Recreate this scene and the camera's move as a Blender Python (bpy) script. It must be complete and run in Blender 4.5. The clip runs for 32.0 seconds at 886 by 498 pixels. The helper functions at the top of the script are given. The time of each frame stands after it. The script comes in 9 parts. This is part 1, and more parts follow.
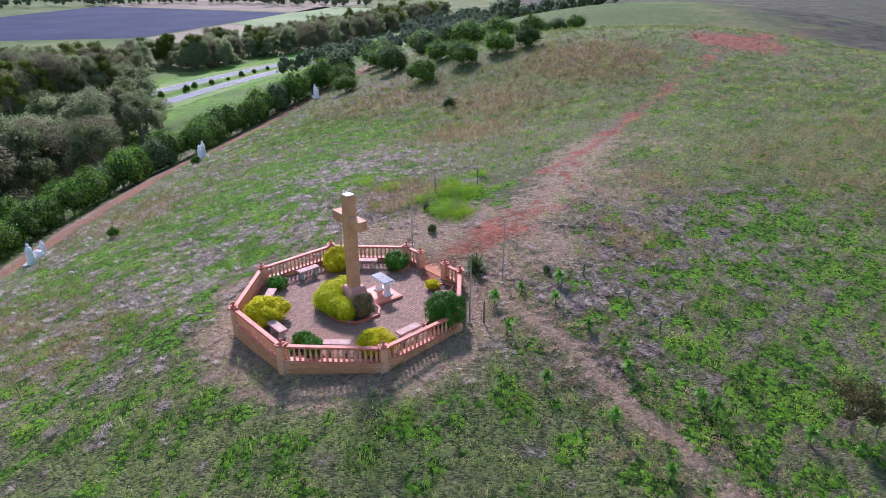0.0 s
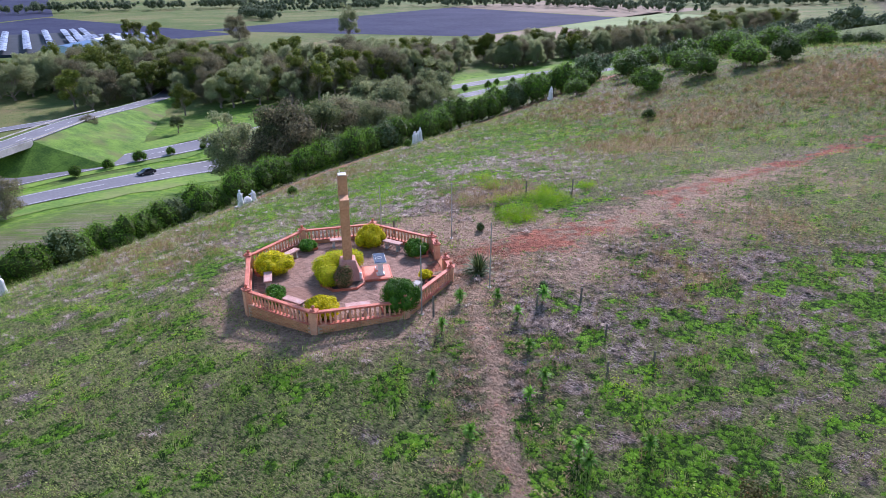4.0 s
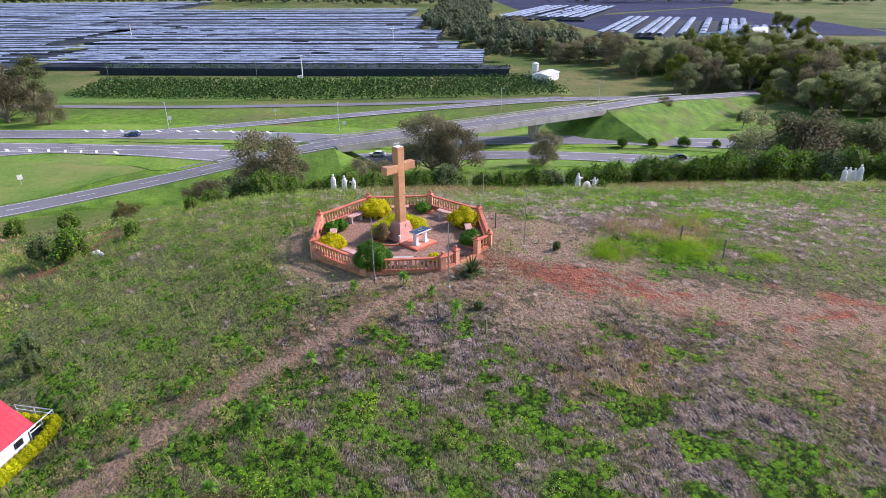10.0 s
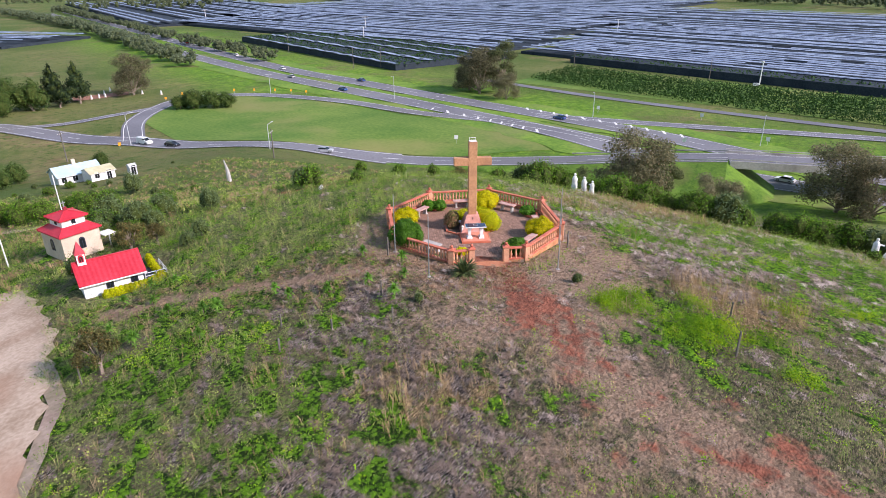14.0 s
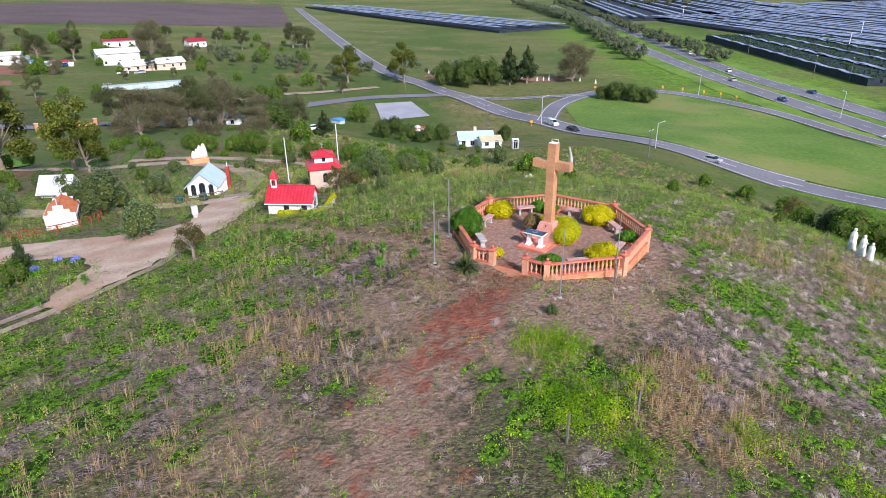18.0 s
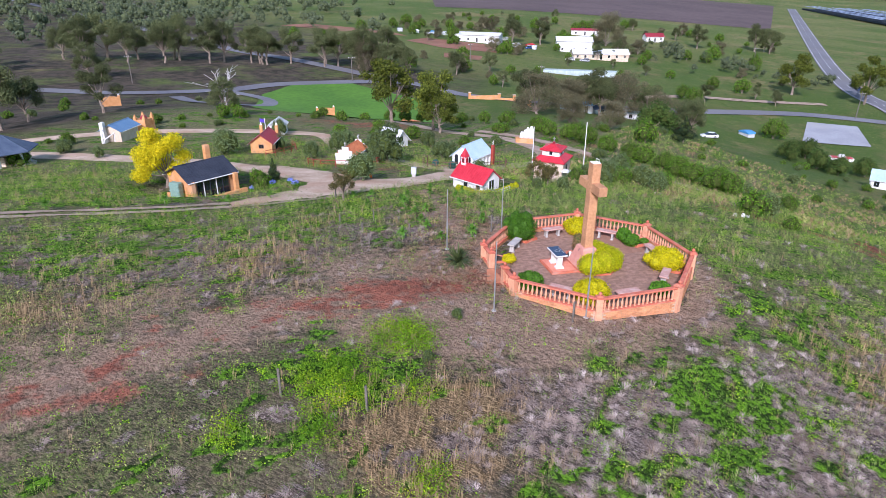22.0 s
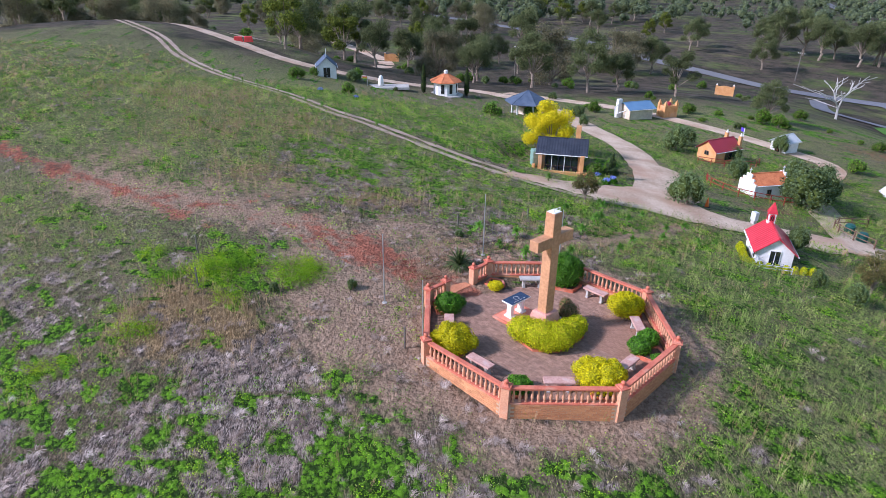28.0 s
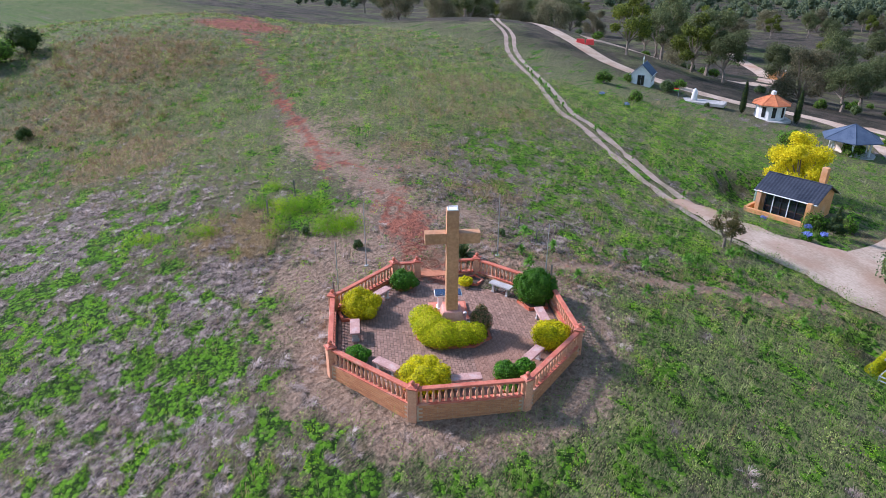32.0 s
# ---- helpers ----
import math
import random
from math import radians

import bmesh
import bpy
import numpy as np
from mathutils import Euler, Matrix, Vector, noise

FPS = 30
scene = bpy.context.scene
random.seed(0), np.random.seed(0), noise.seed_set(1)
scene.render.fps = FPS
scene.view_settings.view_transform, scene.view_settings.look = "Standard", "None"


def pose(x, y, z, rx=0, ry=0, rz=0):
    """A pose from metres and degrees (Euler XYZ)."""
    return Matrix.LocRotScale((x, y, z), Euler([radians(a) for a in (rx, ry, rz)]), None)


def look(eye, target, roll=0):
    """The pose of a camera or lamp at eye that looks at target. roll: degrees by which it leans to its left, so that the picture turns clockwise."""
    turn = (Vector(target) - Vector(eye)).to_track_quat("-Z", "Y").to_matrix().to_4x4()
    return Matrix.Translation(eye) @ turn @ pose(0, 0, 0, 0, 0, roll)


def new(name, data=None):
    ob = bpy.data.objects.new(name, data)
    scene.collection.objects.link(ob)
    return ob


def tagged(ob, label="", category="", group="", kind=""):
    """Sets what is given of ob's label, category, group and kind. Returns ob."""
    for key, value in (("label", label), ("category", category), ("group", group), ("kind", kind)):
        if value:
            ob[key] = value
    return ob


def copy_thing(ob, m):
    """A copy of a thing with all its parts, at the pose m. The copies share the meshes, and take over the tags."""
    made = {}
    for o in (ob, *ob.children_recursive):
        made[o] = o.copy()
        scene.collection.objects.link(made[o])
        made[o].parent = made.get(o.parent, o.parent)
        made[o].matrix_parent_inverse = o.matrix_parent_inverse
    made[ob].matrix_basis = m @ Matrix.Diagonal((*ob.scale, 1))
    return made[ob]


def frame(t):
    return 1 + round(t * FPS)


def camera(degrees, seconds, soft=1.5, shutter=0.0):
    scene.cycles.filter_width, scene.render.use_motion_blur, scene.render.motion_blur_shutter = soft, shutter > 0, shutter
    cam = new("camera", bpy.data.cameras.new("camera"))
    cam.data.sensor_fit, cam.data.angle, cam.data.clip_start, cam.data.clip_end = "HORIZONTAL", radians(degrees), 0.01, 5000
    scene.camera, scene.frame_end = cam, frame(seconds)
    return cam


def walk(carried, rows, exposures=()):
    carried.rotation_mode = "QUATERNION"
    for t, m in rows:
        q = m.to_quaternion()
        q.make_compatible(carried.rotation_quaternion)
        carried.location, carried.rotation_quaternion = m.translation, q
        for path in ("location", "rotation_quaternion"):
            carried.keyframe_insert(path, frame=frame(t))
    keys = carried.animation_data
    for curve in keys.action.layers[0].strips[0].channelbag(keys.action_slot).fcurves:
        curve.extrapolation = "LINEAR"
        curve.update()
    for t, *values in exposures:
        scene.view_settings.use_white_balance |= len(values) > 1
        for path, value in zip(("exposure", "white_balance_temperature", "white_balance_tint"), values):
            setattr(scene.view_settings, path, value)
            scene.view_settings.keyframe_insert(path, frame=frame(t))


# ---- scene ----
from mathutils.geometry import delaunay_2d_cdt
cam = camera(70.1, 32.0, 0.6)
PATH = [
    (0, (0.604, 3.505, 12.898), (0.578, 5.331, 12.083), 0.0),
    (2, (6.64, 3.906, 12.802), (6.189, 5.679, 11.994), 0.1),
    (4.5, (14.71, 6.816, 12.744), (13.702, 8.347, 11.943), 0.3),
    (5, (16.397, 7.766, 12.808), (15.282, 9.219, 12.005), 1.0),
    (5.5, (17.863, 8.959, 12.879), (16.647, 10.326, 12.071), 0.7),
    (6, (19.241, 10.42, 12.924), (17.927, 11.69, 12.109), 0.3),
    (6.5, (20.559, 11.928, 12.897), (19.152, 13.09, 12.079), 0.1),
    (7, (21.767, 13.532, 12.876), (20.273, 14.58, 12.058), 0.0),
    (7.5, (22.948, 15.246, 12.872), (21.374, 16.171, 12.055), 0.0),
    (8, (24.122, 17.096, 12.879), (22.476, 17.888, 12.063), -0.1),
    (8.5, (25.123, 19.01, 12.896), (23.416, 19.661, 12.081), -0.3),
    (9, (25.947, 21.011, 12.905), (24.191, 21.514, 12.09), -0.2),
    (9.5, (26.582, 23.163, 12.918), (24.789, 23.513, 12.104), -0.4),
    (10, (27.09, 25.439, 12.916), (25.272, 25.629, 12.104), -0.5),
    (10.5, (27.391, 27.767, 12.901), (25.563, 27.794, 12.091), -0.4),
    (11, (27.382, 30.088, 12.872), (25.558, 29.948, 12.064), -0.5),
    (11.5, (27.179, 32.369, 12.87), (25.375, 32.063, 12.062), -0.6),
    (12, (26.702, 34.701, 12.837), (24.934, 34.228, 12.031), -0.6),
    (12.5, (26.054, 37.068, 12.737), (24.337, 36.434, 11.93), -0.5),
    (13, (25.208, 39.306, 12.748), (23.555, 38.519, 11.942), -0.5),
    (13.5, (24.243, 41.459, 12.829), (22.67, 40.525, 12.021), -0.5),
    (14, (23.149, 43.576, 12.845), (21.663, 42.508, 12.039), -0.4),
    (14.5, (21.813, 45.439, 12.773), (20.425, 44.244, 11.97), -0.2),
    (16.5, (14.747, 51.099, 12.47), (13.862, 49.495, 11.667), -0.4),
    (17, (12.811, 52.019, 12.369), (12.071, 50.344, 11.565), -0.4),
    (17.5, (10.764, 52.682, 12.31), (10.173, 50.949, 11.506), -0.3),
    (18, (8.676, 53.373, 12.322), (8.237, 51.596, 11.517), -0.4),
    (18.5, (6.486, 54.077, 12.387), (6.204, 52.269, 11.58), -0.4),
    (19, (4.224, 54.612, 12.441), (4.101, 52.787, 11.634), -0.2),
    (19.5, (1.972, 54.891, 12.409), (2.008, 53.061, 11.602), -0.2),
    (20, (-0.26, 54.931, 12.406), (-0.063, 53.112, 11.598), 0.0),
    (20.5, (-2.553, 54.735, 12.469), (-2.198, 52.941, 11.659), 0.1),
    (21, (-4.907, 54.459, 12.548), (-4.392, 52.705, 11.737), 0.2),
    (21.5, (-7.207, 53.878, 12.597), (-6.538, 52.177, 11.786), 0.3),
    (22, (-9.282, 52.966, 12.581), (-8.467, 51.331, 11.766), 0.4),
    (22.5, (-11.174, 51.783, 12.487), (-10.217, 50.228, 11.672), 0.4),
    (23, (-13.226, 50.614, 12.465), (-12.137, 49.147, 11.65), 0.5),
    (23.5, (-15.055, 49.208, 12.412), (-13.84, 47.842, 11.599), 0.3),
    (24, (-16.7, 47.556, 12.429), (-15.369, 46.305, 11.613), 0.4),
    (24.5, (-18.175, 45.762, 12.433), (-16.739, 44.634, 11.618), 0.5),
    (25, (-19.549, 43.995, 12.458), (-18.019, 43.0, 11.641), 0.5),
    (25.5, (-20.776, 42.091, 12.492), (-19.163, 41.239, 11.672), 0.5),
    (26, (-21.928, 40.076, 12.568), (-20.246, 39.372, 11.746), 0.6),
    (26.5, (-22.722, 37.951, 12.681), (-20.984, 37.402, 11.857), 0.6),
    (28.5, (-23.464, 28.518, 13.006), (-21.665, 28.632, 12.141), 0.9),
    (29, (-23.102, 26.303, 12.999), (-21.327, 26.583, 12.122), 0.9),
    (29.5, (-22.473, 24.14, 12.983), (-20.735, 24.575, 12.093), 0.8),
    (30, (-21.795, 22.096, 12.93), (-20.103, 22.681, 12.04), 0.5),
    (30.5, (-21.294, 20.123, 12.852), (-19.651, 20.85, 11.974), 0.4),
    (31, (-20.886, 18.298, 12.805), (-19.297, 19.151, 11.941), 0.2),
    (31.5, (-20.475, 16.575, 12.795), (-18.942, 17.536, 11.943), 0.4),
    (32, (-19.983, 14.92, 12.824), (-18.51, 15.976, 11.98), 0.3),
]
walk(cam, [(t, look(eye, target, roll)) for t, eye, target, roll in PATH],
     exposures=[(0, 0.61, 5800, 18), (7, 0.62, 6080, 21), (13, 0.54, 6700, 16), (19, 0.42, 6300, 14), (24, 0.41, 5850, 17), (28, 0.46, 5800, 14), (32, 0.53, 5780, 13)])

# ---------------------------------------------------------------- light
SUN_AZ, SUN_EL = -12.0, 34.0          # degrees from +y towards +x, and above the horizon
world = bpy.data.worlds.new("sky")
scene.world = world
world.use_nodes = True
wn = world.node_tree
sky = wn.nodes.new("ShaderNodeTexSky")
sky.sky_type, sky.sun_disc = "NISHITA", False
sky.sun_elevation, sky.sun_rotation = radians(SUN_EL), radians(SUN_AZ)
sky.dust_density, sky.air_density, sky.ozone_density = 0.6, 1.3, 2.0
wn.nodes["Background"].inputs[1].default_value = 0.14
wn.links.new(sky.outputs[0], wn.nodes["Background"].inputs[0])
sun = new("sun", bpy.data.lights.new("sun", "SUN"))
sun.data.energy, sun.data.angle, sun.data.color = 4.3, radians(6.0), (1.0, 0.90, 0.965)
a, e = radians(SUN_AZ), radians(SUN_EL)
sun.matrix_world = look((80 * math.sin(a) * math.cos(e), 80 * math.cos(a) * math.cos(e), 80 * math.sin(e)), (0, 0, 0))

# ---------------------------------------------------------------- materials
def material(name, dark, light, scale=4.0, rough=0.85, bump=0.0, bump_scale=None, fine=8.0, metal=0.0, per_object=0.0, stain=None, stain_scale=0.6, coords="Object", spec=0.3):
    """Two colours mixed by coarse and fine noise, with an optional stain colour and relief."""
    m = bpy.data.materials.new(name)
    m.use_nodes = True
    t = m.node_tree
    b = t.nodes["Principled BSDF"]
    b.inputs["Roughness"].default_value, b.inputs["Metallic"].default_value = rough, metal
    b.inputs["Specular IOR Level"].default_value = spec
    tc = t.nodes.new("ShaderNodeTexCoord")

    def noise_node(sc, detail=4.0):
        n = t.nodes.new("ShaderNodeTexNoise")
        n.inputs["Scale"].default_value, n.inputs["Detail"].default_value = sc, detail
        t.links.new(tc.outputs[coords], n.inputs["Vector"])
        return n.outputs["Fac"]

    def math_node(op, a, b_, clamp=False):
        n = t.nodes.new("ShaderNodeMath")
        n.operation, n.use_clamp = op, clamp
        for k, v in enumerate((a, b_)):
            if isinstance(v, (int, float)):
                n.inputs[k].default_value = v
            else:
                t.links.new(v, n.inputs[k])
        return n.outputs[0]

    def mix(f, a, b_):
        n = t.nodes.new("ShaderNodeMix")
        n.data_type = "RGBA"
        for k, v in ((0, f), (6, a), (7, b_)):
            if isinstance(v, (tuple, list)):
                n.inputs[k].default_value = (*v, 1.0)
            elif isinstance(v, (int, float)):
                n.inputs[k].default_value = v
            else:
                t.links.new(v, n.inputs[k])
        return n.outputs[2]

    coarse, small = noise_node(scale), noise_node(scale * fine, 6.0)
    f = math_node("ADD", math_node("MULTIPLY", math_node("SUBTRACT", coarse, 0.5), 2.2), math_node("MULTIPLY", math_node("SUBTRACT", small, 0.5), 1.8))
    f = math_node("ADD", f, 0.5, True)
    if per_object:
        oi = t.nodes.new("ShaderNodeObjectInfo")
        f = math_node("ADD", f, math_node("MULTIPLY", math_node("SUBTRACT", oi.outputs["Random"], 0.5), per_object), True)
    col = mix(f, dark, light)
    if stain:
        s = noise_node(scale * stain_scale, 8.0)
        col = mix(math_node("MULTIPLY", math_node("SUBTRACT", s, 0.52), 5.0, True), col, stain)
    t.links.new(col, b.inputs["Base Color"])
    if bump:
        bn = t.nodes.new("ShaderNodeBump")
        bn.inputs["Strength"].default_value, bn.inputs["Distance"].default_value = min(1.0, bump), 0.02
        t.links.new(noise_node(bump_scale or scale * fine, 5.0), bn.inputs["Height"])
        t.links.new(bn.outputs[0], b.inputs["Normal"])
    return m


TERRACOTTA = material("terracotta_paint", (0.42, 0.10, 0.06), (0.60, 0.19, 0.115), 3.0, 0.6, 0.2, 40, stain=(0.55, 0.30, 0.2))
SALMON = material("salmon_render", (0.55, 0.24, 0.14), (0.72, 0.38, 0.23), 3.0, 0.75, 0.25, 50, stain=(0.6, 0.45, 0.33))
BRICK = material("orange_brick", (0.42, 0.17, 0.08), (0.62, 0.30, 0.14), 5.0, 0.85, 0.35, 60, per_object=0.6)
MORTAR = material("mortar", (0.42, 0.30, 0.2), (0.55, 0.40, 0.28), 8.0, 0.9, 0.3, 80)
PAVER = material("paver", (0.245, 0.135, 0.092), (0.365, 0.215, 0.150), 2.0, 0.85, 0.3, 60, per_object=0.5, stain=(0.20, 0.125, 0.09), stain_scale=0.3, spec=0.2)
CROSS = material("cross_render", (0.40, 0.20, 0.10), (0.58, 0.31, 0.16), 1.2, 0.7, 0.25, 60, stain=(0.33, 0.17, 0.1))
# ---------------------------------------------------------------- land
OCX, OCY, PAVE = -3.41, 26.45, 0.10      # middle of the octagon and level of its paving
# broad swells of the ground: x, y, breadth, height over the plain
LAND = [
    (-105, 0, 40, -6.9), (-85, 125, 40, -7.0), (-120, -170, 130, 1.7), (0, -220, 130, -1.8), (130, -150, 120, 1.2), (180, 20, 120, 3.2),
    (130, 170, 120, 8.3), (30, 170, 90, 17.9), (60, 260, 110, 13.1), (-30, 120, 40, 8.3), (90, 80, 40, 12.3), (-70, 30, 55, 8.5),
    (-60, 100, 55, 3.7), (-60, -50, 55, 11.3), (-92, -55, 30, -7.9), (10, -60, 55, 12.6), (62, -62, 32, -4.6), (-28, -62, 24, -5.7),
    (-25, -110, 55, -5.2), (35, -110, 50, 1.4), (70, -20, 50, 11.8), (70, 40, 45, 6.4), (60, 95, 50, -1.1), (20, 90, 40, 17.3),
    (-25, 60, 32, 10.3), (-25, 15, 30, 10.6), (0, 0, 30, 7.9), (30, 10, 30, 5.4), (30, 45, 30, 9.9), (0, 35, 26, 9.1),
    (-12, 32, 14, -0.8), (4, 20, 14, 0.1), (14, 34, 16, -0.8), (46, 106, 15, 1.9),
]


def plain_z(x, y):
    s = np.clip((x + 150) / 400, 0, 1)
    return -35 + 17 * s * s * (3 - 2 * s)


def land_z(x, y):
    x, y = np.asarray(x, float), np.asarray(y, float)
    z = plain_z(x, y)
    for cx, cy, r, h in LAND:
        z = z + h * np.exp(-((x - cx) ** 2 + (y - cy) ** 2) / (r * r))
    d = np.hypot(x - OCX, y - OCY)
    w = np.clip((11 - d) / 5.5, 0, 1)
    w = w * w * (3 - 2 * w)
    near = -0.09 + 0.053 * (x - OCX) + 0.022 * (y - OCY)
    z = z * (1 - w) + near * w
    for cx, cy, r0, r1, h in PADS:
        w = np.clip((r1 - np.hypot(x - cx, y - cy)) / (r1 - r0), 0, 1)
        w = w * w * (3 - 2 * w)
        z = z * (1 - w) + h * w
    return z


PADS = [(8.8, 11.2, 1.9, 3.8, -2.6), (6.05, 0.9, 2.0, 4.2, -4.25), (28.6, 19.1, 3.6, 6.5, -3.65)]      # level building plots: x, y, inner and outer radius, height


def gz(x, y):
    return float(land_z(x, y))


# ---- ground sheet
def part(name, bm, mat, parent=None, label="", smooth=False):
    """Link a bmesh as one mesh object under a thing or a part."""
    me = bpy.data.meshes.new(name)
    bm.to_mesh(me)
    bm.free()
    return mesh_part(name, me, mat, parent, label, smooth)


def mesh_part(name, me, mat, parent=None, label="", smooth=False):
    if mat and not me.materials:
        me.materials.append(mat)
    if smooth:
        me.shade_smooth()
    ob = new(name, me)
    if parent:
        ob.parent = parent
    if label:
        ob["label"] = label
    return ob


def pydata(name, verts, faces, mat, parent=None, label="", smooth=False):
    me = bpy.data.meshes.new(name)
    me.from_pydata([tuple(v) for v in verts], [], [tuple(f) for f in faces])
    me.update()
    return mesh_part(name, me, mat, parent, label, smooth)


def box(bm, cx, cy, cz, sx, sy, sz, rz=0.0, bevel=0.0, taper=1.0):
    """A box with its middle at (cx, cy) and its foot at cz; taper narrows the top."""
    m = Matrix.Translation((cx, cy, cz + sz / 2)) @ Matrix.Rotation(rz, 4, "Z") @ Matrix.Diagonal((sx, sy, sz, 1))
    r = bmesh.ops.create_cube(bm, size=1.0)
    for v in r["verts"]:
        if taper != 1.0 and v.co.z > 0:
            v.co.x *= taper
            v.co.y *= taper
        v.co = m @ v.co
    if bevel:
        es = list({e for v in r["verts"] for e in v.link_edges})
        bmesh.ops.bevel(bm, geom=es, offset=bevel, segments=2, affect="EDGES", profile=0.5)
    return bm


def lathe(bm, profile, seg=10, at=(0, 0, 0)):
    """Turn a profile of (radius, height) round the upright axis."""
    rings = []
    for r, h in profile:
        rings.append([bm.verts.new((at[0] + r * math.cos(2 * math.pi * k / seg), at[1] + r * math.sin(2 * math.pi * k / seg), at[2] + h)) for k in range(seg)])
    for a, b in zip(rings, rings[1:]):
        for k in range(seg):
            bm.faces.new((a[k], a[(k + 1) % seg], b[(k + 1) % seg], b[k]))
    bm.faces.new(rings[0][::-1])
    bm.faces.new(rings[-1])
    return bm


def anchor(name, x, y, z, rz=0.0, **tags):
    ob = new(name)
    ob.empty_display_size = 0.2
    ob.matrix_basis = Matrix.Translation((x, y, z)) @ Matrix.Rotation(rz, 4, "Z")
    return tagged(ob, **tags)


def spread_axis(lo, hi, step, reach, grow=1.105):
    """Even steps between lo and hi, then ever wider ones out to reach on both sides."""
    mid = np.arange(lo, hi + step, step)
    far_, d, k = [], step, 0.0
    while k < reach:
        d *= grow
        k += d
        far_.append(k)
    far_ = np.array(far_)
    return np.concatenate([lo - far_[::-1], mid, mid[-1] + far_])


gx, gy = spread_axis(-36, 44, 0.27, 3800), spread_axis(-4, 102, 0.27, 3800)
GX, GY = np.meshgrid(gx, gy)
GZ = land_z(GX, GY)
NX, NY = len(gx), len(gy)
idx = np.arange(NX * NY).reshape(NY, NX)
quads = np.stack([idx[:-1, :-1], idx[:-1, 1:], idx[1:, 1:], idx[1:, :-1]], -1).reshape(-1, 4)
ground_me = bpy.data.meshes.new("ground")
ground_me.from_pydata(np.stack([GX, GY, GZ], -1).reshape(-1, 3).tolist(), [], quads.tolist())


def near_line(x, y, pts):
    """Distance of points from a bent line."""
    d = np.full(np.shape(x), 1e9)
    for (ax, ay), (bx, by) in zip(pts, pts[1:]):
        vx, vy = bx - ax, by - ay
        t = np.clip(((x - ax) * vx + (y - ay) * vy) / (vx * vx + vy * vy), 0, 1)
        d = np.minimum(d, np.hypot(x - ax - t * vx, y - ay - t * vy))
    return d


def wobble(x, y, s, seed=0):
    """A cheap smooth field of about -1 to 1 with swells s metres across."""
    q = np.zeros(np.shape(x))
    r_ = np.random.default_rng(seed)
    for k in range(16):
        a_ = r_.uniform(0, 6.28)
        f = 6.28 / s * r_.uniform(0.4, 2.4)
        q = q + np.sin((x * math.cos(a_) + y * math.sin(a_)) * f + r_.uniform(0, 6.28))
    return q / 5.4


def spots(x, y, rows):
    """The highest of soft round patches (x, y, radius, strength)."""
    q = np.zeros(np.shape(x))
    for cx, cy, r_, k in rows:
        q = np.maximum(q, k * np.exp(-((x - cx) ** 2 + (y - cy) ** 2) / (r_ * r_)))
    return q


RED_PATH = [(-0.3, 29.3), (0.3, 30.1), (1.8, 32.0), (3.6, 34.4), (6.5, 39.0), (8.5, 44.3), (11.2, 50.0), (15.2, 56.4), (18.8, 62.3), (23.6, 69.0), (28.7, 76.2), (32.5, 83)]
FOOT_PATH = [(1.6, 29.8), (2.5, 28.6), (3.0, 26.3), (4.8, 24.3), (6.2, 21.8), (7.2, 20.4), (8.4, 18.7), (9.7, 17.0), (11.4, 15.2)]
C2 = [(120, 98), (90, 82), (76, 70.5), (66, 64), (52, 52.5), (34.5, 40.6), (30.4, 36), (26, 31.6), (22, 27.5), (19, 23.9), (16.6, 20.5), (15.6, 17)]
GREEN_SPOTS = [(28, 24, 7, 0.5), (38, 28, 9, 0.55), (46, 40, 8, 0.4), (1.3, 38.6, 2.9, 1.0), (-8.1, 63.7, 7, 0.8), (-16.1, 47.5, 6, 0.9), (-20.7, 36, 5, 0.8), (-14, 71, 7, 0.8), (-2.6, 62.4, 6, 0.7), (11.9, 38.7, 1.1, 1.0), (11.1, 30.8, 3, 0.6), (-6.2, 45, 3, 0.7), (-9.6, 32.8, 3.0, 0.8), (-12, 41.2, 4, 0.9), (-11.4, 26.8, 3, 0.7), (12.8, 22, 3, 0.7), (8.8, 19.7, 3, 0.6), (19, 35.6, 5, 0.5), (-1.4, 61.6, 5, 0.6), (20, 30, 4, 0.5), (-13, 55, 5, 0.8)]
STRAW_SPOTS = [(-1.6, 40.5, 1.7, 1.0), (33.7, 50.3, 6, 0.5), (25.7, 41, 5, 0.4), (16.3, 80, 8, 1.0), (2, 58.5, 5, 0.9), (23, 46.2, 5, 0.45), (13.1, 41.3, 3, 0.6), (-3.1, 38.7, 1.8, 0.9), (9.8, 33.2, 2.2, 0.8), (-3.4, 40.6, 2, 0.8), (-15.4, 26.4, 3, 0.6), (28, 48, 6, 0.35), (5, 70, 6, 0.8), (-8, 78, 7, 0.7), (-24, 50, 5, 0.7), (-23, 30, 5, 0.7)]
TALL_SPOTS = [(22, 46, 9, 0.5), (31, 42, 9, 0.6), (16, 46, 5, 0.4), (-15, 38, 4, 0.4), (-17, 28, 5, 0.45), (-20, 44, 4, 0.4), (-3, 19.0, 5, 1.0), (2.4, 17.5, 5, 1.0), (-1, 14, 6, 1.0), (3, 10.5, 6, 0.9), (-8, 17.5, 5, 0.9), (-12, 12, 6, 0.7), (8, 20.5, 2.5, 0.5), (12, 24, 4, 0.5), (30, 35, 8, 0.6), (45, 35, 14, 0.8), (40, 25, 8, 0.6), (17, 22.5, 4, 0.8), (10, 14, 4, 0.8), (21, 34, 7, 0.7), (14, 28, 5, 0.6), (6, 16, 4, 0.8)]
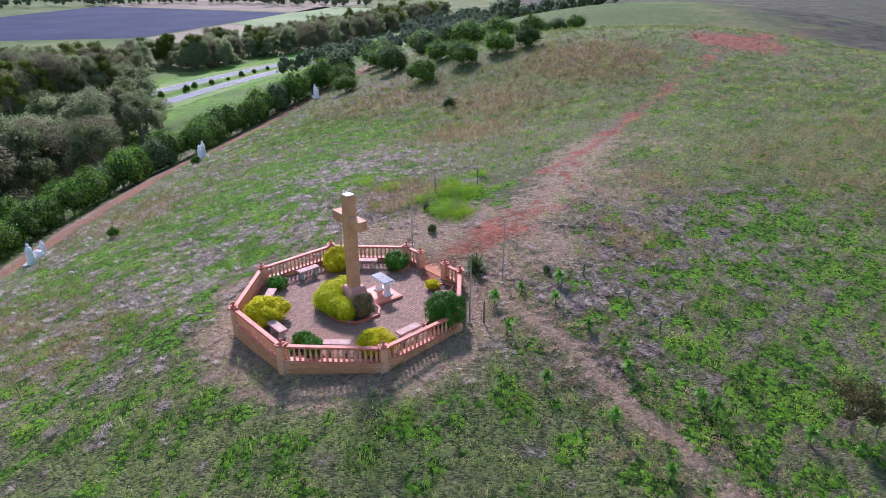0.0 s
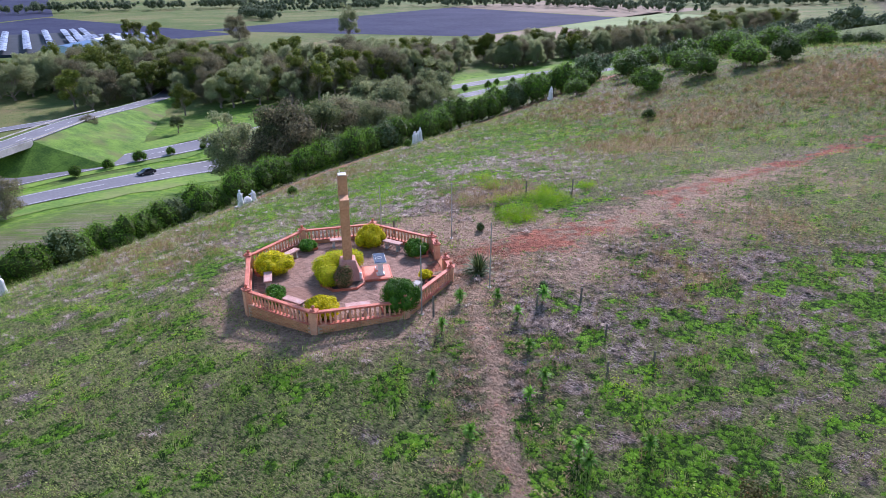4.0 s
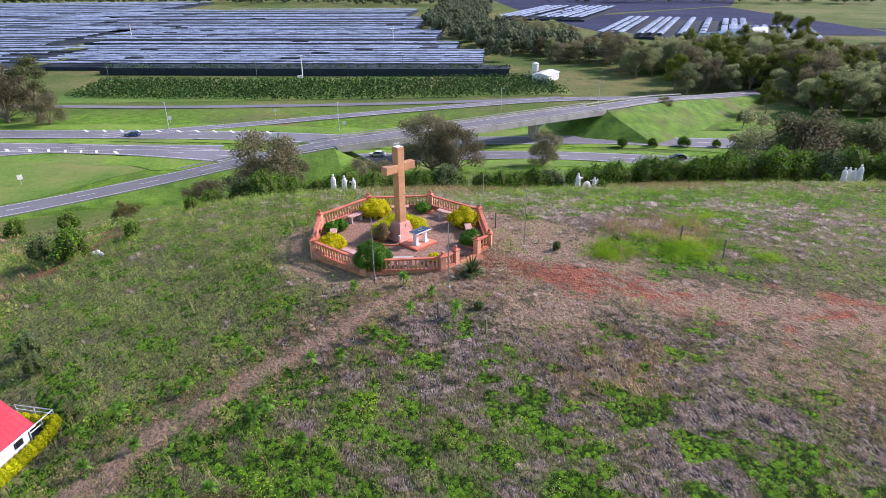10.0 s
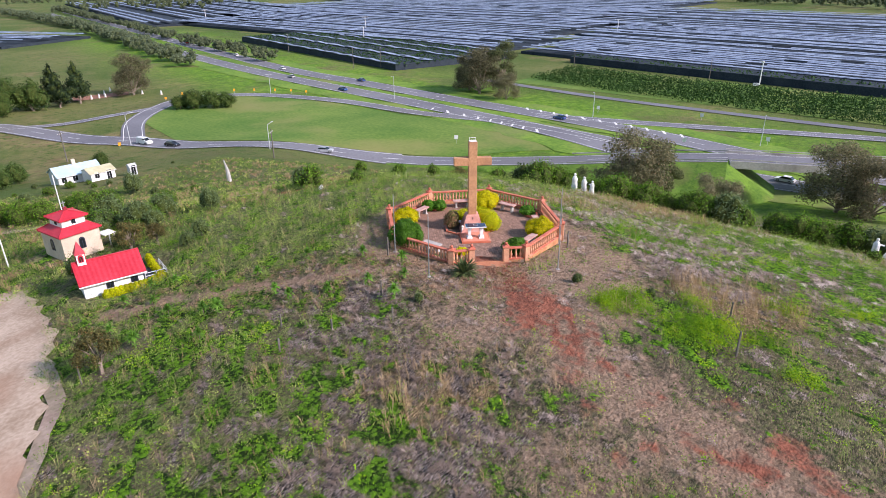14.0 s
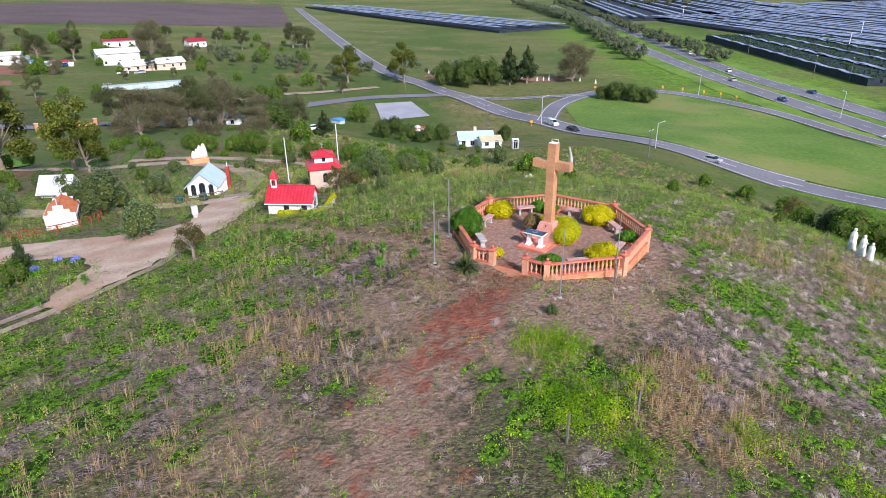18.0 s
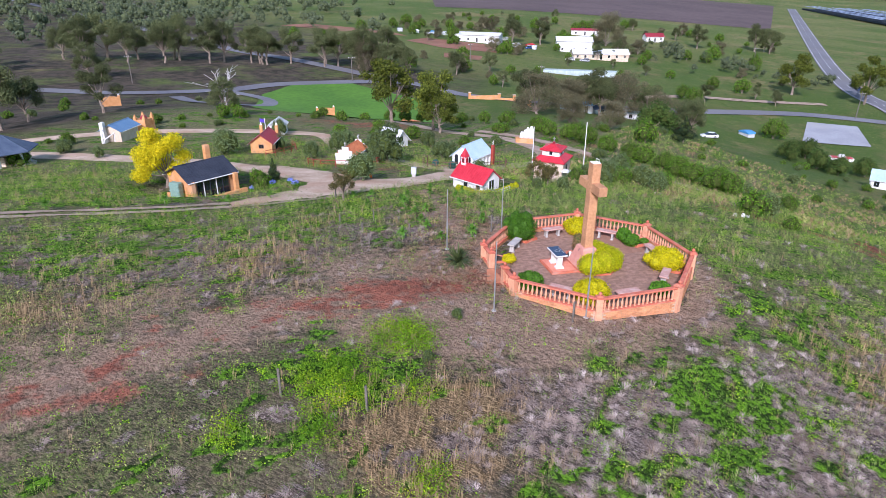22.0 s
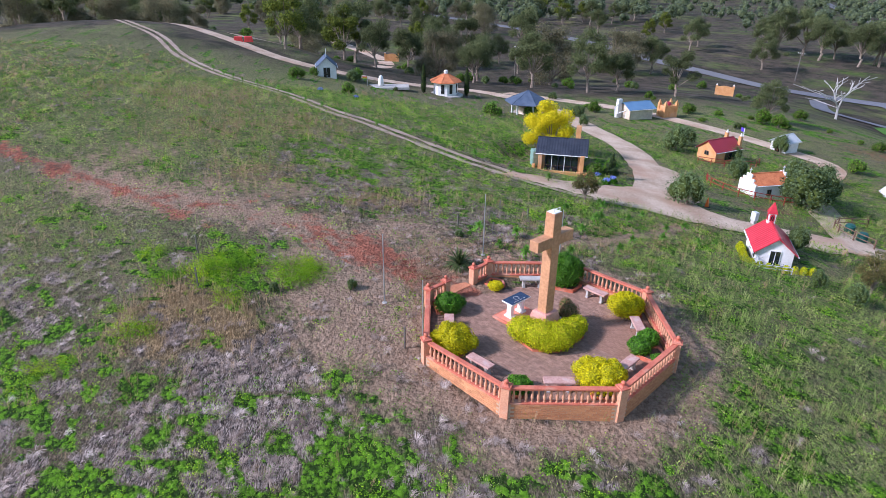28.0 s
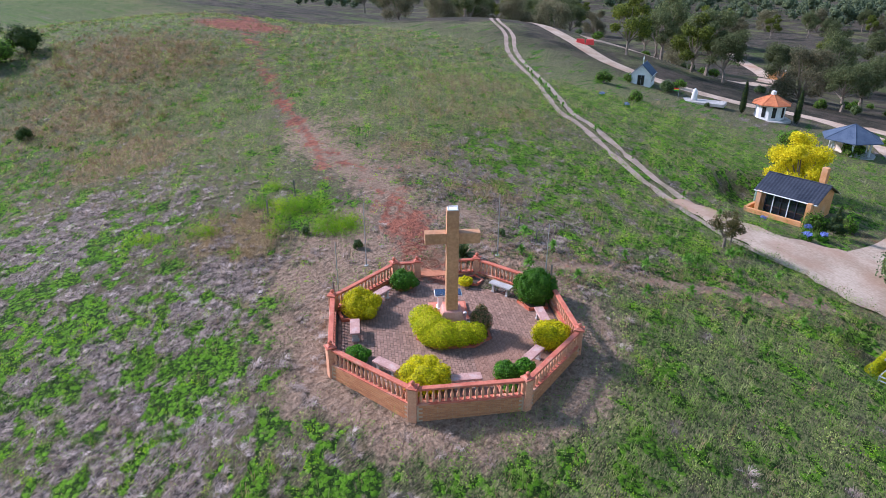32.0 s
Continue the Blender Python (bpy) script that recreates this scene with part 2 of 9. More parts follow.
BARE_SPOTS = [(-0.6, 33.4, 3.0, 1.0), (-3.4, 33.2, 2.8, 1.0), (-6.5, 31.6, 1.8, 0.8), (1.5, 36, 2.2, 0.8), (-9.0, 28.6, 1.8, 0.6), (5.8, 32.0, 2.6, 0.8), (11.4, 40, 2.5, 0.5), (-2, 35, 1.8, 0.7), (3.2, 30.5, 2.0, 0.8), (10.6, 38.6, 2.6, 0.62), (8.2, 40.2, 2.4, 0.6), (10.6, 43, 3.0, 0.6), (-1.2, 34.6, 2.6, 0.9), (15, 50, 4, 0.5)]
DEAD_SPOTS = [(-5.8, 37, 2.5, 1.0), (-8, 36, 3, 0.9), (-7.3, 49, 5, 0.9), (-10.6, 38, 3.5, 0.9), (8.6, 31.7, 3.5, 0.8), (6.4, 27.8, 2.2, 0.7), (12, 36, 4, 0.8), (-12.4, 31.8, 3, 0.8), (0, 50, 5, 0.7), (24, 60, 10, 0.4), (35, 70, 12, 0.5), (15.5, 33, 4, 0.6), (18.5, 39, 5, 0.7)]


def cover(x, y):
    """Shares of red earth, fresh green, straw, tall dark grass, bare soil and dead thatch."""
    n1, n2 = wobble(x, y, 3.2, 1), wobble(x, y, 1.1, 2)
    d = near_line(x, y, RED_PATH)
    n3 = wobble(x, y, 6.0, 3)
    spread = 0.80 + 1.4 * np.exp(-((x - 3.2) ** 2 + (y - 34.0) ** 2) / 12) + 0.02 * np.clip(y - 50, 0, 40) + 0.45 * n3
    red = np.clip(1.15 - d / np.maximum(spread, 0.2) + 0.35 * n2, 0, 1) * np.clip(0.20 + 0.38 * np.clip((y - 46) / 8, 0, 1) + 0.6 * n1 + 0.4 * n2 + 0.35 * n3 + 1.3 * np.exp(-((x - 2.2) ** 2 + (y - 32.6) ** 2) / 16), 0.05, 1)
    red = np.maximum(red, np.clip(1.0 - near_line(x, y, FOOT_PATH) / 0.34 + 0.3 * n2, 0, 1) * 0.38)
    red = np.maximum(red, 0.75 * spots(x, y, [(7.9, 37.9, 0.5, 1), (6.6, 43.3, 0.8, 1), (8.6, 40.2, 0.4, 0.9), (6.9, 36.8, 0.45, 0.9), (9.4, 39.6, 0.35, 0.9), (5.2, 41.4, 0.5, 0.8)]) * (1 + 0.4 * n2))
    red = np.maximum(red, np.clip(2.2 - np.hypot((x - 37.5) / 7.5, (y - 90.0) / 7.0) * 2 + 0.4 * n1, 0, 1))
    red = np.maximum(red, np.clip(1.0 - near_line(x, y, [(7.0, 43.8), (10.0, 47.5), (14.5, 55)]) / 0.5 + 0.5 * n2, 0, 0.7))
    red = np.maximum(red, np.clip(1.2 - near_line(x, y, [(42, 94), (49, 104), (62, 128), (90, 165)]) / 2.0 + 0.3 * n1, 0, 1))
    red = np.maximum(red, np.clip(1.2 - near_line(x, y, [(-33.5, 20), (-33, 44), (-29.5, 70), (-20, 98), (-8, 125)]) / 1.8 + 0.3 * n1, 0, 0.62))
    red = np.maximum(red, np.clip(1.0 - near_line(x, y, [(-8.0, 6.0), (-16, 8), (-22, 14), (-27, 20)]) / 1.3 + 0.4 * n1, 0, 0.6))
    red = np.maximum(red, np.clip(1.6 - near_line(x, y, [(-17.6, 3.6), (-17.5, 5.2), (-17.8, 7.0)]) / 0.8 + 0.3 * n2, 0, 1))
    red = np.maximum(red, spots(x, y, [(44, -29.5, 7, 0.7), (16.5, -46, 6, 0.6), (26, 13.2, 2.5, 0.45), (34, -22, 4, 0.6), (50, -26, 6, 0.6), (20, 4, 3, 0.5), (30, 3, 3, 0.45)]) * (0.8 + 0.6 * n1))
    green = np.clip(spots(x, y, GREEN_SPOTS) * (0.75 + 0.6 * n2), 0, 1)
    straw = np.clip(spots(x, y, STRAW_SPOTS) * (0.8 + 0.4 * n1), 0, 1)
    tall = np.clip(spots(x, y, TALL_SPOTS) * (0.9 + 0.3 * n1), 0, 1)
    bare = np.clip(spots(x, y, BARE_SPOTS) + 0.25 * n2 * (spots(x, y, BARE_SPOTS) > 0.2), 0, 1)
    ringd = np.hypot(x - OCX, y - OCY)
    bare = np.maximum(bare, np.clip(1.25 - np.abs(ringd - 5.2) / (0.8 + 0.6 * (y < OCY - 1)) + 0.35 * n2, 0, np.where(y < OCY - 0.5, 0.75, 0.8)))
    wide_ = np.clip(1.25 - near_line(x, y, RED_PATH) / (2.5 + 0.8 * n3) + 0.35 * n2, 0, 1) * np.clip((60 - y) / 14, 0.1, 0.8)
    bare = np.maximum(bare, wide_)
    bare = np.maximum(bare, 0.7 * np.clip(1.2 - near_line(x, y, FOOT_PATH) / (0.85 + 0.4 * n1) + 0.6 * n2, 0, 1))
    bare = np.maximum(bare, np.clip(1.25 - near_line(x, y, FOOT_PATH) / 0.46 + 0.5 * n2 + 0.3 * n1, 0, 1))
    bare = np.maximum(bare, np.clip(1.3 - near_line(x, y, [(-33.5, 18), (-33.3, 44), (-30.5, 70), (-21, 98), (-9, 125)]) / 2.0 + 0.3 * n1, 0, 0.95))
    dead = np.clip(spots(x, y, DEAD_SPOTS) * (0.85 + 0.35 * n1), 0, 1)
    return red, green, straw, tall, bare, dead


def mood(x, y):
    """Where the hill is fresh green, dead, straw or tall, from 0 to 1 each."""
    red, green, straw, tall, bare, dead = cover(x, y)
    west = 1 / (1 + np.exp((x + 9 - 0.12 * (y - 26)) / 3.5))
    south = 1 / (1 + np.exp((y - 20.5 + 0.10 * (x - 4)) / 2.0))
    east = 1 / (1 + np.exp(-(x - 6.5) / 2.0))
    p1, p2, p3 = wobble(x, y, 6.0, 5), wobble(x, y, 1.9, 6), wobble(x, y, 0.8, 7)
    p2 = p2 + 0.65 * p3
    open_ = np.clip(1 - 1.15 * red - 0.8 * bare, 0.03, 1)
    far_ = np.clip((np.hypot(x - OCX, y - OCY) - 16) / 22, 0, 1)
    north = np.clip((y - 37) / 6, 0, 1) / (1 + np.exp(-(x - 0) / 1.5))
    f = 0.07 + 0.07 * west + 0.10 * east - 0.04 * far_ + 0.50 * p2 + 0.22 * p1 + 0.95 * green - 0.3 * straw + 0.10 * south - 0.04 * north
    d = -0.06 + 0.34 * west + 0.10 * east - 0.26 * far_ - 0.55 * p2 - 0.12 * p1 + 0.75 * dead - 0.45 * south - 0.8 * green - 0.2 * tall - 0.30 * north
    fresh = np.clip(f * 2.4 - 0.35, 0, 1) * open_
    thatch = np.clip(d * 2.4 - 0.1, 0, 1) * open_
    dry = np.clip(0.035 * (1 - west) + 1.6 * straw * (0.7 + 0.6 * p2) + 0.2 * (p1 > 0.6) * (1 - west), 0, 1) * open_
    high = np.clip(0.12 + 0.16 * west + 0.8 * tall + 0.85 * south * (0.72 + 0.85 * p2) + 0.16 * east + 0.14 * far_ + 0.15 * p1 + 0.34 * north, 0, 1) * open_ * (1 - 0.4 * straw)
    return fresh, thatch, dry, high


def ground_material():
    m = bpy.data.materials.new("hill_ground")
    m.use_nodes = True
    t = m.node_tree
    b = t.nodes["Principled BSDF"]
    b.inputs["Roughness"].default_value, b.inputs["Specular IOR Level"].default_value = 0.95, 0.15
    tc = t.nodes.new("ShaderNodeTexCoord")

    def nz(sc, detail=6.0, rough=0.6):
        n = t.nodes.new("ShaderNodeTexNoise")
        n.inputs["Scale"].default_value, n.inputs["Detail"].default_value, n.inputs["Roughness"].default_value = sc, detail, rough
        t.links.new(tc.outputs["Object"], n.inputs["Vector"])
        return n.outputs["Fac"]

    def op(kind, a_, b_, clamp=False):
        n = t.nodes.new("ShaderNodeMath")
        n.operation, n.use_clamp = kind, clamp
        for k, v in enumerate((a_, b_)):
            if isinstance(v, (int, float)):
                n.inputs[k].default_value = v
            else:
                t.links.new(v, n.inputs[k])
        return n.outputs[0]

    def mix(f, a_, b_):
        n = t.nodes.new("ShaderNodeMix")
        n.data_type = "RGBA"
        for k, v in ((0, f), (6, a_), (7, b_)):
            if isinstance(v, tuple):
                n.inputs[k].default_value = (*v, 1.0)
            else:
                t.links.new(v, n.inputs[k])
        return n.outputs[2]

    def att(name):
        n = t.nodes.new("ShaderNodeAttribute")
        n.attribute_name = name
        return n.outputs["Fac"]

    def steep(v, at, k):
        return op("MULTIPLY", op("SUBTRACT", v, at), k, True)

    def strands(turn, sc, thin):
        """Noise drawn out into thin lying stalks."""
        mp = t.nodes.new("ShaderNodeMapping")
        mp.inputs["Rotation"].default_value = (0, 0, radians(turn))
        mp.inputs["Scale"].default_value = (sc, sc * thin, sc)
        t.links.new(tc.outputs["Object"], mp.inputs["Vector"])
        n = t.nodes.new("ShaderNodeTexNoise")
        n.inputs["Scale"].default_value, n.inputs["Detail"].default_value, n.inputs["Distortion"].default_value = 1.0, 3.0, 0.6
        t.links.new(mp.outputs[0], n.inputs["Vector"])
        return n.outputs["Fac"]

    def cells(sc):
        """Leafy clumps: a random tone for each and the distance from its middle."""
        n = t.nodes.new("ShaderNodeTexVoronoi")
        n.inputs["Scale"].default_value = sc
        wp = t.nodes.new("ShaderNodeVectorMath")
        wp.operation = "ADD"
        nn = t.nodes.new("ShaderNodeTexNoise")
        nn.inputs["Scale"].default_value = sc * 1.7
        t.links.new(tc.outputs["Object"], nn.inputs["Vector"])
        sc_ = t.nodes.new("ShaderNodeVectorMath")
        sc_.operation = "SCALE"
        sc_.inputs["Scale"].default_value = 0.5 / sc
        t.links.new(nn.outputs["Color"], sc_.inputs[0])
        t.links.new(tc.outputs["Object"], wp.inputs[0])
        t.links.new(sc_.outputs[0], wp.inputs[1])
        t.links.new(wp.outputs[0], n.inputs["Vector"])
        sx = t.nodes.new("ShaderNodeSeparateColor")
        t.links.new(n.outputs["Color"], sx.inputs[0])
        return sx.outputs[0], n.outputs["Distance"]

    big, mid, sml, tiny = nz(0.22, 4), nz(1.1, 6), nz(4.5, 6, 0.7), nz(16, 4, 0.7)
    lie = mix(steep(mid, 0.47, 8), strands(25, 6.5, 5.0), strands(-50, 6.5, 5.0))
    stalk = steep(lie, 0.49, 9)
    rnd, dist = cells(6.5)
    # Tone falls away from each clump's middle, painting shade in the gaps.
    leafy = op("SUBTRACT", op("ADD", op("MULTIPLY", rnd, 0.7), op("MULTIPLY", tiny, 0.6)), op("MULTIPLY", dist, 0.55))
    grain = op("ADD", op("MULTIPLY", mid, 0.45), op("MULTIPLY", sml, 0.55))
    base = mix(steep(op("ADD", op("MULTIPLY", big, 0.4), op("MULTIPLY", grain, 0.6)), 0.42, 7), (0.046, 0.038, 0.026), (0.165, 0.119, 0.085))
    base = mix(op("MULTIPLY", stalk, 0.6), base, (0.270, 0.208, 0.142))
    base = mix(steep(grain, 0.51, 8), base, mix(steep(leafy, 0.25, 3), (0.029, 0.052, 0.010), (0.106, 0.192, 0.031)))
    col = mix(op("MULTIPLY", att("tall"), 0.85), base, mix(stalk, mix(steep(leafy, 0.22, 2.6), (0.036, 0.062, 0.014), (0.195, 0.245, 0.068)), (0.300, 0.272, 0.128)))
    col = mix(steep(op("ADD", att("dead"), op("MULTIPLY", op("SUBTRACT", sml, 0.5), 2.2)), 0.38, 3.0), col, mix(stalk, mix(steep(sml, 0.43, 7), (0.036, 0.028, 0.023), (0.190, 0.147, 0.120)), (0.410, 0.338, 0.290)))
    col = mix(steep(op("ADD", att("straw"), op("MULTIPLY", op("SUBTRACT", sml, 0.5), 1.6)), 0.28, 3.0), col, mix(stalk, (0.149, 0.102, 0.051), (0.511, 0.376, 0.206)))
    col = mix(steep(op("ADD", att("bare"), op("MULTIPLY", op("SUBTRACT", grain, 0.5), 1.6)), 0.3, 2.5), col, mix(steep(op("ADD", op("MULTIPLY", sml, 0.6), op("MULTIPLY", tiny, 0.4)), 0.36, 4), (0.165, 0.103, 0.064), (0.425, 0.302, 0.208)))
    col = mix(steep(op("ADD", att("red"), op("MULTIPLY", op("SUBTRACT", grain, 0.5), 2.6)), 0.28, 1.8), col, mix(steep(op("ADD", op("MULTIPLY", mid, 0.5), op("MULTIPLY", sml, 0.5)), 0.40, 5), (0.150, 0.052, 0.033), (0.390, 0.145, 0.088)))
    col = mix(steep(op("ADD", att("green"), op("MULTIPLY", op("SUBTRACT", grain, 0.5), 2.2)), 0.5, 4.5), col, mix(steep(leafy, 0.22, 2.4), (0.023, 0.052, 0.007), (0.139, 0.305, 0.017)))
    pasture = mix(steep(nz(0.012, 5), 0.42, 5), (0.072, 0.118, 0.024), (0.155, 0.165, 0.056))
    pasture = mix(steep(nz(0.05, 6, 0.65), 0.53, 5), pasture, (0.120, 0.118, 0.048))
    pasture = mix(steep(nz(0.021, 7, 0.7), 0.53, 7), pasture, mix(steep(nz(0.3, 4), 0.4, 4), (0.19, 0.140, 0.072), (0.26, 0.225, 0.095)))
    pasture = mix(steep(nz(0.35, 6, 0.75), 0.52, 8), pasture, (0.052, 0.105, 0.016))
    pasture = mix(steep(nz(1.1, 6, 0.75), 0.55, 8), pasture, (0.205, 0.220, 0.066))
    lush = mix(steep(nz(0.4, 6, 0.75), 0.44, 6), (0.078, 0.190, 0.014), (0.190, 0.330, 0.030))
    pasture = mix(op("MULTIPLY", att("lush"), steep(nz(0.035, 6, 0.65), 0.36, 6)), pasture, lush)
    col = mix(att("far"), col, pasture)
    # Brown leaf litter, its tones lowered to paint cloud shade over the east.
    col = mix(op("MULTIPLY", att("shaded_scrub"), steep(nz(0.06, 6, 0.7), 0.34, 5)), col, mix(steep(nz(0.25, 6, 0.7), 0.4, 5), (0.036, 0.034, 0.022), (0.100, 0.078, 0.058)))
    t.links.new(col, b.inputs["Base Color"])
    bn = t.nodes.new("ShaderNodeBump")
    bn.inputs["Strength"].default_value, bn.inputs["Distance"].default_value = 1.0, 0.16
    t.links.new(op("SUBTRACT", op("ADD", sml, op("MULTIPLY", tiny, 0.5)), op("MULTIPLY", dist, 0.5)), bn.inputs["Height"])
    t.links.new(bn.outputs[0], b.inputs["Normal"])
    return m


HWY_FAR = [(30, 640), (-31, 469), (-73, 357), (-101, 307), (-116, 267), (-126, 234), (-143, 139), (-153, 92), (-156, 58), (-165, 20), (-174, -15), (-179, -50), (-186, -105), (-196, -162), (-206, -216), (-235, -311), (-290, -487), (-420, -900)]
HWY_NEAR = [(20, 560), (-50, 369), (-74, 308), (-89, 270), (-106, 212), (-121, 133), (-127, 110), (-133, 76), (-139, 45), (-146, 10), (-153, -20), (-160, -50), (-168, -94), (-186, -198), (-212, -300), (-262, -470), (-390, -880)]
LOCAL = [(-20, -860), (-36, -332), (-52, -217), (-60, -189), (-67, -158), (-75, -140), (-79, -118), (-85, -103), (-96, -81), (-107, -64)]
HILL = ground_material()
FX, FY = GX.reshape(-1), GY.reshape(-1)
layers = dict(zip(("red", "green", "straw", "tall", "bare", "dead"), cover(FX, FY)))
layers["green"], layers["dead"], layers["straw"], layers["tall"] = mood(FX, FY)
# East side: scrub litter together with the cloud shade painted into it.
layers["shaded_scrub"] = 1.25 * np.clip((FX - 66) / 16, 0, 1) * np.clip((FY + 0.55 * FX + 130) / 50, 0, 1)
layers["lush"] = np.clip(1.35 - np.minimum(near_line(FX, FY, HWY_FAR[2:-1]), near_line(FX, FY, HWY_NEAR[1:-1])) / 44, 0, 1)
layers["far"] = np.clip((np.hypot(FX - 10, FY - 45) - 95) / 40, 0, 1)
for name_, v_ in layers.items():
    at_ = ground_me.attributes.new(name_, "FLOAT", "POINT")
    at_.data.foreach_set("value", v_.astype(np.float32))
ground = tagged(mesh_part("ground", ground_me, HILL, smooth=True), "grassy hilltop and wide valley floor with a red dirt path", "ground", kind="structure")

# ---------------------------------------------------------------- the octagon
RAD, VA = 4.70, 66.0
VERT = [(OCX + RAD * math.cos(radians(VA + 45 * k)), OCY + RAD * math.sin(radians(VA + 45 * k))) for k in range(8)]
RAIL = 0.86          # top of the hand rail over the world's zero
SILL = 0.24          # top of the brick base

BALUSTER = bpy.data.meshes.new("baluster")
bm = bmesh.new()
lathe(bm, [(0.05, 0), (0.05, 0.03), (0.033, 0.05), (0.036, 0.08), (0.056, 0.15), (0.058, 0.20), (0.045, 0.27), (0.03, 0.34), (0.028, 0.38), (0.043, 0.42), (0.032, 0.45), (0.05, 0.48), (0.05, 0.52)], 8)
bm.to_mesh(BALUSTER)
bm.free()
BALUSTER.materials.append(SALMON)
BALUSTER.shade_smooth()


def brick_mesh(name, length, mat):
    bm = bmesh.new()
    box(bm, 0, 0, 0, length, 0.03, 0.066, 0, 0.004)
    me = bpy.data.meshes.new(name)
    bm.to_mesh(me)
    bm.free()
    me.materials.append(mat)
    return me


BRICK_ME, HALF_ME = brick_mesh("brick", 0.225, BRICK), brick_mesh("half_brick", 0.108, BRICK)
wall_jobs = []       # faces to clad with bricks, done last


def post(x, y, rz, low, parent):
    """A square brick pier with a cap and a ball finial."""
    bm = bmesh.new()
    box(bm, 0, 0, 0, 0.27, 0.27, RAIL - low + 0.02, 0, 0.008)
    p = part("pier", bm, SALMON, parent)
    p.matrix_basis = Matrix.Translation((x, y, low)) @ Matrix.Rotation(rz, 4, "Z")
    bm = bmesh.new()
    box(bm, 0, 0, RAIL - low + 0.02, 0.35, 0.35, 0.05, 0, 0.01)
    box(bm, 0, 0, RAIL - low + 0.07, 0.25, 0.25, 0.05, 0, 0.0, 0.55)
    part("pier_cap", bm, TERRACOTTA, p)
    bm = bmesh.new()
    lathe(bm, [(0.05, 0), (0.035, 0.02), (0.05, 0.04), (0.075, 0.075), (0.078, 0.10), (0.06, 0.135), (0.03, 0.155), (0.012, 0.165)], 10, (0, 0, RAIL - low + 0.115))
    part("finial", bm, TERRACOTTA, p, smooth=True)
    for k in range(4):
        wall_jobs.append((p, rz + k * math.pi / 2, x, y, 0.135, 0.27, low, RAIL - 0.02))
    return p


def side(name, p0, p1, label):
    """One balustrade between two corners: brick base, bottom rail, balusters, hand rail."""
    (x0, y0), (x1, y1) = p0, p1
    L, rz = math.hypot(x1 - x0, y1 - y0), math.atan2(y1 - y0, x1 - x0)
    mx, my = (x0 + x1) / 2, (y0 + y1) / 2
    low = min(gz(x0, y0), gz(x1, y1), gz(mx, my)) - 0.12
    th = tagged(anchor(name, mx, my, 0, rz), label, "balustrade", "balustrades round the cross")
    bm = bmesh.new()
    box(bm, 0, 0, low, L - 0.2, 0.2, SILL - low - 0.002)
    part("brick_base", bm, MORTAR, th)
    bm = bmesh.new()
    box(bm, 0, 0, SILL, L - 0.22, 0.22, 0.06, 0, 0.012)
    part("bottom_rail", bm, TERRACOTTA, th)
    bm = bmesh.new()
    box(bm, 0, 0, RAIL - 0.08, L - 0.22, 0.19, 0.08, 0, 0.02)
    part("hand_rail", bm, TERRACOTTA, th, "terracotta painted hand rail")
    n = max(2, int(round((L - 0.3) / 0.198)))
    for k in range(n):
        b = new("baluster", BALUSTER)
        b.parent = th
        b.matrix_basis = Matrix.Translation(((k + 0.5) / n * (L - 0.3) - (L - 0.3) / 2, 0, SILL + 0.055)) @ Matrix.Rotation(random.uniform(0, 6), 4, "Z")
    for sgn in (1, -1):
        wall_jobs.append((th, rz + (0 if sgn < 0 else math.pi), mx, my, 0.10, L - 0.28, low, SILL - 0.004))
    return th


def between(a, b, f):
    return (a[0] + (b[0] - a[0]) * f, a[1] + (b[1] - a[1]) * f)


sides = []
for k in range(7):
    lab = "terracotta balustrade on an orange brick base"
    sides.append(side("balustrade", VERT[k], VERT[k + 1], lab))
EA, EB = between(VERT[0], VERT[7], 0.275), between(VERT[7], VERT[0], 0.265)
sides.append(side("balustrade", EA, VERT[0], "short balustrade beside the gateway on an orange brick base"))
sides.append(side("balustrade", VERT[7], EB, "short balustrade beside the gateway on an orange brick base"))
for k, (x, y) in enumerate(VERT):
    post(x, y, radians(VA + 45 * k), gz(x, y) - 0.12, None)
for x, y in (EA, EB):
    post(x, y, radians(VA - 22.5), gz(x, y) - 0.12, None)
for ob in [o for o in scene.objects if o.name.split(".")[0] == "pier" and not o.parent]:
    ob.name = "balustrade_post"
    tagged(ob, "orange brick balustrade post with a terracotta ball finial", "post", "posts of the balustrade")

# paving bed; the single pavers follow at the end
bm = bmesh.new()
vs = [bm.verts.new((x, y, PAVE - 0.012)) for x, y in VERT]
f = bm.faces.new(vs)
r = bmesh.ops.extrude_face_region(bm, geom=[f])
bmesh.ops.translate(bm, vec=(0, 0, -0.45), verts=[v for v in r["geom"] if isinstance(v, bmesh.types.BMVert)])
bmesh.ops.recalc_face_normals(bm, faces=bm.faces)
paving = tagged(part("pavement_octagon", bm, material("paving_joint", (0.10, 0.08, 0.065), (0.17, 0.135, 0.105), 3.0, 0.95)), "octagonal floor of weathered brown brick pavers", "pavement", kind="structure")

# red earth step in the gateway
bm = bmesh.new()
gxm, gym = between(EA, EB, 0.5)
box(bm, gxm + 0.35, gym + 0.37, 0.0, 1.15, 1.35, 0.17, radians(VA - 22.5), 0.02)
tagged(part("gateway_slab", bm, material("red_slab", (0.40, 0.15, 0.075), (0.55, 0.24, 0.13), 2.0, 0.9, 0.4, 30, stain=(0.36, 0.20, 0.12))), "worn orange-red slab in the gateway of the balustrade", "slab")

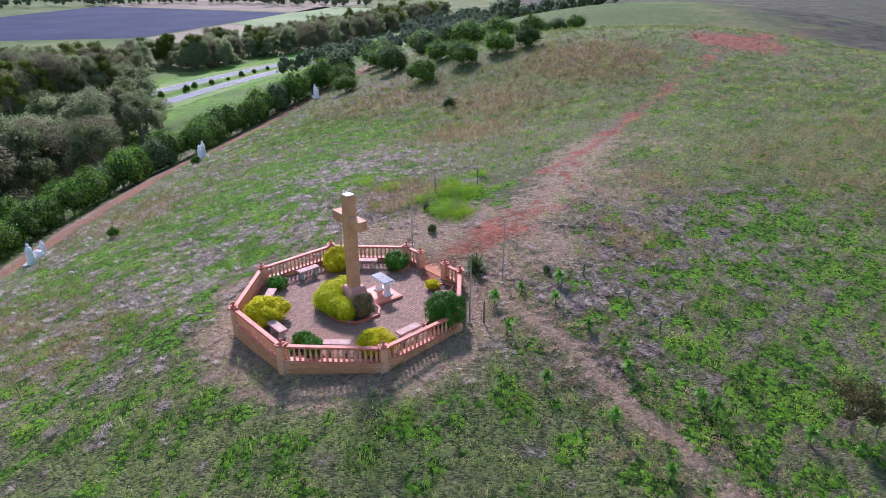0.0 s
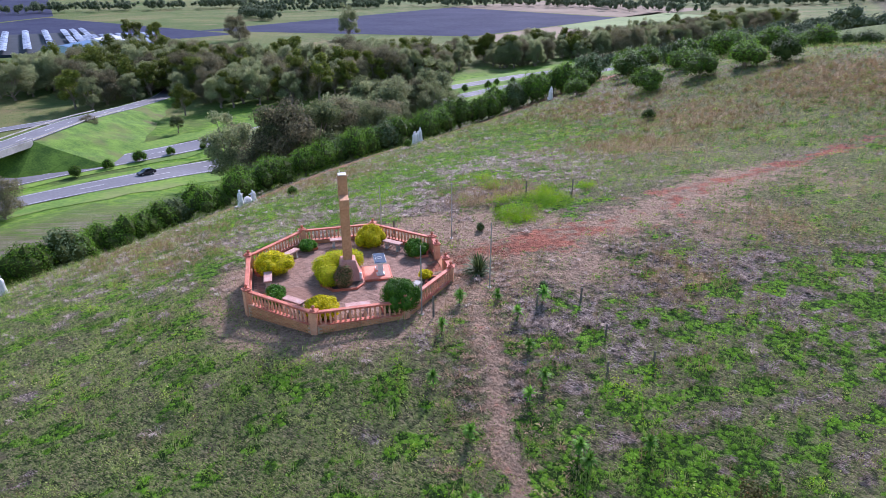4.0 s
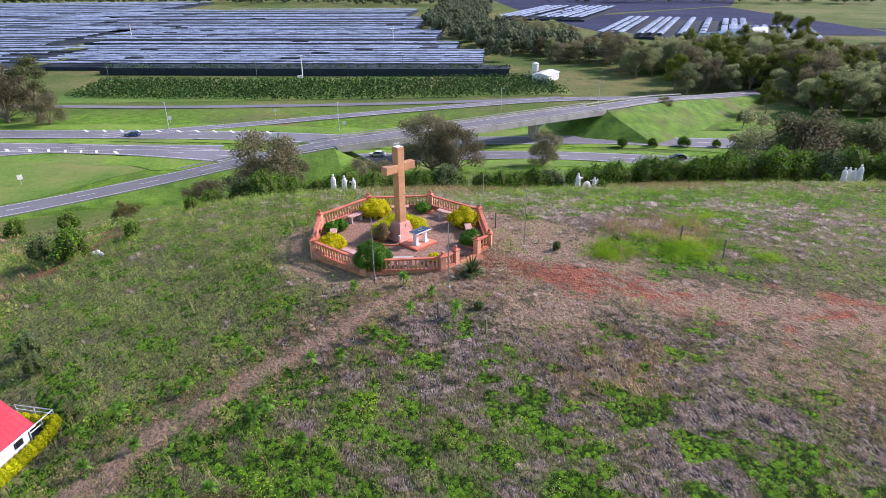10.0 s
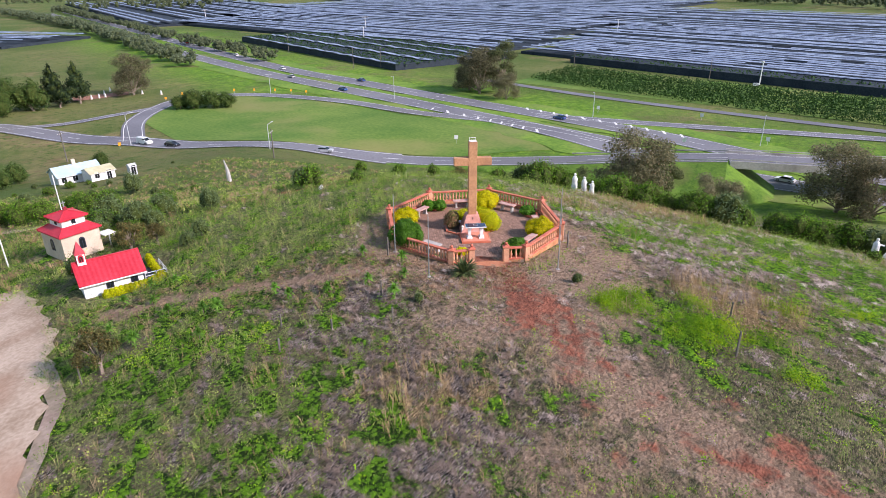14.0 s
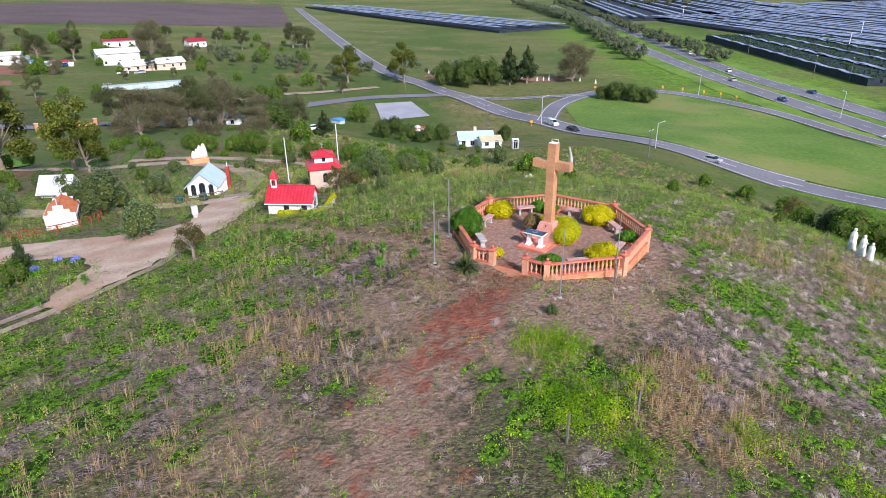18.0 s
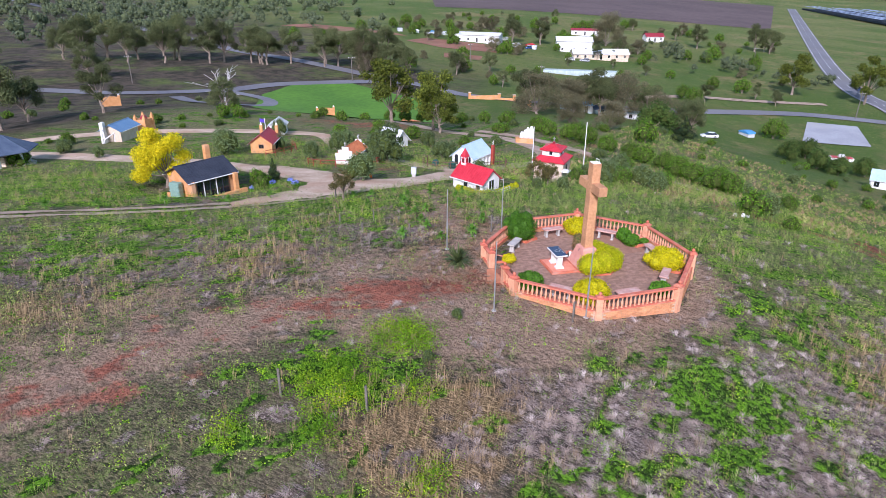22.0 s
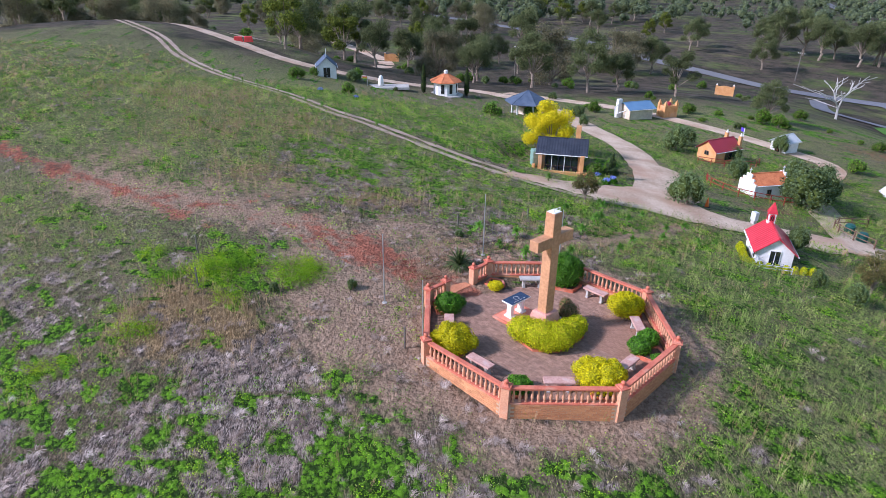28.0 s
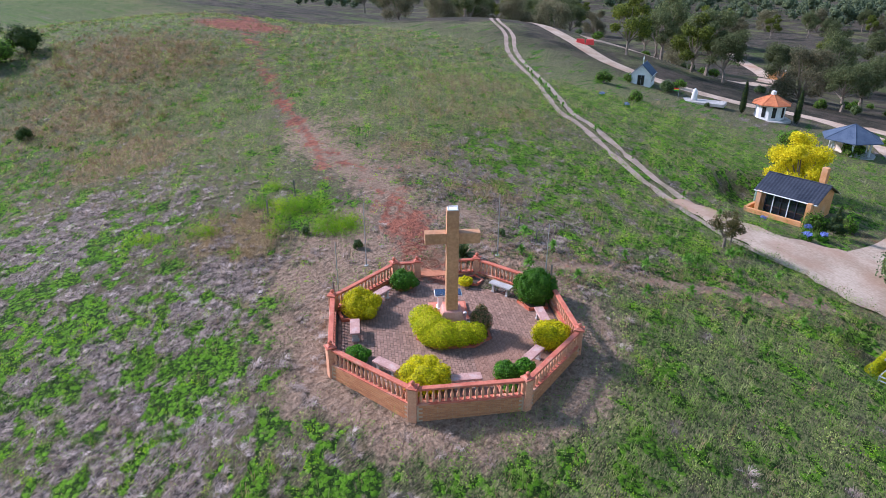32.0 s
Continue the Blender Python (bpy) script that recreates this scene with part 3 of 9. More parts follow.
# ---------------------------------------------------------------- cross, altar, benches
CX, CY, CA = -3.37, 26.43, radians(130.65)
PINK = material("pink_stone", (0.50, 0.22, 0.17), (0.64, 0.33, 0.26), 2.5, 0.65, 0.25, 50, stain=(0.45, 0.30, 0.25))
REDPAINT = material("red_oxide", (0.47, 0.115, 0.06), (0.60, 0.19, 0.11), 2.5, 0.6, 0.2, 40, stain=(0.55, 0.28, 0.2))
WHITE = material("white_paint", (0.66, 0.65, 0.62), (0.82, 0.81, 0.79), 2.0, 0.6, 0.15, 40)
DARKIRON = material("dark_iron", (0.02, 0.02, 0.022), (0.05, 0.045, 0.04), 8, 0.5)
CONCRETE = material("grey_concrete", (0.36, 0.34, 0.31), (0.52, 0.49, 0.45), 3.0, 0.85, 0.3, 40, stain=(0.28, 0.26, 0.23))
BENCHTOP = material("bench_pink", (0.42, 0.23, 0.19), (0.58, 0.37, 0.31), 2.5, 0.75, 0.3, 50, stain=(0.55, 0.50, 0.46))
GRANITE = material("blue_granite", (0.012, 0.022, 0.05), (0.03, 0.05, 0.10), 30, 0.12, spec=0.7)

cross = anchor("memorial_cross", CX, CY, PAVE, CA, label="tall brown rendered cross on a flared pink pedestal", category="cross")
bm = bmesh.new()
prof = [(0.66, 0), (0.66, 0.06), (0.60, 0.12), (0.52, 0.32), (0.42, 0.60), (0.36, 0.82), (0.34, 0.90), (0.30, 0.93)]
rings = []
for r_, h in prof:
    rings.append([bm.verts.new((sx * r_, sy * r_ * 0.95, h)) for sx, sy in ((-1, -1), (1, -1), (1, 1), (-1, 1))])
for a_, b_ in zip(rings, rings[1:]):
    for k in range(4):
        bm.faces.new((a_[k], a_[(k + 1) % 4], b_[(k + 1) % 4], b_[k]))
bm.faces.new(rings[-1])
bm.faces.new(rings[0][::-1])
ped = part("pedestal", bm, PINK, cross, "flared pink stone pedestal")
bm = bmesh.new()
box(bm, 0, 0, 0.92, 0.43, 0.40, 3.91, 0, 0.018)
part("shaft", bm, CROSS, cross)
for sx in (-1, 1):
    bm = bmesh.new()
    box(bm, sx * 0.592, 0, 3.59, 0.755, 0.385, 0.40, 0, 0.018)
    part("arm", bm, CROSS, cross)
bm = bmesh.new()
box(bm, 0, 0, 4.83, 0.37, 0.34, 0.025, 0, 0.006)
part("top_cap", bm, WHITE, cross, "pale cap with a thin bracket")
bm = bmesh.new()
for sx in (-0.16, 0.16):
    box(bm, sx, 0.1, 4.855, 0.018, 0.018, 0.13)
box(bm, 0, 0.1, 4.975, 0.34, 0.018, 0.018)
part("top_bracket", bm, WHITE, cross)
bm = bmesh.new()
box(bm, 0, -0.465, 0.50, 0.035, 0.02, 0.30, 0)
box(bm, 0, -0.447, 0.66, 0.17, 0.02, 0.035, 0)
em = part("small_cross", bm, DARKIRON, cross, "small dark iron cross on the pedestal")
em.matrix_basis = Matrix.Translation((0, 0.03, -0.02)) @ Matrix.Rotation(radians(-6), 4, "X")

step = anchor("altar_step", CX, CY, PAVE, CA, label="low red painted step in front of the cross", category="step")
bm = bmesh.new()
box(bm, 0, -1.29, 0, 1.50, 1.28, 0.10, 0, 0.015)
part("slab", bm, REDPAINT, step)
bm = bmesh.new()
box(bm, 0, -1.29, 0.10, 1.34, 1.12, 0.012, 0, 0.004)
part("top_face", bm, material("salmon_step", (0.60, 0.20, 0.125), (0.74, 0.30, 0.20), 2.5, 0.6, 0.2, 40), step)

altar = anchor("altar_table", CX, CY, PAVE + 0.112, CA, label="white altar table with a dark blue polished top", category="table")
for sx in (-0.31, 0.31):
    bm = bmesh.new()
    for w, h0, h1, tp in ((0.34, 0, 0.07, 1), (0.25, 0.07, 0.14, 0.85), (0.20, 0.14, 0.50, 1.0), (0.20, 0.50, 0.57, 1.25), (0.32, 0.57, 0.63, 1)):
        box(bm, sx, -1.42, h0, w * 0.8, w * 1.1, h1 - h0, 0, 0.006, tp)
    part("leg", bm, WHITE, altar)
bm = bmesh.new()
box(bm, 0, -1.42, 0.63, 1.06, 0.54, 0.05, 0, 0.008)
top = part("tabletop", bm, WHITE, altar)
bm = bmesh.new()
box(bm, 0, -1.42, 0.681, 1.02, 0.50, 0.022, 0, 0.005)
slab = part("polished_slab", bm, GRANITE, altar, "dark blue polished slab with a pale round emblem")
bm = bmesh.new()
for k in range(28):
    a0, a1 = 2 * math.pi * k / 28, 2 * math.pi * (k + 1) / 28
    vs = [bm.verts.new((r_ * math.cos(a_), -1.42 + r_ * math.sin(a_), 0.708)) for r_, a_ in ((0.10, a0), (0.12, a0), (0.12, a1), (0.10, a1))]
    bm.faces.new(vs)
for k in range(4):
    box(bm, -0.25 + 0.17 * k, -1.24, 0.7035, 0.12, 0.02, 0.003)
part("emblem", bm, CONCRETE, slab, "round emblem and a line of small lettering")


def kerb(name, pts, label, mat=REDPAINT, h=0.12, w=0.09):
    """A low edging along a closed line of corners, one piece a side."""
    cx, cy = sum(p[0] for p in pts) / len(pts), sum(p[1] for p in pts) / len(pts)
    th = anchor(name, cx, cy, PAVE, label=label, category="planter", group="edged planting beds")
    for (ax, ay), (bx, by) in zip(pts, pts[1:] + pts[:1]):
        bm = bmesh.new()
        box(bm, (ax + bx) / 2 - cx, (ay + by) / 2 - cy, -0.01, math.hypot(bx - ax, by - ay) + w * 0.8, w, h, math.atan2(by - ay, bx - ax), 0.012)
        part("edging", bm, mat, th)
    bm = bmesh.new()
    vs = [bm.verts.new((p[0] - cx, p[1] - cy, h * 0.6)) for p in pts]
    bm.faces.new(vs)
    part("soil", bm, SOIL, th)
    return th


SOIL = material("dark_soil", (0.05, 0.035, 0.025), (0.12, 0.085, 0.06), 6, 0.95, 0.6, 40)


def ring(cx, cy, r_, n, a0=0.0, sx=1.0):
    return [(cx + sx * r_ * math.cos(a0 + 2 * math.pi * k / n), cy + r_ * math.sin(a0 + 2 * math.pi * k / n)) for k in range(n)]


def vloc(k, r_, da=0.0):
    """A point at radius r_ in the direction of corner k, turned by da degrees."""
    a_ = radians(VA + 45 * k + da)
    return (OCX + r_ * math.cos(a_), OCY + r_ * math.sin(a_))


for k, r_ in ((0, 0.52), (1, 0.62), (2, 0.45), (3, 0.66), (4, 0.62), (5, 0.58), (6, 0.70), (7, 0.48)):
    cxy = vloc(k, 4.05 - 0.18 * r_)
    a_ = radians(VA + 45 * k)
    kerb("planting_bed", ring(cxy[0], cxy[1], r_ * 0.88, 5, a_), "five-sided planting bed with a red painted edge in a corner")
loc = lambda u, v: (CX + u * math.cos(CA) - v * math.sin(CA), CY + u * math.sin(CA) + v * math.cos(CA))
kerb("planting_bed", [loc(u, v) for u, v in ((-1.35, -0.25), (-1.35, 0.75), (-0.7, 1.25), (0.7, 1.25), (1.3, 0.6), (1.2, -0.2), (0.7, -0.62), (-0.9, -0.62))], "wide planting bed with a red edge behind the cross", h=0.09)

# benches: one along the middle of every side but the gateway
for k in range(7):
    ang = radians(VA + 22.5 + 45 * k)
    r_ = 3.52
    th = anchor("garden_bench", OCX + r_ * math.cos(ang), OCY + r_ * math.sin(ang), PAVE, ang + math.pi / 2, label="weathered pinkish concrete bench on two grey legs", category="bench", group="benches round the cross")
    if k == 6:
        tagged(th, "weathered whitish concrete bench on two grey legs")
    bm = bmesh.new()
    box(bm, 0, 0, 0.36, 1.02, 0.36, 0.075, 0, 0.015)
    part("seat", bm, CONCRETE if k == 6 else BENCHTOP, th)
    for sx in (-0.33, 0.33):
        bm = bmesh.new()
        box(bm, sx, 0, 0, 0.13, 0.28, 0.06, 0, 0.01)
        box(bm, sx, 0, 0.06, 0.10, 0.22, 0.24, 0, 0.01)
        box(bm, sx, 0, 0.30, 0.13, 0.29, 0.06, 0, 0.01)
        part("leg", bm, CONCRETE, th)

# lamp post, spotlight and label box near the cross
lx, ly = -2.62, 26.32
lamp = anchor("bollard_light", lx, ly, PAVE + 0.05, label="small white bollard light beside the altar step", category="lamp")
bm = bmesh.new()
lathe(bm, [(0.055, 0), (0.055, 0.02), (0.05, 0.03), (0.05, 0.30)], 12)
part("column", bm, WHITE, lamp, smooth=False)
bm = bmesh.new()
lathe(bm, [(0.065, 0.30), (0.07, 0.33), (0.07, 0.36), (0.03, 0.385)], 12)
part("cap", bm, WHITE, lamp)
spot = anchor("spotlight", -3.15, 25.78, PAVE + 0.05, CA, label="small grey ground spotlight behind the cross", category="lamp")
bm = bmesh.new()
box(bm, 0, 0, 0, 0.03, 0.03, 0.3)
part("stake", bm, DARKIRON, spot)
bm = bmesh.new()
box(bm, 0, 0, 0.28, 0.16, 0.10, 0.12, 0, 0.01)
part("lamp_head", bm, WHITE, spot)

# ---------------------------------------------------------------- leaves
def leaf_material(name, dark, light, rough=0.55, glow=0.25, brown=None, spec=0.12):
    m = bpy.data.materials.new(name)
    m.use_nodes = True
    t = m.node_tree
    b = t.nodes["Principled BSDF"]
    b.inputs["Roughness"].default_value, b.inputs["Specular IOR Level"].default_value = rough, spec
    g = t.nodes.new("ShaderNodeNewGeometry")
    ramp = t.nodes.new("ShaderNodeValToRGB")
    ramp.color_ramp.elements[0].color, ramp.color_ramp.elements[1].color = (*dark, 1), (*light, 1)
    if brown:
        el = ramp.color_ramp.elements.new(0.9)
        el.color = (*light, 1)
        ramp.color_ramp.elements[-1].color = (*brown, 1)
    oi = t.nodes.new("ShaderNodeObjectInfo")
    hsv = t.nodes.new("ShaderNodeHueSaturation")
    ma = t.nodes.new("ShaderNodeMath")
    ma.operation = "MULTIPLY_ADD"
    ma.inputs[1].default_value, ma.inputs[2].default_value = 0.5, 0.75
    t.links.new(oi.outputs["Random"], ma.inputs[0])
    t.links.new(ma.outputs[0], hsv.inputs["Value"])
    t.links.new(g.outputs["Random Per Island"], ramp.inputs[0])
    t.links.new(ramp.outputs[0], hsv.inputs["Color"])
    t.links.new(hsv.outputs[0], b.inputs["Base Color"])
    tr = t.nodes.new("ShaderNodeBsdfTranslucent")
    t.links.new(hsv.outputs[0], tr.inputs[0])
    mx = t.nodes.new("ShaderNodeMixShader")
    mx.inputs[0].default_value = glow
    t.links.new(b.outputs[0], mx.inputs[1])
    t.links.new(tr.outputs[0], mx.inputs[2])
    t.links.new(mx.outputs[0], t.nodes["Material Output"].inputs[0])
    return m


def quads_mesh(name, P, mat):
    """A mesh of loose quads from an array (n, 4, 3)."""
    n = len(P)
    me = bpy.data.meshes.new(name)
    me.vertices.add(n * 4)
    me.vertices.foreach_set("co", P.reshape(-1).astype(np.float32))
    me.loops.add(n * 4)
    me.loops.foreach_set("vertex_index", np.arange(n * 4, dtype=np.int32))
    me.polygons.add(n)
    me.polygons.foreach_set("loop_start", np.arange(0, n * 4, 4, dtype=np.int32))
    me.update(calc_edges=True)
    me.validate()
    me.materials.append(mat)
    return me


def leaves(rng, blobs, n, size, flat=0.3, up=0.0, shell=0.35, slim=0.6, fuzz=0.10, wild=0.75):
    """n leaf quads spread over the skins of ellipsoids (x, y, z, rx, ry, rz)."""
    B = np.array(blobs, float)
    w = B[:, 3] * B[:, 4] + B[:, 3] * B[:, 5]
    k = rng.choice(len(B), n, p=w / w.sum())
    d = rng.normal(size=(n, 3))
    d[:, 2] += up * np.abs(d[:, 2]) * 0.6
    d /= np.linalg.norm(d, axis=1)[:, None]
    rad = 1 - shell * rng.random(n) ** 1.6
    rad += fuzz * rng.normal(size=n)
    c = B[k, :3] + d * B[k, 3:6] * rad[:, None]
    nrm = d + wild * rng.normal(size=(n, 3)) + np.array([0, 0, flat])
    nrm /= np.linalg.norm(nrm, axis=1)[:, None]
    t = np.cross(nrm, rng.normal(size=(n, 3)))
    t /= np.linalg.norm(t, axis=1)[:, None]
    s = np.cross(nrm, t)
    sz = size * rng.uniform(0.6, 1.3, n)[:, None]
    a, b = t * sz * 0.5, s * sz * 0.5 * slim
    return np.stack([c - a, c - b * 1.1 + a * 0.15, c + a, c + b * 1.1 + a * 0.15], 1)


# Lumpy ball set inside the leaves to draw the shade within a crown.
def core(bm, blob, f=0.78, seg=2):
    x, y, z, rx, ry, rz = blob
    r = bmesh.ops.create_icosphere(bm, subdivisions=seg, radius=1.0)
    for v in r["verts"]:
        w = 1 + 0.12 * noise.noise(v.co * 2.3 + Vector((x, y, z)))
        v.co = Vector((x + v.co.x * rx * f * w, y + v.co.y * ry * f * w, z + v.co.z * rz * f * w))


YELLOW = leaf_material("golden_leaf", (0.42, 0.40, 0.004), (0.90, 0.80, 0.005), 0.6, 0.42)
YELGREEN = leaf_material("lime_leaf", (0.20, 0.30, 0.005), (0.76, 0.72, 0.008), 0.6, 0.42)
BOXGREEN = leaf_material("clipped_leaf", (0.025, 0.090, 0.006), (0.120, 0.300, 0.016), 0.5, 0.22)
REDLEAF = leaf_material("reddish_leaf", (0.10, 0.12, 0.04), (0.30, 0.16, 0.09), 0.6, 0.2, (0.4, 0.12, 0.08))
# Darker copies of the leaf colours, painted as shade inside the shrubs.
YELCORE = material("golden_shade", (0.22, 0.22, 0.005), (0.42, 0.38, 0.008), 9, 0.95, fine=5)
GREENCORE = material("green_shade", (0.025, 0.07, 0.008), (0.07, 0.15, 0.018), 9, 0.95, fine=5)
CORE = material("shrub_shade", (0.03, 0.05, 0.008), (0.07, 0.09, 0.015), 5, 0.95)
rng = np.random.default_rng(5)


def shrub(name, x, y, z, blobs, mat, n, size, label, category="shrub", group="shrubs round the cross"):
    th = anchor(name, x, y, z, label=label, category=category, group=group)
    # Each blob gets a darker ball that paints shade behind its leaves.
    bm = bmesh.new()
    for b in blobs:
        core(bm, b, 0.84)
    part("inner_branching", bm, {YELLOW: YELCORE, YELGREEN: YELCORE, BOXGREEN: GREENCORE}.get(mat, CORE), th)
    mesh_part("foliage", quads_mesh("foliage", leaves(rng, blobs, int(n * 2.1), size * 0.74, shell=0.2, fuzz=0.06, wild=0.6), mat), mat, th)
    return th


def mound(r_, h, sq=1.0):
    """A loosely clipped mound: one broad low ellipsoid and many uneven bulges."""
    out = [(0, 0, h * 0.42, r_ * 0.98, r_ * 0.98 * sq, h * 0.52)]
    for k in range(13):
        a_ = k * 2.4 + rng.uniform(-0.4, 0.4)
        d_ = r_ * (0.30 + 0.52 * (k % 3) / 2) * rng.uniform(0.9, 1.1)
        q_ = rng.uniform(0.24, 0.38)
        out.append((d_ * math.cos(a_), sq * d_ * math.sin(a_), h * (0.78 - 0.42 * (d_ / r_) ** 2) * rng.uniform(0.85, 1.08), r_ * q_, r_ * q_, h * 0.26))
    return out


Z0 = PAVE + 0.03
shrub("golden_shrub", -4.58, 29.88, Z0, mound(0.76, 1.02), YELLOW, 5200, 0.075, "rounded golden-yellow shrub at a corner of the paving")
shrub("golden_shrub", -6.72, 25.15, Z0, mound(0.86, 0.92), YELLOW, 5600, 0.075, "rounded golden-yellow shrub at a corner of the paving")
shrub("golden_shrub", -2.09, 22.97, Z0, mound(0.72, 0.86), YELLOW, 4800, 0.075, "rounded golden-yellow shrub at a corner of the paving")
shrub("green_shrub", 0.36, 24.98, Z0, mound(0.84, 1.38), BOXGREEN, 7500, 0.075, "large clipped dark green round shrub by a bench")
shrub("green_shrub", -1.95, 29.92, Z0, mound(0.58, 0.80), BOXGREEN, 3200, 0.07, "clipped green shrub beside the gateway")
shrub("green_shrub", -6.98, 27.85, Z0, mound(0.44, 0.55), BOXGREEN, 2200, 0.065, "low clipped green shrub in a corner bed")
shrub("green_shrub", -4.82, 23.25, Z0, mound(0.42, 0.60), BOXGREEN, 2000, 0.07, "small green shrub of two in one corner bed")
shrub("green_shrub", -4.36, 22.78, Z0, mound(0.38, 0.66), BOXGREEN, 2000, 0.07, "small green shrub of two in one corner bed")
shrub("green_shrub", -5.35, 22.75, Z0, mound(0.24, 0.26), BOXGREEN, 700, 0.06, "tiny green shrub in a corner bed")
shrub("golden_shrub", -0.22, 27.92, Z0 + 0.04, mound(0.32, 0.36), YELLOW, 1400, 0.06, "little golden shrub in a red-edged bed by the gateway")
shrub("golden_hedge", -4.02, 26.45, Z0, [(0.15, 0.80, 0.40, 0.62, 0.62, 0.46), (-0.25, 0.25, 0.42, 0.68, 0.70, 0.50), (-0.35, -0.35, 0.40, 0.66, 0.62, 0.48), (0.1, -0.85, 0.36, 0.60, 0.50, 0.42), (0.45, -1.2, 0.34, 0.45, 0.42, 0.40), (-0.6, 0.0, 0.30, 0.42, 0.5, 0.35)], YELGREEN, 9500, 0.075, "spreading yellow-green shrub mass round the foot of the cross")
shrub("red_flowering_shrub", -2.88, 25.42, Z0, [(0, 0, 0.45, 0.42, 0.42, 0.45), (0.12, 0.1, 0.75, 0.28, 0.25, 0.3), (-0.15, 0.1, 0.65, 0.25, 0.25, 0.3)], REDLEAF, 1800, 0.08, "airy greenish-red flowering shrub behind the cross")

# ---------------------------------------------------------------- grass, forbs and dry tussocks on the hill
def blade_material(name, dark, light, glow=0.2, extra=None):
    """Blades whose tone changes from tuft to tuft (tone) and from blade to blade."""
    m = bpy.data.materials.new(name)
    m.use_nodes = True
    t = m.node_tree
    b = t.nodes["Principled BSDF"]
    b.inputs["Roughness"].default_value, b.inputs["Specular IOR Level"].default_value = 0.75, 0.2
    g = t.nodes.new("ShaderNodeNewGeometry")
    at_ = t.nodes.new("ShaderNodeAttribute")
    at_.attribute_name = "tone"
    ma = t.nodes.new("ShaderNodeMath")
    ma.operation, ma.use_clamp = "MULTIPLY_ADD", True
    ma.inputs[1].default_value = 0.22
    t.links.new(g.outputs["Random Per Island"], ma.inputs[0])
    t.links.new(at_.outputs["Fac"], ma.inputs[2])
    ramp = t.nodes.new("ShaderNodeValToRGB")
    ramp.color_ramp.elements[0].color, ramp.color_ramp.elements[1].color = (*dark, 1), (*light, 1)
    if extra:
        ramp.color_ramp.elements[1].position = 0.75
        el = ramp.color_ramp.elements.new(1.0)
        el.color = (*extra, 1)
    t.links.new(ma.outputs[0], ramp.inputs[0])
    t.links.new(ramp.outputs[0], b.inputs["Base Color"])
    tr = t.nodes.new("ShaderNodeBsdfTranslucent")
    t.links.new(ramp.outputs[0], tr.inputs[0])
    mx = t.nodes.new("ShaderNodeMixShader")
    mx.inputs[0].default_value = glow
    t.links.new(b.outputs[0], mx.inputs[1])
    t.links.new(tr.outputs[0], mx.inputs[2])
    t.links.new(mx.outputs[0], t.nodes["Material Output"].inputs[0])
    return m


GREENBLADE = blade_material("fresh_grass_blade", (0.052, 0.130, 0.010), (0.235, 0.510, 0.014), 0.40, (0.420, 0.640, 0.016))
DARKBLADE = blade_material("tall_grass_blade", (0.040, 0.088, 0.022), (0.265, 0.400, 0.068), 0.42, (0.500, 0.540, 0.150))
STRAWBLADE = blade_material("dry_grass_blade", (0.200, 0.132, 0.064), (0.490, 0.355, 0.195), 0.22)
DEADBLADE = blade_material("dead_thatch_blade", (0.150, 0.105, 0.078), (0.540, 0.440, 0.375), 0.22, (0.680, 0.590, 0.530))
SOFT = blade_material("soft_grass_blade", (0.15, 0.21, 0.05), (0.34, 0.43, 0.11), 0.45, (0.46, 0.48, 0.20))
rg_ = np.random.default_rng(77)


def scatter(n, reach, focus):
    """n points round the octagon, thicker towards the middle."""
    r_ = reach * rg_.random(n) ** focus
    a_ = rg_.uniform(0, 2 * math.pi, n)
    x, y = OCX + 2 + r_ * np.cos(a_), OCY + 4 + r_ * np.sin(a_)
    far_ = np.hypot(x - OCX, y - OCY)
    ok = far_ > 4.75
    for cx, cy, rr in ((8.3, 10.5, 3.2), (6.2, 0.7, 2.6), (27.5, 19.5, 5.0), (18.5, 14.0, 4.5), (21, 9, 4.0)):
        ok &= np.hypot(x - cx, y - cy) > rr
    ok &= near_line(x, y, [(60, 13.4), (47, 11.5), (38.5, 10.4), (28, 11.6), (19, 14.0), (15, 12.5), (14, 7), (13.6, 1)]) > 2.2
    ok &= near_line(x, y, [(66, 64), (52, 52.5), (34.5, 40.6), (26, 31.6), (19, 23.9), (16.6, 20.5)]) > 1.0
    for cx, cy, rr in ((16, 14, 2.4), (17.4, 19, 1.8), (24, 11.5, 3.0), (19.5, 12, 3.2), (17, 16.5, 2.2)):
        ok &= np.hypot(x - cx, y - cy) > rr
    return x[ok], y[ok]


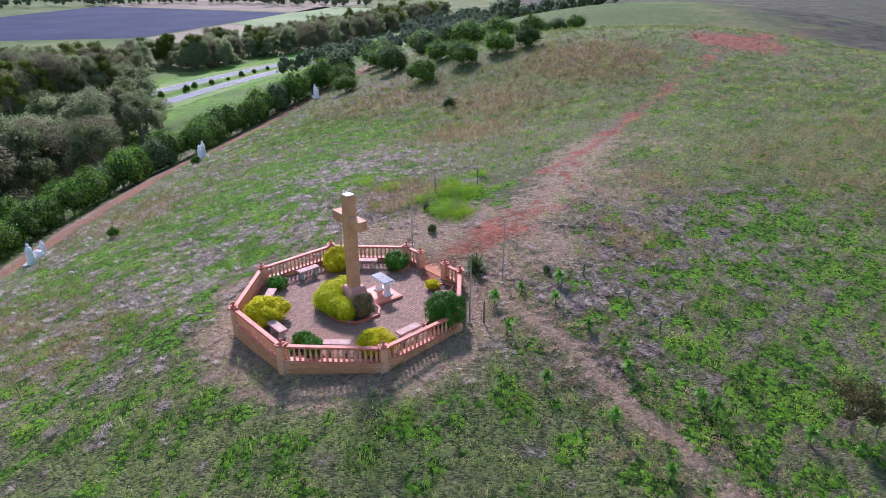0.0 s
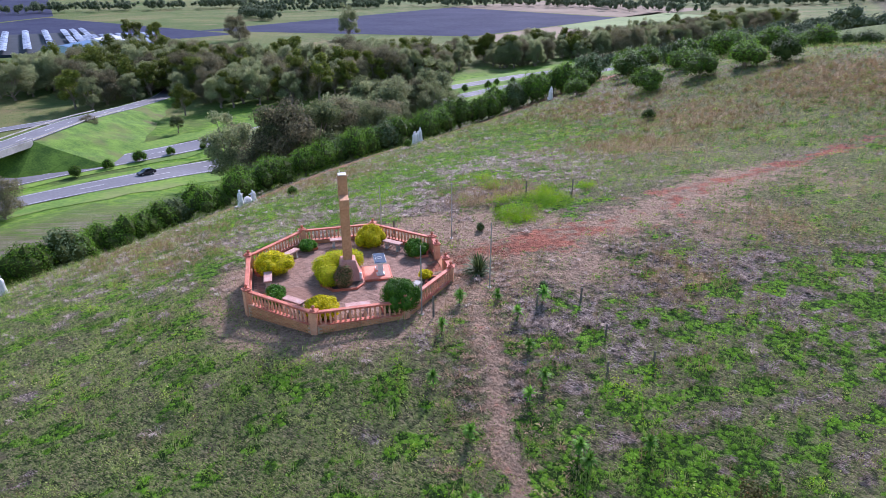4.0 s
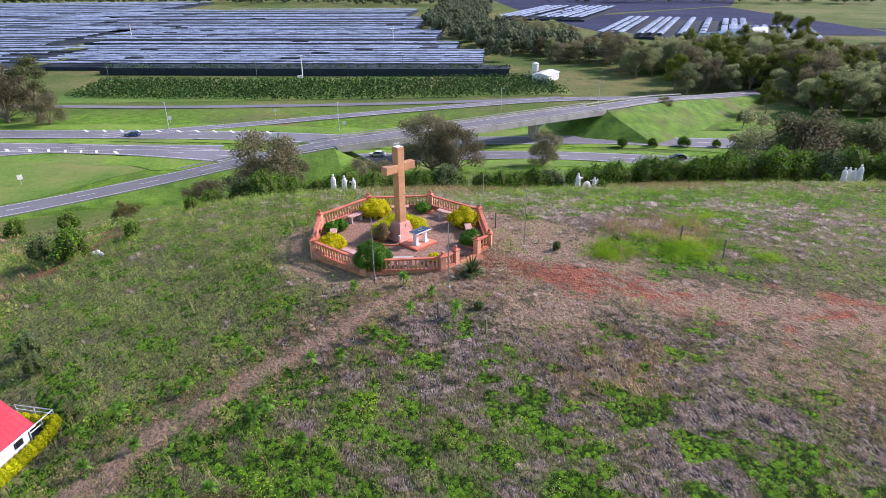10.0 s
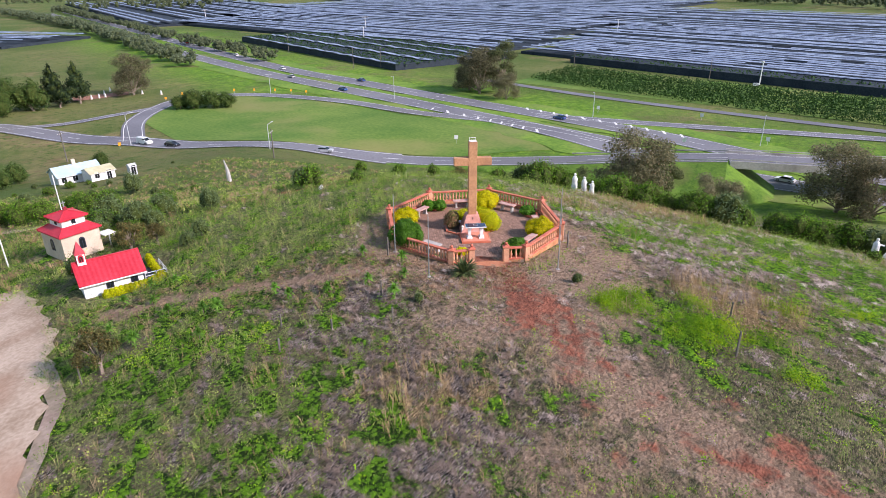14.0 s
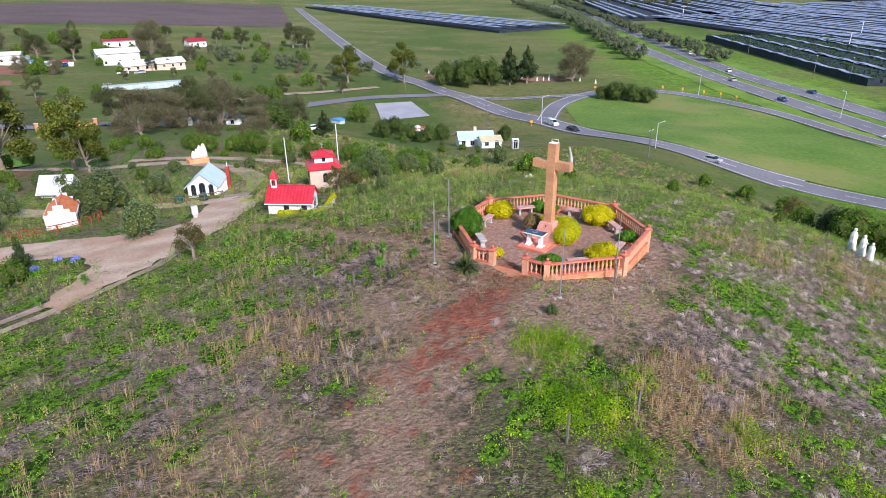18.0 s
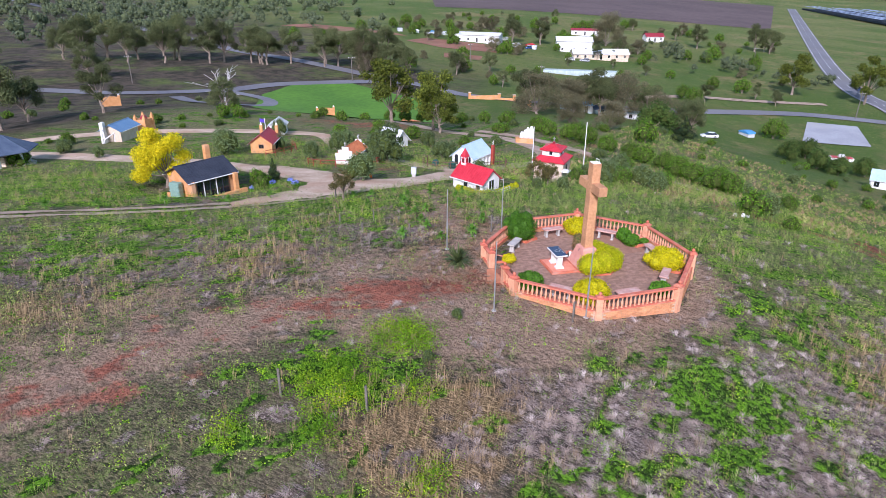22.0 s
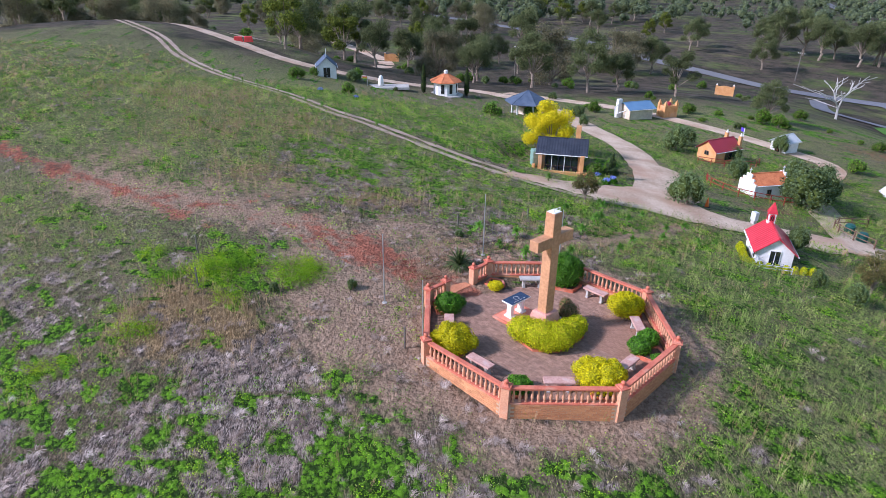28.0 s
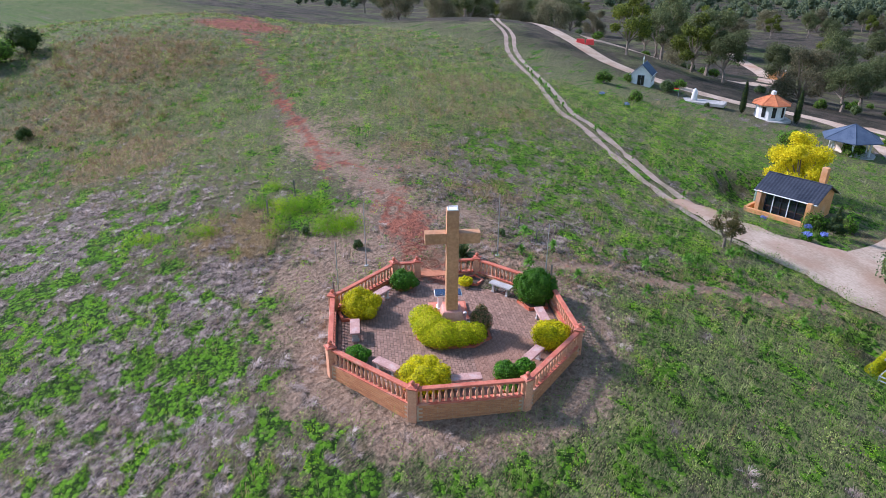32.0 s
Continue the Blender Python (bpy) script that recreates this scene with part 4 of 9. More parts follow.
def sward(name, x, y, count, reach, rise, width, lean, mat, label, comb=0.0, dull=0.0, patch=0.15):
    """Tufts at (x, y): count blades each, spread and height in metres, as one joined mesh."""
    n = len(x)
    size = rg_.uniform(0.65, 1.35, n)
    tone = np.clip(rg_.normal(0.35, 0.26, n) + patch * wobble(x, y, 2.5, 9), 0.0, 0.85)
    tone = np.clip(tone - dull / (1 + np.exp(-(x - 5.5) / 1.5)), 0, 0.85)
    k = np.repeat(np.arange(n), count)
    m = len(k)
    a_ = rg_.uniform(0, 2 * math.pi, m)
    if comb:
        flow = 1.3 * wobble(x, y, 5.0, 12) + rg_.normal(0, 0.5, n) - 1.2
        a_ = np.where(rg_.random(m) < comb, flow[k] + rg_.normal(0, 0.55, m), a_)
    foot = rg_.random(m) * 0.35 * reach * size[k]
    out = lean * reach * size[k] * rg_.uniform(0.5, 1.2, m)
    hgt = rise * size[k] * rg_.uniform(0.55, 1.15, m)
    fx, fy = x[k] + foot * np.cos(a_), y[k] + foot * np.sin(a_)
    z0 = land_z(x, y)[k]
    tx, ty = fx + out * np.cos(a_), fy + out * np.sin(a_)
    mx_, my_ = fx + 0.45 * out * np.cos(a_), fy + 0.45 * out * np.sin(a_)
    px, py = -np.sin(a_) * width * size[k] * 0.5, np.cos(a_) * width * size[k] * 0.5
    P = np.stack([np.stack([fx, fy, z0 - 0.02], -1), np.stack([mx_ + px, my_ + py, z0 + hgt * 0.72], -1),
                  np.stack([tx, ty, z0 + hgt * np.where(lean > 0.8, 0.62, 1.0)], -1), np.stack([mx_ - px, my_ - py, z0 + hgt * 0.72], -1)], 1)
    me = quads_mesh(name, P, mat)
    at_ = me.attributes.new("tone", "FLOAT", "POINT")
    at_.data.foreach_set("value", np.repeat(tone[k], 4).astype(np.float32))
    return tagged(mesh_part(name, me, mat), label, "grass", kind="stuff")


def pick(x, y, w):
    ok = rg_.random(len(x)) < np.clip(w, 0, 1)
    return x[ok], y[ok]


def weeds(name, x, y, count, reach, rise, leaf, mat, label, patch=0.4, wild=0.5, lower=0.0):
    """Leafy clumps at (x, y): count small leaves each in a low dome, as one joined mesh."""
    n = len(x)
    size = np.exp(rg_.normal(0, 0.42, n)) * (1 + 0.25 * wobble(x, y, 3.0, 15)) * (1 + 0.25 * wobble(x, y, 1.2, 16))
    size = np.clip(size, 0.25, 3.0)
    tone = rg_.normal(0.33, 0.2, n) + patch * wobble(x, y, 2.8, 9) + 0.5 * patch * wobble(x, y, 7.0, 10) + 0.3 * patch * wobble(x, y, 0.9, 11)
    tone = np.clip(tone - lower / (1 + np.exp((y - 20.5) / 1.5)) / (1 + np.exp((x - 5) / 1.5)), 0.0, 0.85)
    k = np.repeat(np.arange(n), count)
    m = len(k)
    a_, q = rg_.uniform(0, 2 * math.pi, m), np.sqrt(rg_.random(m))
    r_ = reach * size[k] * q
    c = np.stack([x[k] + r_ * np.cos(a_), y[k] + r_ * np.sin(a_), land_z(x, y)[k] + rise * size[k] * (1 - 0.75 * q * q) * rg_.uniform(0.25, 1.05, m)], -1)
    nrm = np.stack([np.cos(a_) * q, np.sin(a_) * q, np.full(m, 0.9)], -1) + wild * rg_.normal(size=(m, 3))
    nrm /= np.linalg.norm(nrm, axis=1)[:, None]
    t = np.cross(nrm, rg_.normal(size=(m, 3)))
    t /= np.linalg.norm(t, axis=1)[:, None]
    b = np.cross(nrm, t)
    sz = (leaf * rg_.uniform(0.6, 1.4, m) * np.sqrt(size[k]))[:, None]
    P = np.stack([c - t * sz * 0.6, c - b * sz * 0.34, c + t * sz * 0.6, c + b * sz * 0.34], 1)
    me = quads_mesh(name, P, mat)
    at_ = me.attributes.new("tone", "FLOAT", "POINT")
    at_.data.foreach_set("value", np.repeat(tone[k], 4).astype(np.float32))
    return tagged(mesh_part(name, me, mat), label, "grass", kind="stuff")


xs, ys = scatter(140000, 58, 0.60)
xa, ya = pick(xs, ys, mood(xs, ys)[0])
weeds("fresh_weeds", xa, ya, 15, 0.15, 0.25, 0.034, GREENBLADE, "bright green low leafy weeds on the hill", 0.55, 1.0)
xs, ys = scatter(64000, 54, 0.60)
xa, ya = pick(xs, ys, mood(xs, ys)[1])
sward("dead_thatch", xa, ya, 46, 0.25, 0.17, 0.0072, 1.0, DEADBLADE, "pale greyish dead grass tussocks lying over", 0.75, 0.45)
xs, ys = scatter(200000, 62, 0.60)
xa, ya = pick(xs, ys, mood(xs, ys)[2])
sward("dry_grass", xa, ya, 8, 0.30, 0.46, 0.0085, 0.6, STRAWBLADE, "tall straw-coloured dry grass tufts on the hill", 0.7)
xs, ys = scatter(130000, 56, 0.58)
xa, ya = pick(xs, ys, mood(xs, ys)[3])
weeds("leafy_weeds", xa, ya, 13, 0.19, 0.38, 0.040, DARKBLADE, "tall dark green leafy weeds on the slopes of the hill", 0.55, 1.0, 0.05)
xs, ys = scatter(90000, 46, 0.7)
xa, ya = pick(xs, ys, 0.26 * mood(xs, ys)[3])
sward("long_grass", xa, ya, 5, 0.30, 0.36, 0.0085, 0.7, SOFT, "thin pale green seeding grass among dark weeds", 0.6)
# grass of the northern ridge and the far flank
n_ = 26000
xs, ys = rg_.uniform(-24, 66, n_), rg_.uniform(58, 116, n_)
w_ = mood(xs, ys)
keep_ = (near_line(xs, ys, C2) > 1.2) * np.clip((np.hypot(xs - OCX, ys - OCY) - 30) / 14, 0, 1)
xa, ya = pick(xs, ys, (0.55 * w_[0] + 0.3 * w_[3] + 0.04) * keep_)
weeds("ridge_weeds", xa, ya, 12, 0.28, 0.30, 0.085, DARKBLADE, "grey-green grass and weeds on the northern ridge", 0.7, 0.9)
xa, ya = pick(xs, ys, (0.6 * w_[2] + 0.35 * w_[1] + 0.05) * keep_)
sward("ridge_dry_grass", xa, ya, 14, 0.44, 0.34, 0.024, 0.8, STRAWBLADE, "pale dry grass tufts on the northern ridge", 0.7)
# rough grass on the long southern slope below the hill top
n_ = 30000
xs, ys = rg_.uniform(-62, 13, n_), rg_.uniform(-78, 7, n_)
w_ = np.clip(0.35 + 0.5 * wobble(xs, ys, 5.0, 41) + 0.35 * wobble(xs, ys, 1.8, 42), 0.03, 0.8)
w_ = w_ * (near_line(xs, ys, [(30, -38), (22, -37.5), (13, -34), (5, -28.5), (-3, -21), (-8, -12), (-10, 2)]) > 1.5) * (np.hypot(xs - 6.2, ys - 0.7) > 3.0) * (near_line(xs, ys, [(13.8, 3), (13, -10), (12.8, -18), (16, -28)]) > 1.8)
xa, ya = pick(xs, ys, w_)
weeds("slope_weeds", xa, ya, 14, 0.34, 0.36, 0.105, DARKBLADE, "rough green grass and weeds on the lower southern slope", 0.5, 0.9)
xa, ya = pick(xs, ys, 0.3 * np.clip(0.2 - wobble(xs, ys, 5.0, 41), 0, 1) * (w_ > 0))
sward("slope_dry_grass", xa, ya, 14, 0.40, 0.42, 0.028, 0.75, STRAWBLADE, "dry grass tufts on the lower southern slope", 0.6)
# small rusty dead tufts beside the foot path
xs, ys = scatter(30000, 24, 0.7)
near_ = near_line(xs, ys, FOOT_PATH)
xa, ya = pick(xs, ys, 0.75 * np.clip(1.4 - near_ / 2.0, 0, 1) * (near_ > 0.3))
sward("rusty_tufts", xa, ya, 14, 0.17, 0.10, 0.014, 1.0, blade_material("rusty_blade", (0.20, 0.11, 0.06), (0.52, 0.35, 0.22), 0.15), "small rust-brown dead tufts beside the foot path")

# yellow-green mustard in flower beside the red path
MUSTARD = blade_material("mustard_leaf", (0.105, 0.250, 0.012), (0.300, 0.490, 0.015), 0.45, (0.520, 0.580, 0.018))
xs, ys = scatter(90000, 22, 0.7)
xa, ya = pick(xs, ys, np.clip(2.2 * spots(xs, ys, [(0.7, 36.3, 1.15, 0.9), (1.0, 39.6, 1.5, 0.8), (-1.2, 38.8, 0.8, 0.6), (0.2, 41.6, 0.9, 0.6), (-3.4, 41.5, 0.8, 0.6), (2.4, 43.0, 0.7, 0.6), (-5.2, 44.0, 1.0, 0.5)]) - 0.35 + 0.25 * wobble(xs, ys, 0.9, 21), 0, 1))
weeds("mustard_forbs", xa, ya, 34, 0.18, 0.34, 0.035, MUSTARD, "yellow-green flowering mustard clumps beside the red path", 0.3, 0.8)
# low weeds dotted over the bare soil
xs, ys = scatter(16000, 30, 0.7)
xa, ya = pick(xs, ys, 0.16 * np.clip(spots(xs, ys, [(9.5, 41, 6, 1.0), (-2, 34, 3.5, 0.5), (5, 45, 5, 0.8)]), 0, 1) * (near_line(xs, ys, RED_PATH) > 0.5))
weeds("dotted_weeds", xa, ya, 16, 0.16, 0.10, 0.05, GREENBLADE, "small green weeds dotted over bare soil", 0.4, 0.5)
# soft light green seeding grass in patches on the southern slope
xs, ys = scatter(80000, 46, 0.66)
xa, ya = pick(xs, ys, np.clip(0.05 + 0.75 * wobble(xs, ys, 1.3, 31) + 0.4 * wobble(xs, ys, 4.0, 32), 0, 0.9) * mood(xs, ys)[3] / (1 + np.exp((ys - 24) / 2.0)))
sward("soft_grass", xa, ya, 7, 0.26, 0.42, 0.012, 0.7, SOFT, "soft light green long grass in patches on the slope", 0.4)

# ---------------------------------------------------------------- roads, fields and orchards of the valley
ASPHALT = material("asphalt", (0.13, 0.13, 0.145), (0.20, 0.20, 0.215), 0.05, 0.85, 0.2, 3, fine=30, stain=(0.17, 0.165, 0.16))
GRAVEL = material("pale_gravel", (0.37, 0.262, 0.175), (0.60, 0.465, 0.345), 0.5, 0.95, 0.5, 8, fine=12, stain=(0.42, 0.245, 0.155), stain_scale=0.35)
TRACK = material("track_earth", (0.30, 0.215, 0.16), (0.46, 0.35, 0.27), 0.8, 0.95, 0.4, 8, stain=(0.16, 0.16, 0.07))
PAINT = material("road_paint", (0.62, 0.62, 0.60), (0.75, 0.75, 0.73), 2, 0.7)
VERGE = material("fresh_verge", (0.070, 0.160, 0.014), (0.180, 0.290, 0.034), 0.06, 0.95, 0.6, 1.5, fine=14, stain=(0.19, 0.20, 0.07))
MEADOW = material("loop_meadow", (0.064, 0.148, 0.016), (0.150, 0.225, 0.038), 0.05, 0.95, 0.8, 1.5, fine=18, stain=(0.215, 0.205, 0.070), stain_scale=0.5)
LAWN = material("mown_lawn", (0.060, 0.155, 0.014), (0.105, 0.24, 0.022), 0.06, 0.95, 0.5, 2, fine=14)


def smooth_line(pts, step=4.0):
    """A Catmull-Rom curve through points of any number of axes, sampled about every step metres."""
    P = np.array(pts, float)
    P = np.vstack([2 * P[0] - P[1], P, 2 * P[-1] - P[-2]])
    out = []
    for k in range(1, len(P) - 2):
        n = max(2, int(np.linalg.norm(P[k + 1, :2] - P[k, :2]) / step))
        for t in np.arange(n) / n:
            a_, b_, c_, d_ = P[k - 1:k + 3]
            out.append(0.5 * (2 * b_ + (c_ - a_) * t + (2 * a_ - 5 * b_ + 4 * c_ - d_) * t * t + (3 * b_ - a_ - 3 * c_ + d_) * t ** 3))
    return np.vstack([out, P[-2]])


def across(C):
    d = np.gradient(C[:, :2], axis=0)
    d /= np.linalg.norm(d, axis=1)[:, None]
    return np.stack([d[:, 1], -d[:, 0]], 1)


def ribbon(name, C, offs, mat, dz, parent=None, ragged=0.0, level=False, keep=None):
    """A strip along a sampled line between the sideways offsets offs, laid dz over the land."""
    R = across(C)
    cols = []
    rg = np.random.default_rng(len(C))
    for o in offs:
        j = ragged * rg.normal(size=len(C)) if ragged and o in (offs[0], offs[-1]) else 0
        xy = C[:, :2] + R * (o + j)[:, None] if ragged and o in (offs[0], offs[-1]) else C[:, :2] + R * o
        if C.shape[1] == 3:
            z = C[:, 2] + dz
        elif level:
            z = land_z(C[:, 0], C[:, 1]) + dz
        else:
            z = land_z(xy[:, 0], xy[:, 1]) + dz
        cols.append(np.c_[xy, z])
    n, m = len(C), len(offs)
    V = np.stack(cols, 1).reshape(-1, 3)
    F = [(i * m + j, i * m + j + 1, (i + 1) * m + j + 1, (i + 1) * m + j) for i in range(n - 1) for j in range(m - 1) if keep is None or keep(i)]
    return pydata(name, V, F, mat, parent)


def road(name, pts, width, label, lines=True, mat=None, dz=0.22, lanes=2):
    C = smooth_line(pts, 5.0)
    h = width / 2
    th = tagged(ribbon(name, C, [-h, -h / 2, 0, h / 2, h], mat or ASPHALT, dz), label, "road", kind="structure")
    if lines:
        e = dz + 0.03
        for o in (-h + 0.8, h - 0.8):
            ribbon("edge_line", C, [o - 0.11, o + 0.11], PAINT, e, th)
        for k in range(1, lanes):
            o = -h + 0.8 + (width - 1.6) * k / lanes
            ribbon("lane_line", C, [o - 0.1, o + 0.1], PAINT, e, th, keep=lambda i: i % 3 == 0)
    return th


road("road_highway_far", HWY_FAR, 11.0, "grey dual carriageway with white lines")
road("road_highway_near", HWY_NEAR, 11.0, "grey dual carriageway with white lines")
road("road_loop_ramp", [(-75, -142), (-90, -166), (-110, -183), (-128, -190), (-147, -175), (-157, -135), (-156, -95), (-162, -60), (-160, -20)], 7.0, "curved slip road round a grassy meadow", lanes=1)
road("road_frontage", [(-178, -60), (-187, -28), (-200, 15), (-211, 55), (-219, 100), (-214, 140), (-200, 165)], 7.0, "side road along an orchard")
road("road_service", [(-236, -120), (-225, -60), (-221, 0), (-220, 60), (-222, 100)], 5.0, "grey service road along an orchard", lines=False)
road("road_junction_slip", [(-60, -189), (-74, -182), (-91, -182.5), (-108, -183)], 4.5, "narrow slip road cutting the corner of the junction", lanes=1, dz=0.2)
road("road_local", LOCAL, 9.6, "two-lane country road with white lines")

for nm_, line_, sides_ in (("ground_verge_far", HWY_FAR, ((5.5, 10, 15), (-9, -7, -5.5))), ("ground_verge_near", HWY_NEAR, ((5.5, 7, 9), (-15, -10, -5.5)))):
    Cv = smooth_line(line_, 5.0)
    for o_ in sides_:
        tagged(ribbon(nm_, Cv, list(o_), VERGE, 0.13, ragged=0.8), "bright green grass verge beside the carriageway", "verge", kind="structure")
# white hatch strokes painted where the slip roads part from the carriageways
for nm_, line_, off_, y0_, y1_ in (("road_marking_far", HWY_FAR, 4.6, -70, -8), ("road_marking_near", HWY_NEAR, -3.4, -95, -45)):
    Ch = smooth_line(line_, 1.0)
    Rh = across(Ch)
    pick_ = [i for i in range(len(Ch)) if y0_ < Ch[i, 1] < y1_][::6]
    V, F = [], []
    for i in pick_:
        c_, r_, d_ = Ch[i], Rh[i], Ch[i + 2] - Ch[i]
        for q in (c_ + r_ * (off_ - 1.6), c_ + r_ * (off_ - 1.6) + d_ * 0.5, c_ + r_ * (off_ + 1.6) + d_ * 1.8, c_ + r_ * (off_ + 1.6) + d_ * 1.3):
            V.append((q[0], q[1], gz(q[0], q[1]) + 0.27))
        F.append(tuple(range(len(V) - 4, len(V))))
    tagged(pydata(nm_, V, F, PAINT), "white hatch strokes painted on the carriageway", "marking", kind="structure")
# the embankments and the bridge of the local road
DECK = -27.6
BANK = material("bank_grass", (0.055, 0.122, 0.014), (0.150, 0.265, 0.030), 0.25, 0.95, 1.0, 0.9, fine=9, stain=(0.125, 0.115, 0.045), stain_scale=0.4)


def BANK_ROWS(C, zl, w):
    """Offset and height of the ten long edges of an uneven bank."""
    out = []
    for s_ in (-1, 1):
        rows = []
        for f in (1.0, 0.72, 0.46, 0.2, 0.0):
            lump = np.sin(C[:, 0] * (0.21 + 0.1 * f) + 5 * f + s_) * np.cos(C[:, 1] * 0.17 + 3 * f) * 0.9 * f * (1 - f) * 4
            rows.append(((s_ * (5.0 + (w - 5.0) * f + 0.8 * lump * (f < 1)))[:, None], C[:, 2] - 0.06 + (zl - C[:, 2] + 0.06) * f ** 1.12 + 0.4 * lump))
        out += rows if s_ < 0 else rows[::-1]
    return out


RAMP1 = smooth_line([(-105.5, -67, gz(-105.5, -67) + 0.2), (-110, -59, gz(-110, -59) + 0.3), (-117, -43, -33.9), (-124, -22, -31.9), (-129.5, 0, -29.0), (-132.5, 14, DECK)], 4)
RAMP2 = smooth_line([(-165.5, 94, DECK), (-175, 110, -28.1), (-186, 127, -29.3), (-205, 158, -32.4), (-223, 186, -34.3), (-252, 214, -34.6), (-310, 245, -34.6)], 4)
SPAN = smooth_line([(-132.5, 14, DECK), (-139, 32, DECK + 0.1), (-147, 51, DECK + 0.1), (-156, 72, DECK + 0.1), (-165.5, 94, DECK)], 4)
for k, C in enumerate((RAMP1, RAMP2)):
    E_ = C[0] + (C[0] - C[2]) / np.hypot(*(C[0] - C[2])[:2]) * 14 if k else C[-1] + (C[-1] - C[-3]) / np.hypot(*(C[-1] - C[-3])[:2]) * 14
    E_[2] = -36.5
    full, C = C, (np.vstack([E_, C]) if k else np.vstack([C, E_]))
    R = across(C)
    zl = np.minimum(plain_z(C[:, 0], C[:, 1]), C[:, 2] - 0.3) - 1.5
    w = 5.0 + 2.4 * (C[:, 2] - zl)
    V = np.concatenate([np.c_[C[:, :2] + R * o_, z_] for o_, z_ in BANK_ROWS(C, zl, w)])
    n = len(C)
    F = [(j * n + i, (j + 1) * n + i, (j + 1) * n + i + 1, j * n + i + 1) for j in range(9) for i in range(n - 1)]
    F += [tuple(j * n for j in range(10)), tuple(j * n + n - 1 for j in range(10))]
    bank = tagged(pydata("ground_embankment_%d" % (k + 1), V, F, BANK), "grassy embankment of a bridge approach", "embankment", kind="structure")
    C = full
    rd = tagged(ribbon("road_approach_%d" % (k + 1), C, [-4.2, 0, 4.2], ASPHALT, 0.03), "bridge approach road with white lines", "road", kind="structure")
    for o in (-3.6, 3.6):
        ribbon("edge_line", C, [o - 0.1, o + 0.1], PAINT, 0.07, rd)
    ribbon("lane_line", C, [-0.1, 0.1], PAINT, 0.07, rd, keep=lambda i: i % 3 == 0)
BRIDGE = material("bridge_concrete", (0.40, 0.37, 0.33), (0.56, 0.52, 0.47), 0.3, 0.85, 0.3, 6, stain=(0.28, 0.25, 0.22))
bridge = anchor("road_bridge", 0, 0, 0, label="long pale concrete road bridge over the dual carriageway", category="bridge")
ribbon("deck_surface", SPAN, [-4.6, 0, 4.6], ASPHALT, 0.03, bridge)
for o in (-3.9, 3.9):
    ribbon("edge_line", SPAN, [o - 0.1, o + 0.1], PAINT, 0.06, bridge)
R = across(SPAN)


def beam(name, o0, o1, z0, z1, mat, parent, C=None):
    C = SPAN if C is None else C
    R = across(C)
    V = np.concatenate([np.c_[C[:, :2] + R * o_, C[:, 2] + z_] for o_, z_ in ((o0, z0), (o1, z0), (o1, z1), (o0, z1))])
    n = len(C)
    F = [(j * n + i, ((j + 1) % 4) * n + i, ((j + 1) % 4) * n + i + 1, j * n + i + 1) for j in range(4) for i in range(n - 1)]
    F += [(0, n, 2 * n, 3 * n), (n - 1, 2 * n - 1, 3 * n - 1, 4 * n - 1)]
    return pydata(name, V, F, mat, parent)


beam("deck_slab", -4.9, 4.9, -1.15, 0.0, BRIDGE, bridge)
for o in (-4.75, 4.75):
    beam("parapet", o - 0.15, o + 0.15, 0.0, 0.55, BRIDGE, bridge)
    beam("guard_rail", o - 0.05, o + 0.05, 0.85, 1.05, BRIDGE, bridge)
for k in range(0, len(SPAN), 2):
    for o in (-4.75, 4.75):
        bm = bmesh.new()
        box(bm, SPAN[k, 0] + R[k, 0] * o, SPAN[k, 1] + R[k, 1] * o, SPAN[k, 2] + 0.5, 0.14, 0.14, 0.5)
        part("rail_post", bm, BRIDGE, bridge)
for f_ in (0.42, 0.72):
    k = int(len(SPAN) * f_)
    bm = bmesh.new()
    a_ = math.atan2(R[k, 1], R[k, 0])
    box(bm, SPAN[k, 0], SPAN[k, 1], -37.0, 3.2, 1.1, 9.0, a_, 0.1, 1.25)
    box(bm, SPAN[k, 0], SPAN[k, 1], DECK - 2.0, 8.4, 1.3, 0.85, a_, 0.1)
    part("bridge_pier", bm, BRIDGE, bridge)
for C in (RAMP1[-9:], RAMP2[:14]):
    for o in (-4.6, 4.6):
        g = tagged(beam("guard_rail_fence", o - 0.06, o + 0.06, 0.45, 0.75, BRIDGE, None, C), "pale steel guard rail beside the bridge approach", "guard rail", "guard rails")


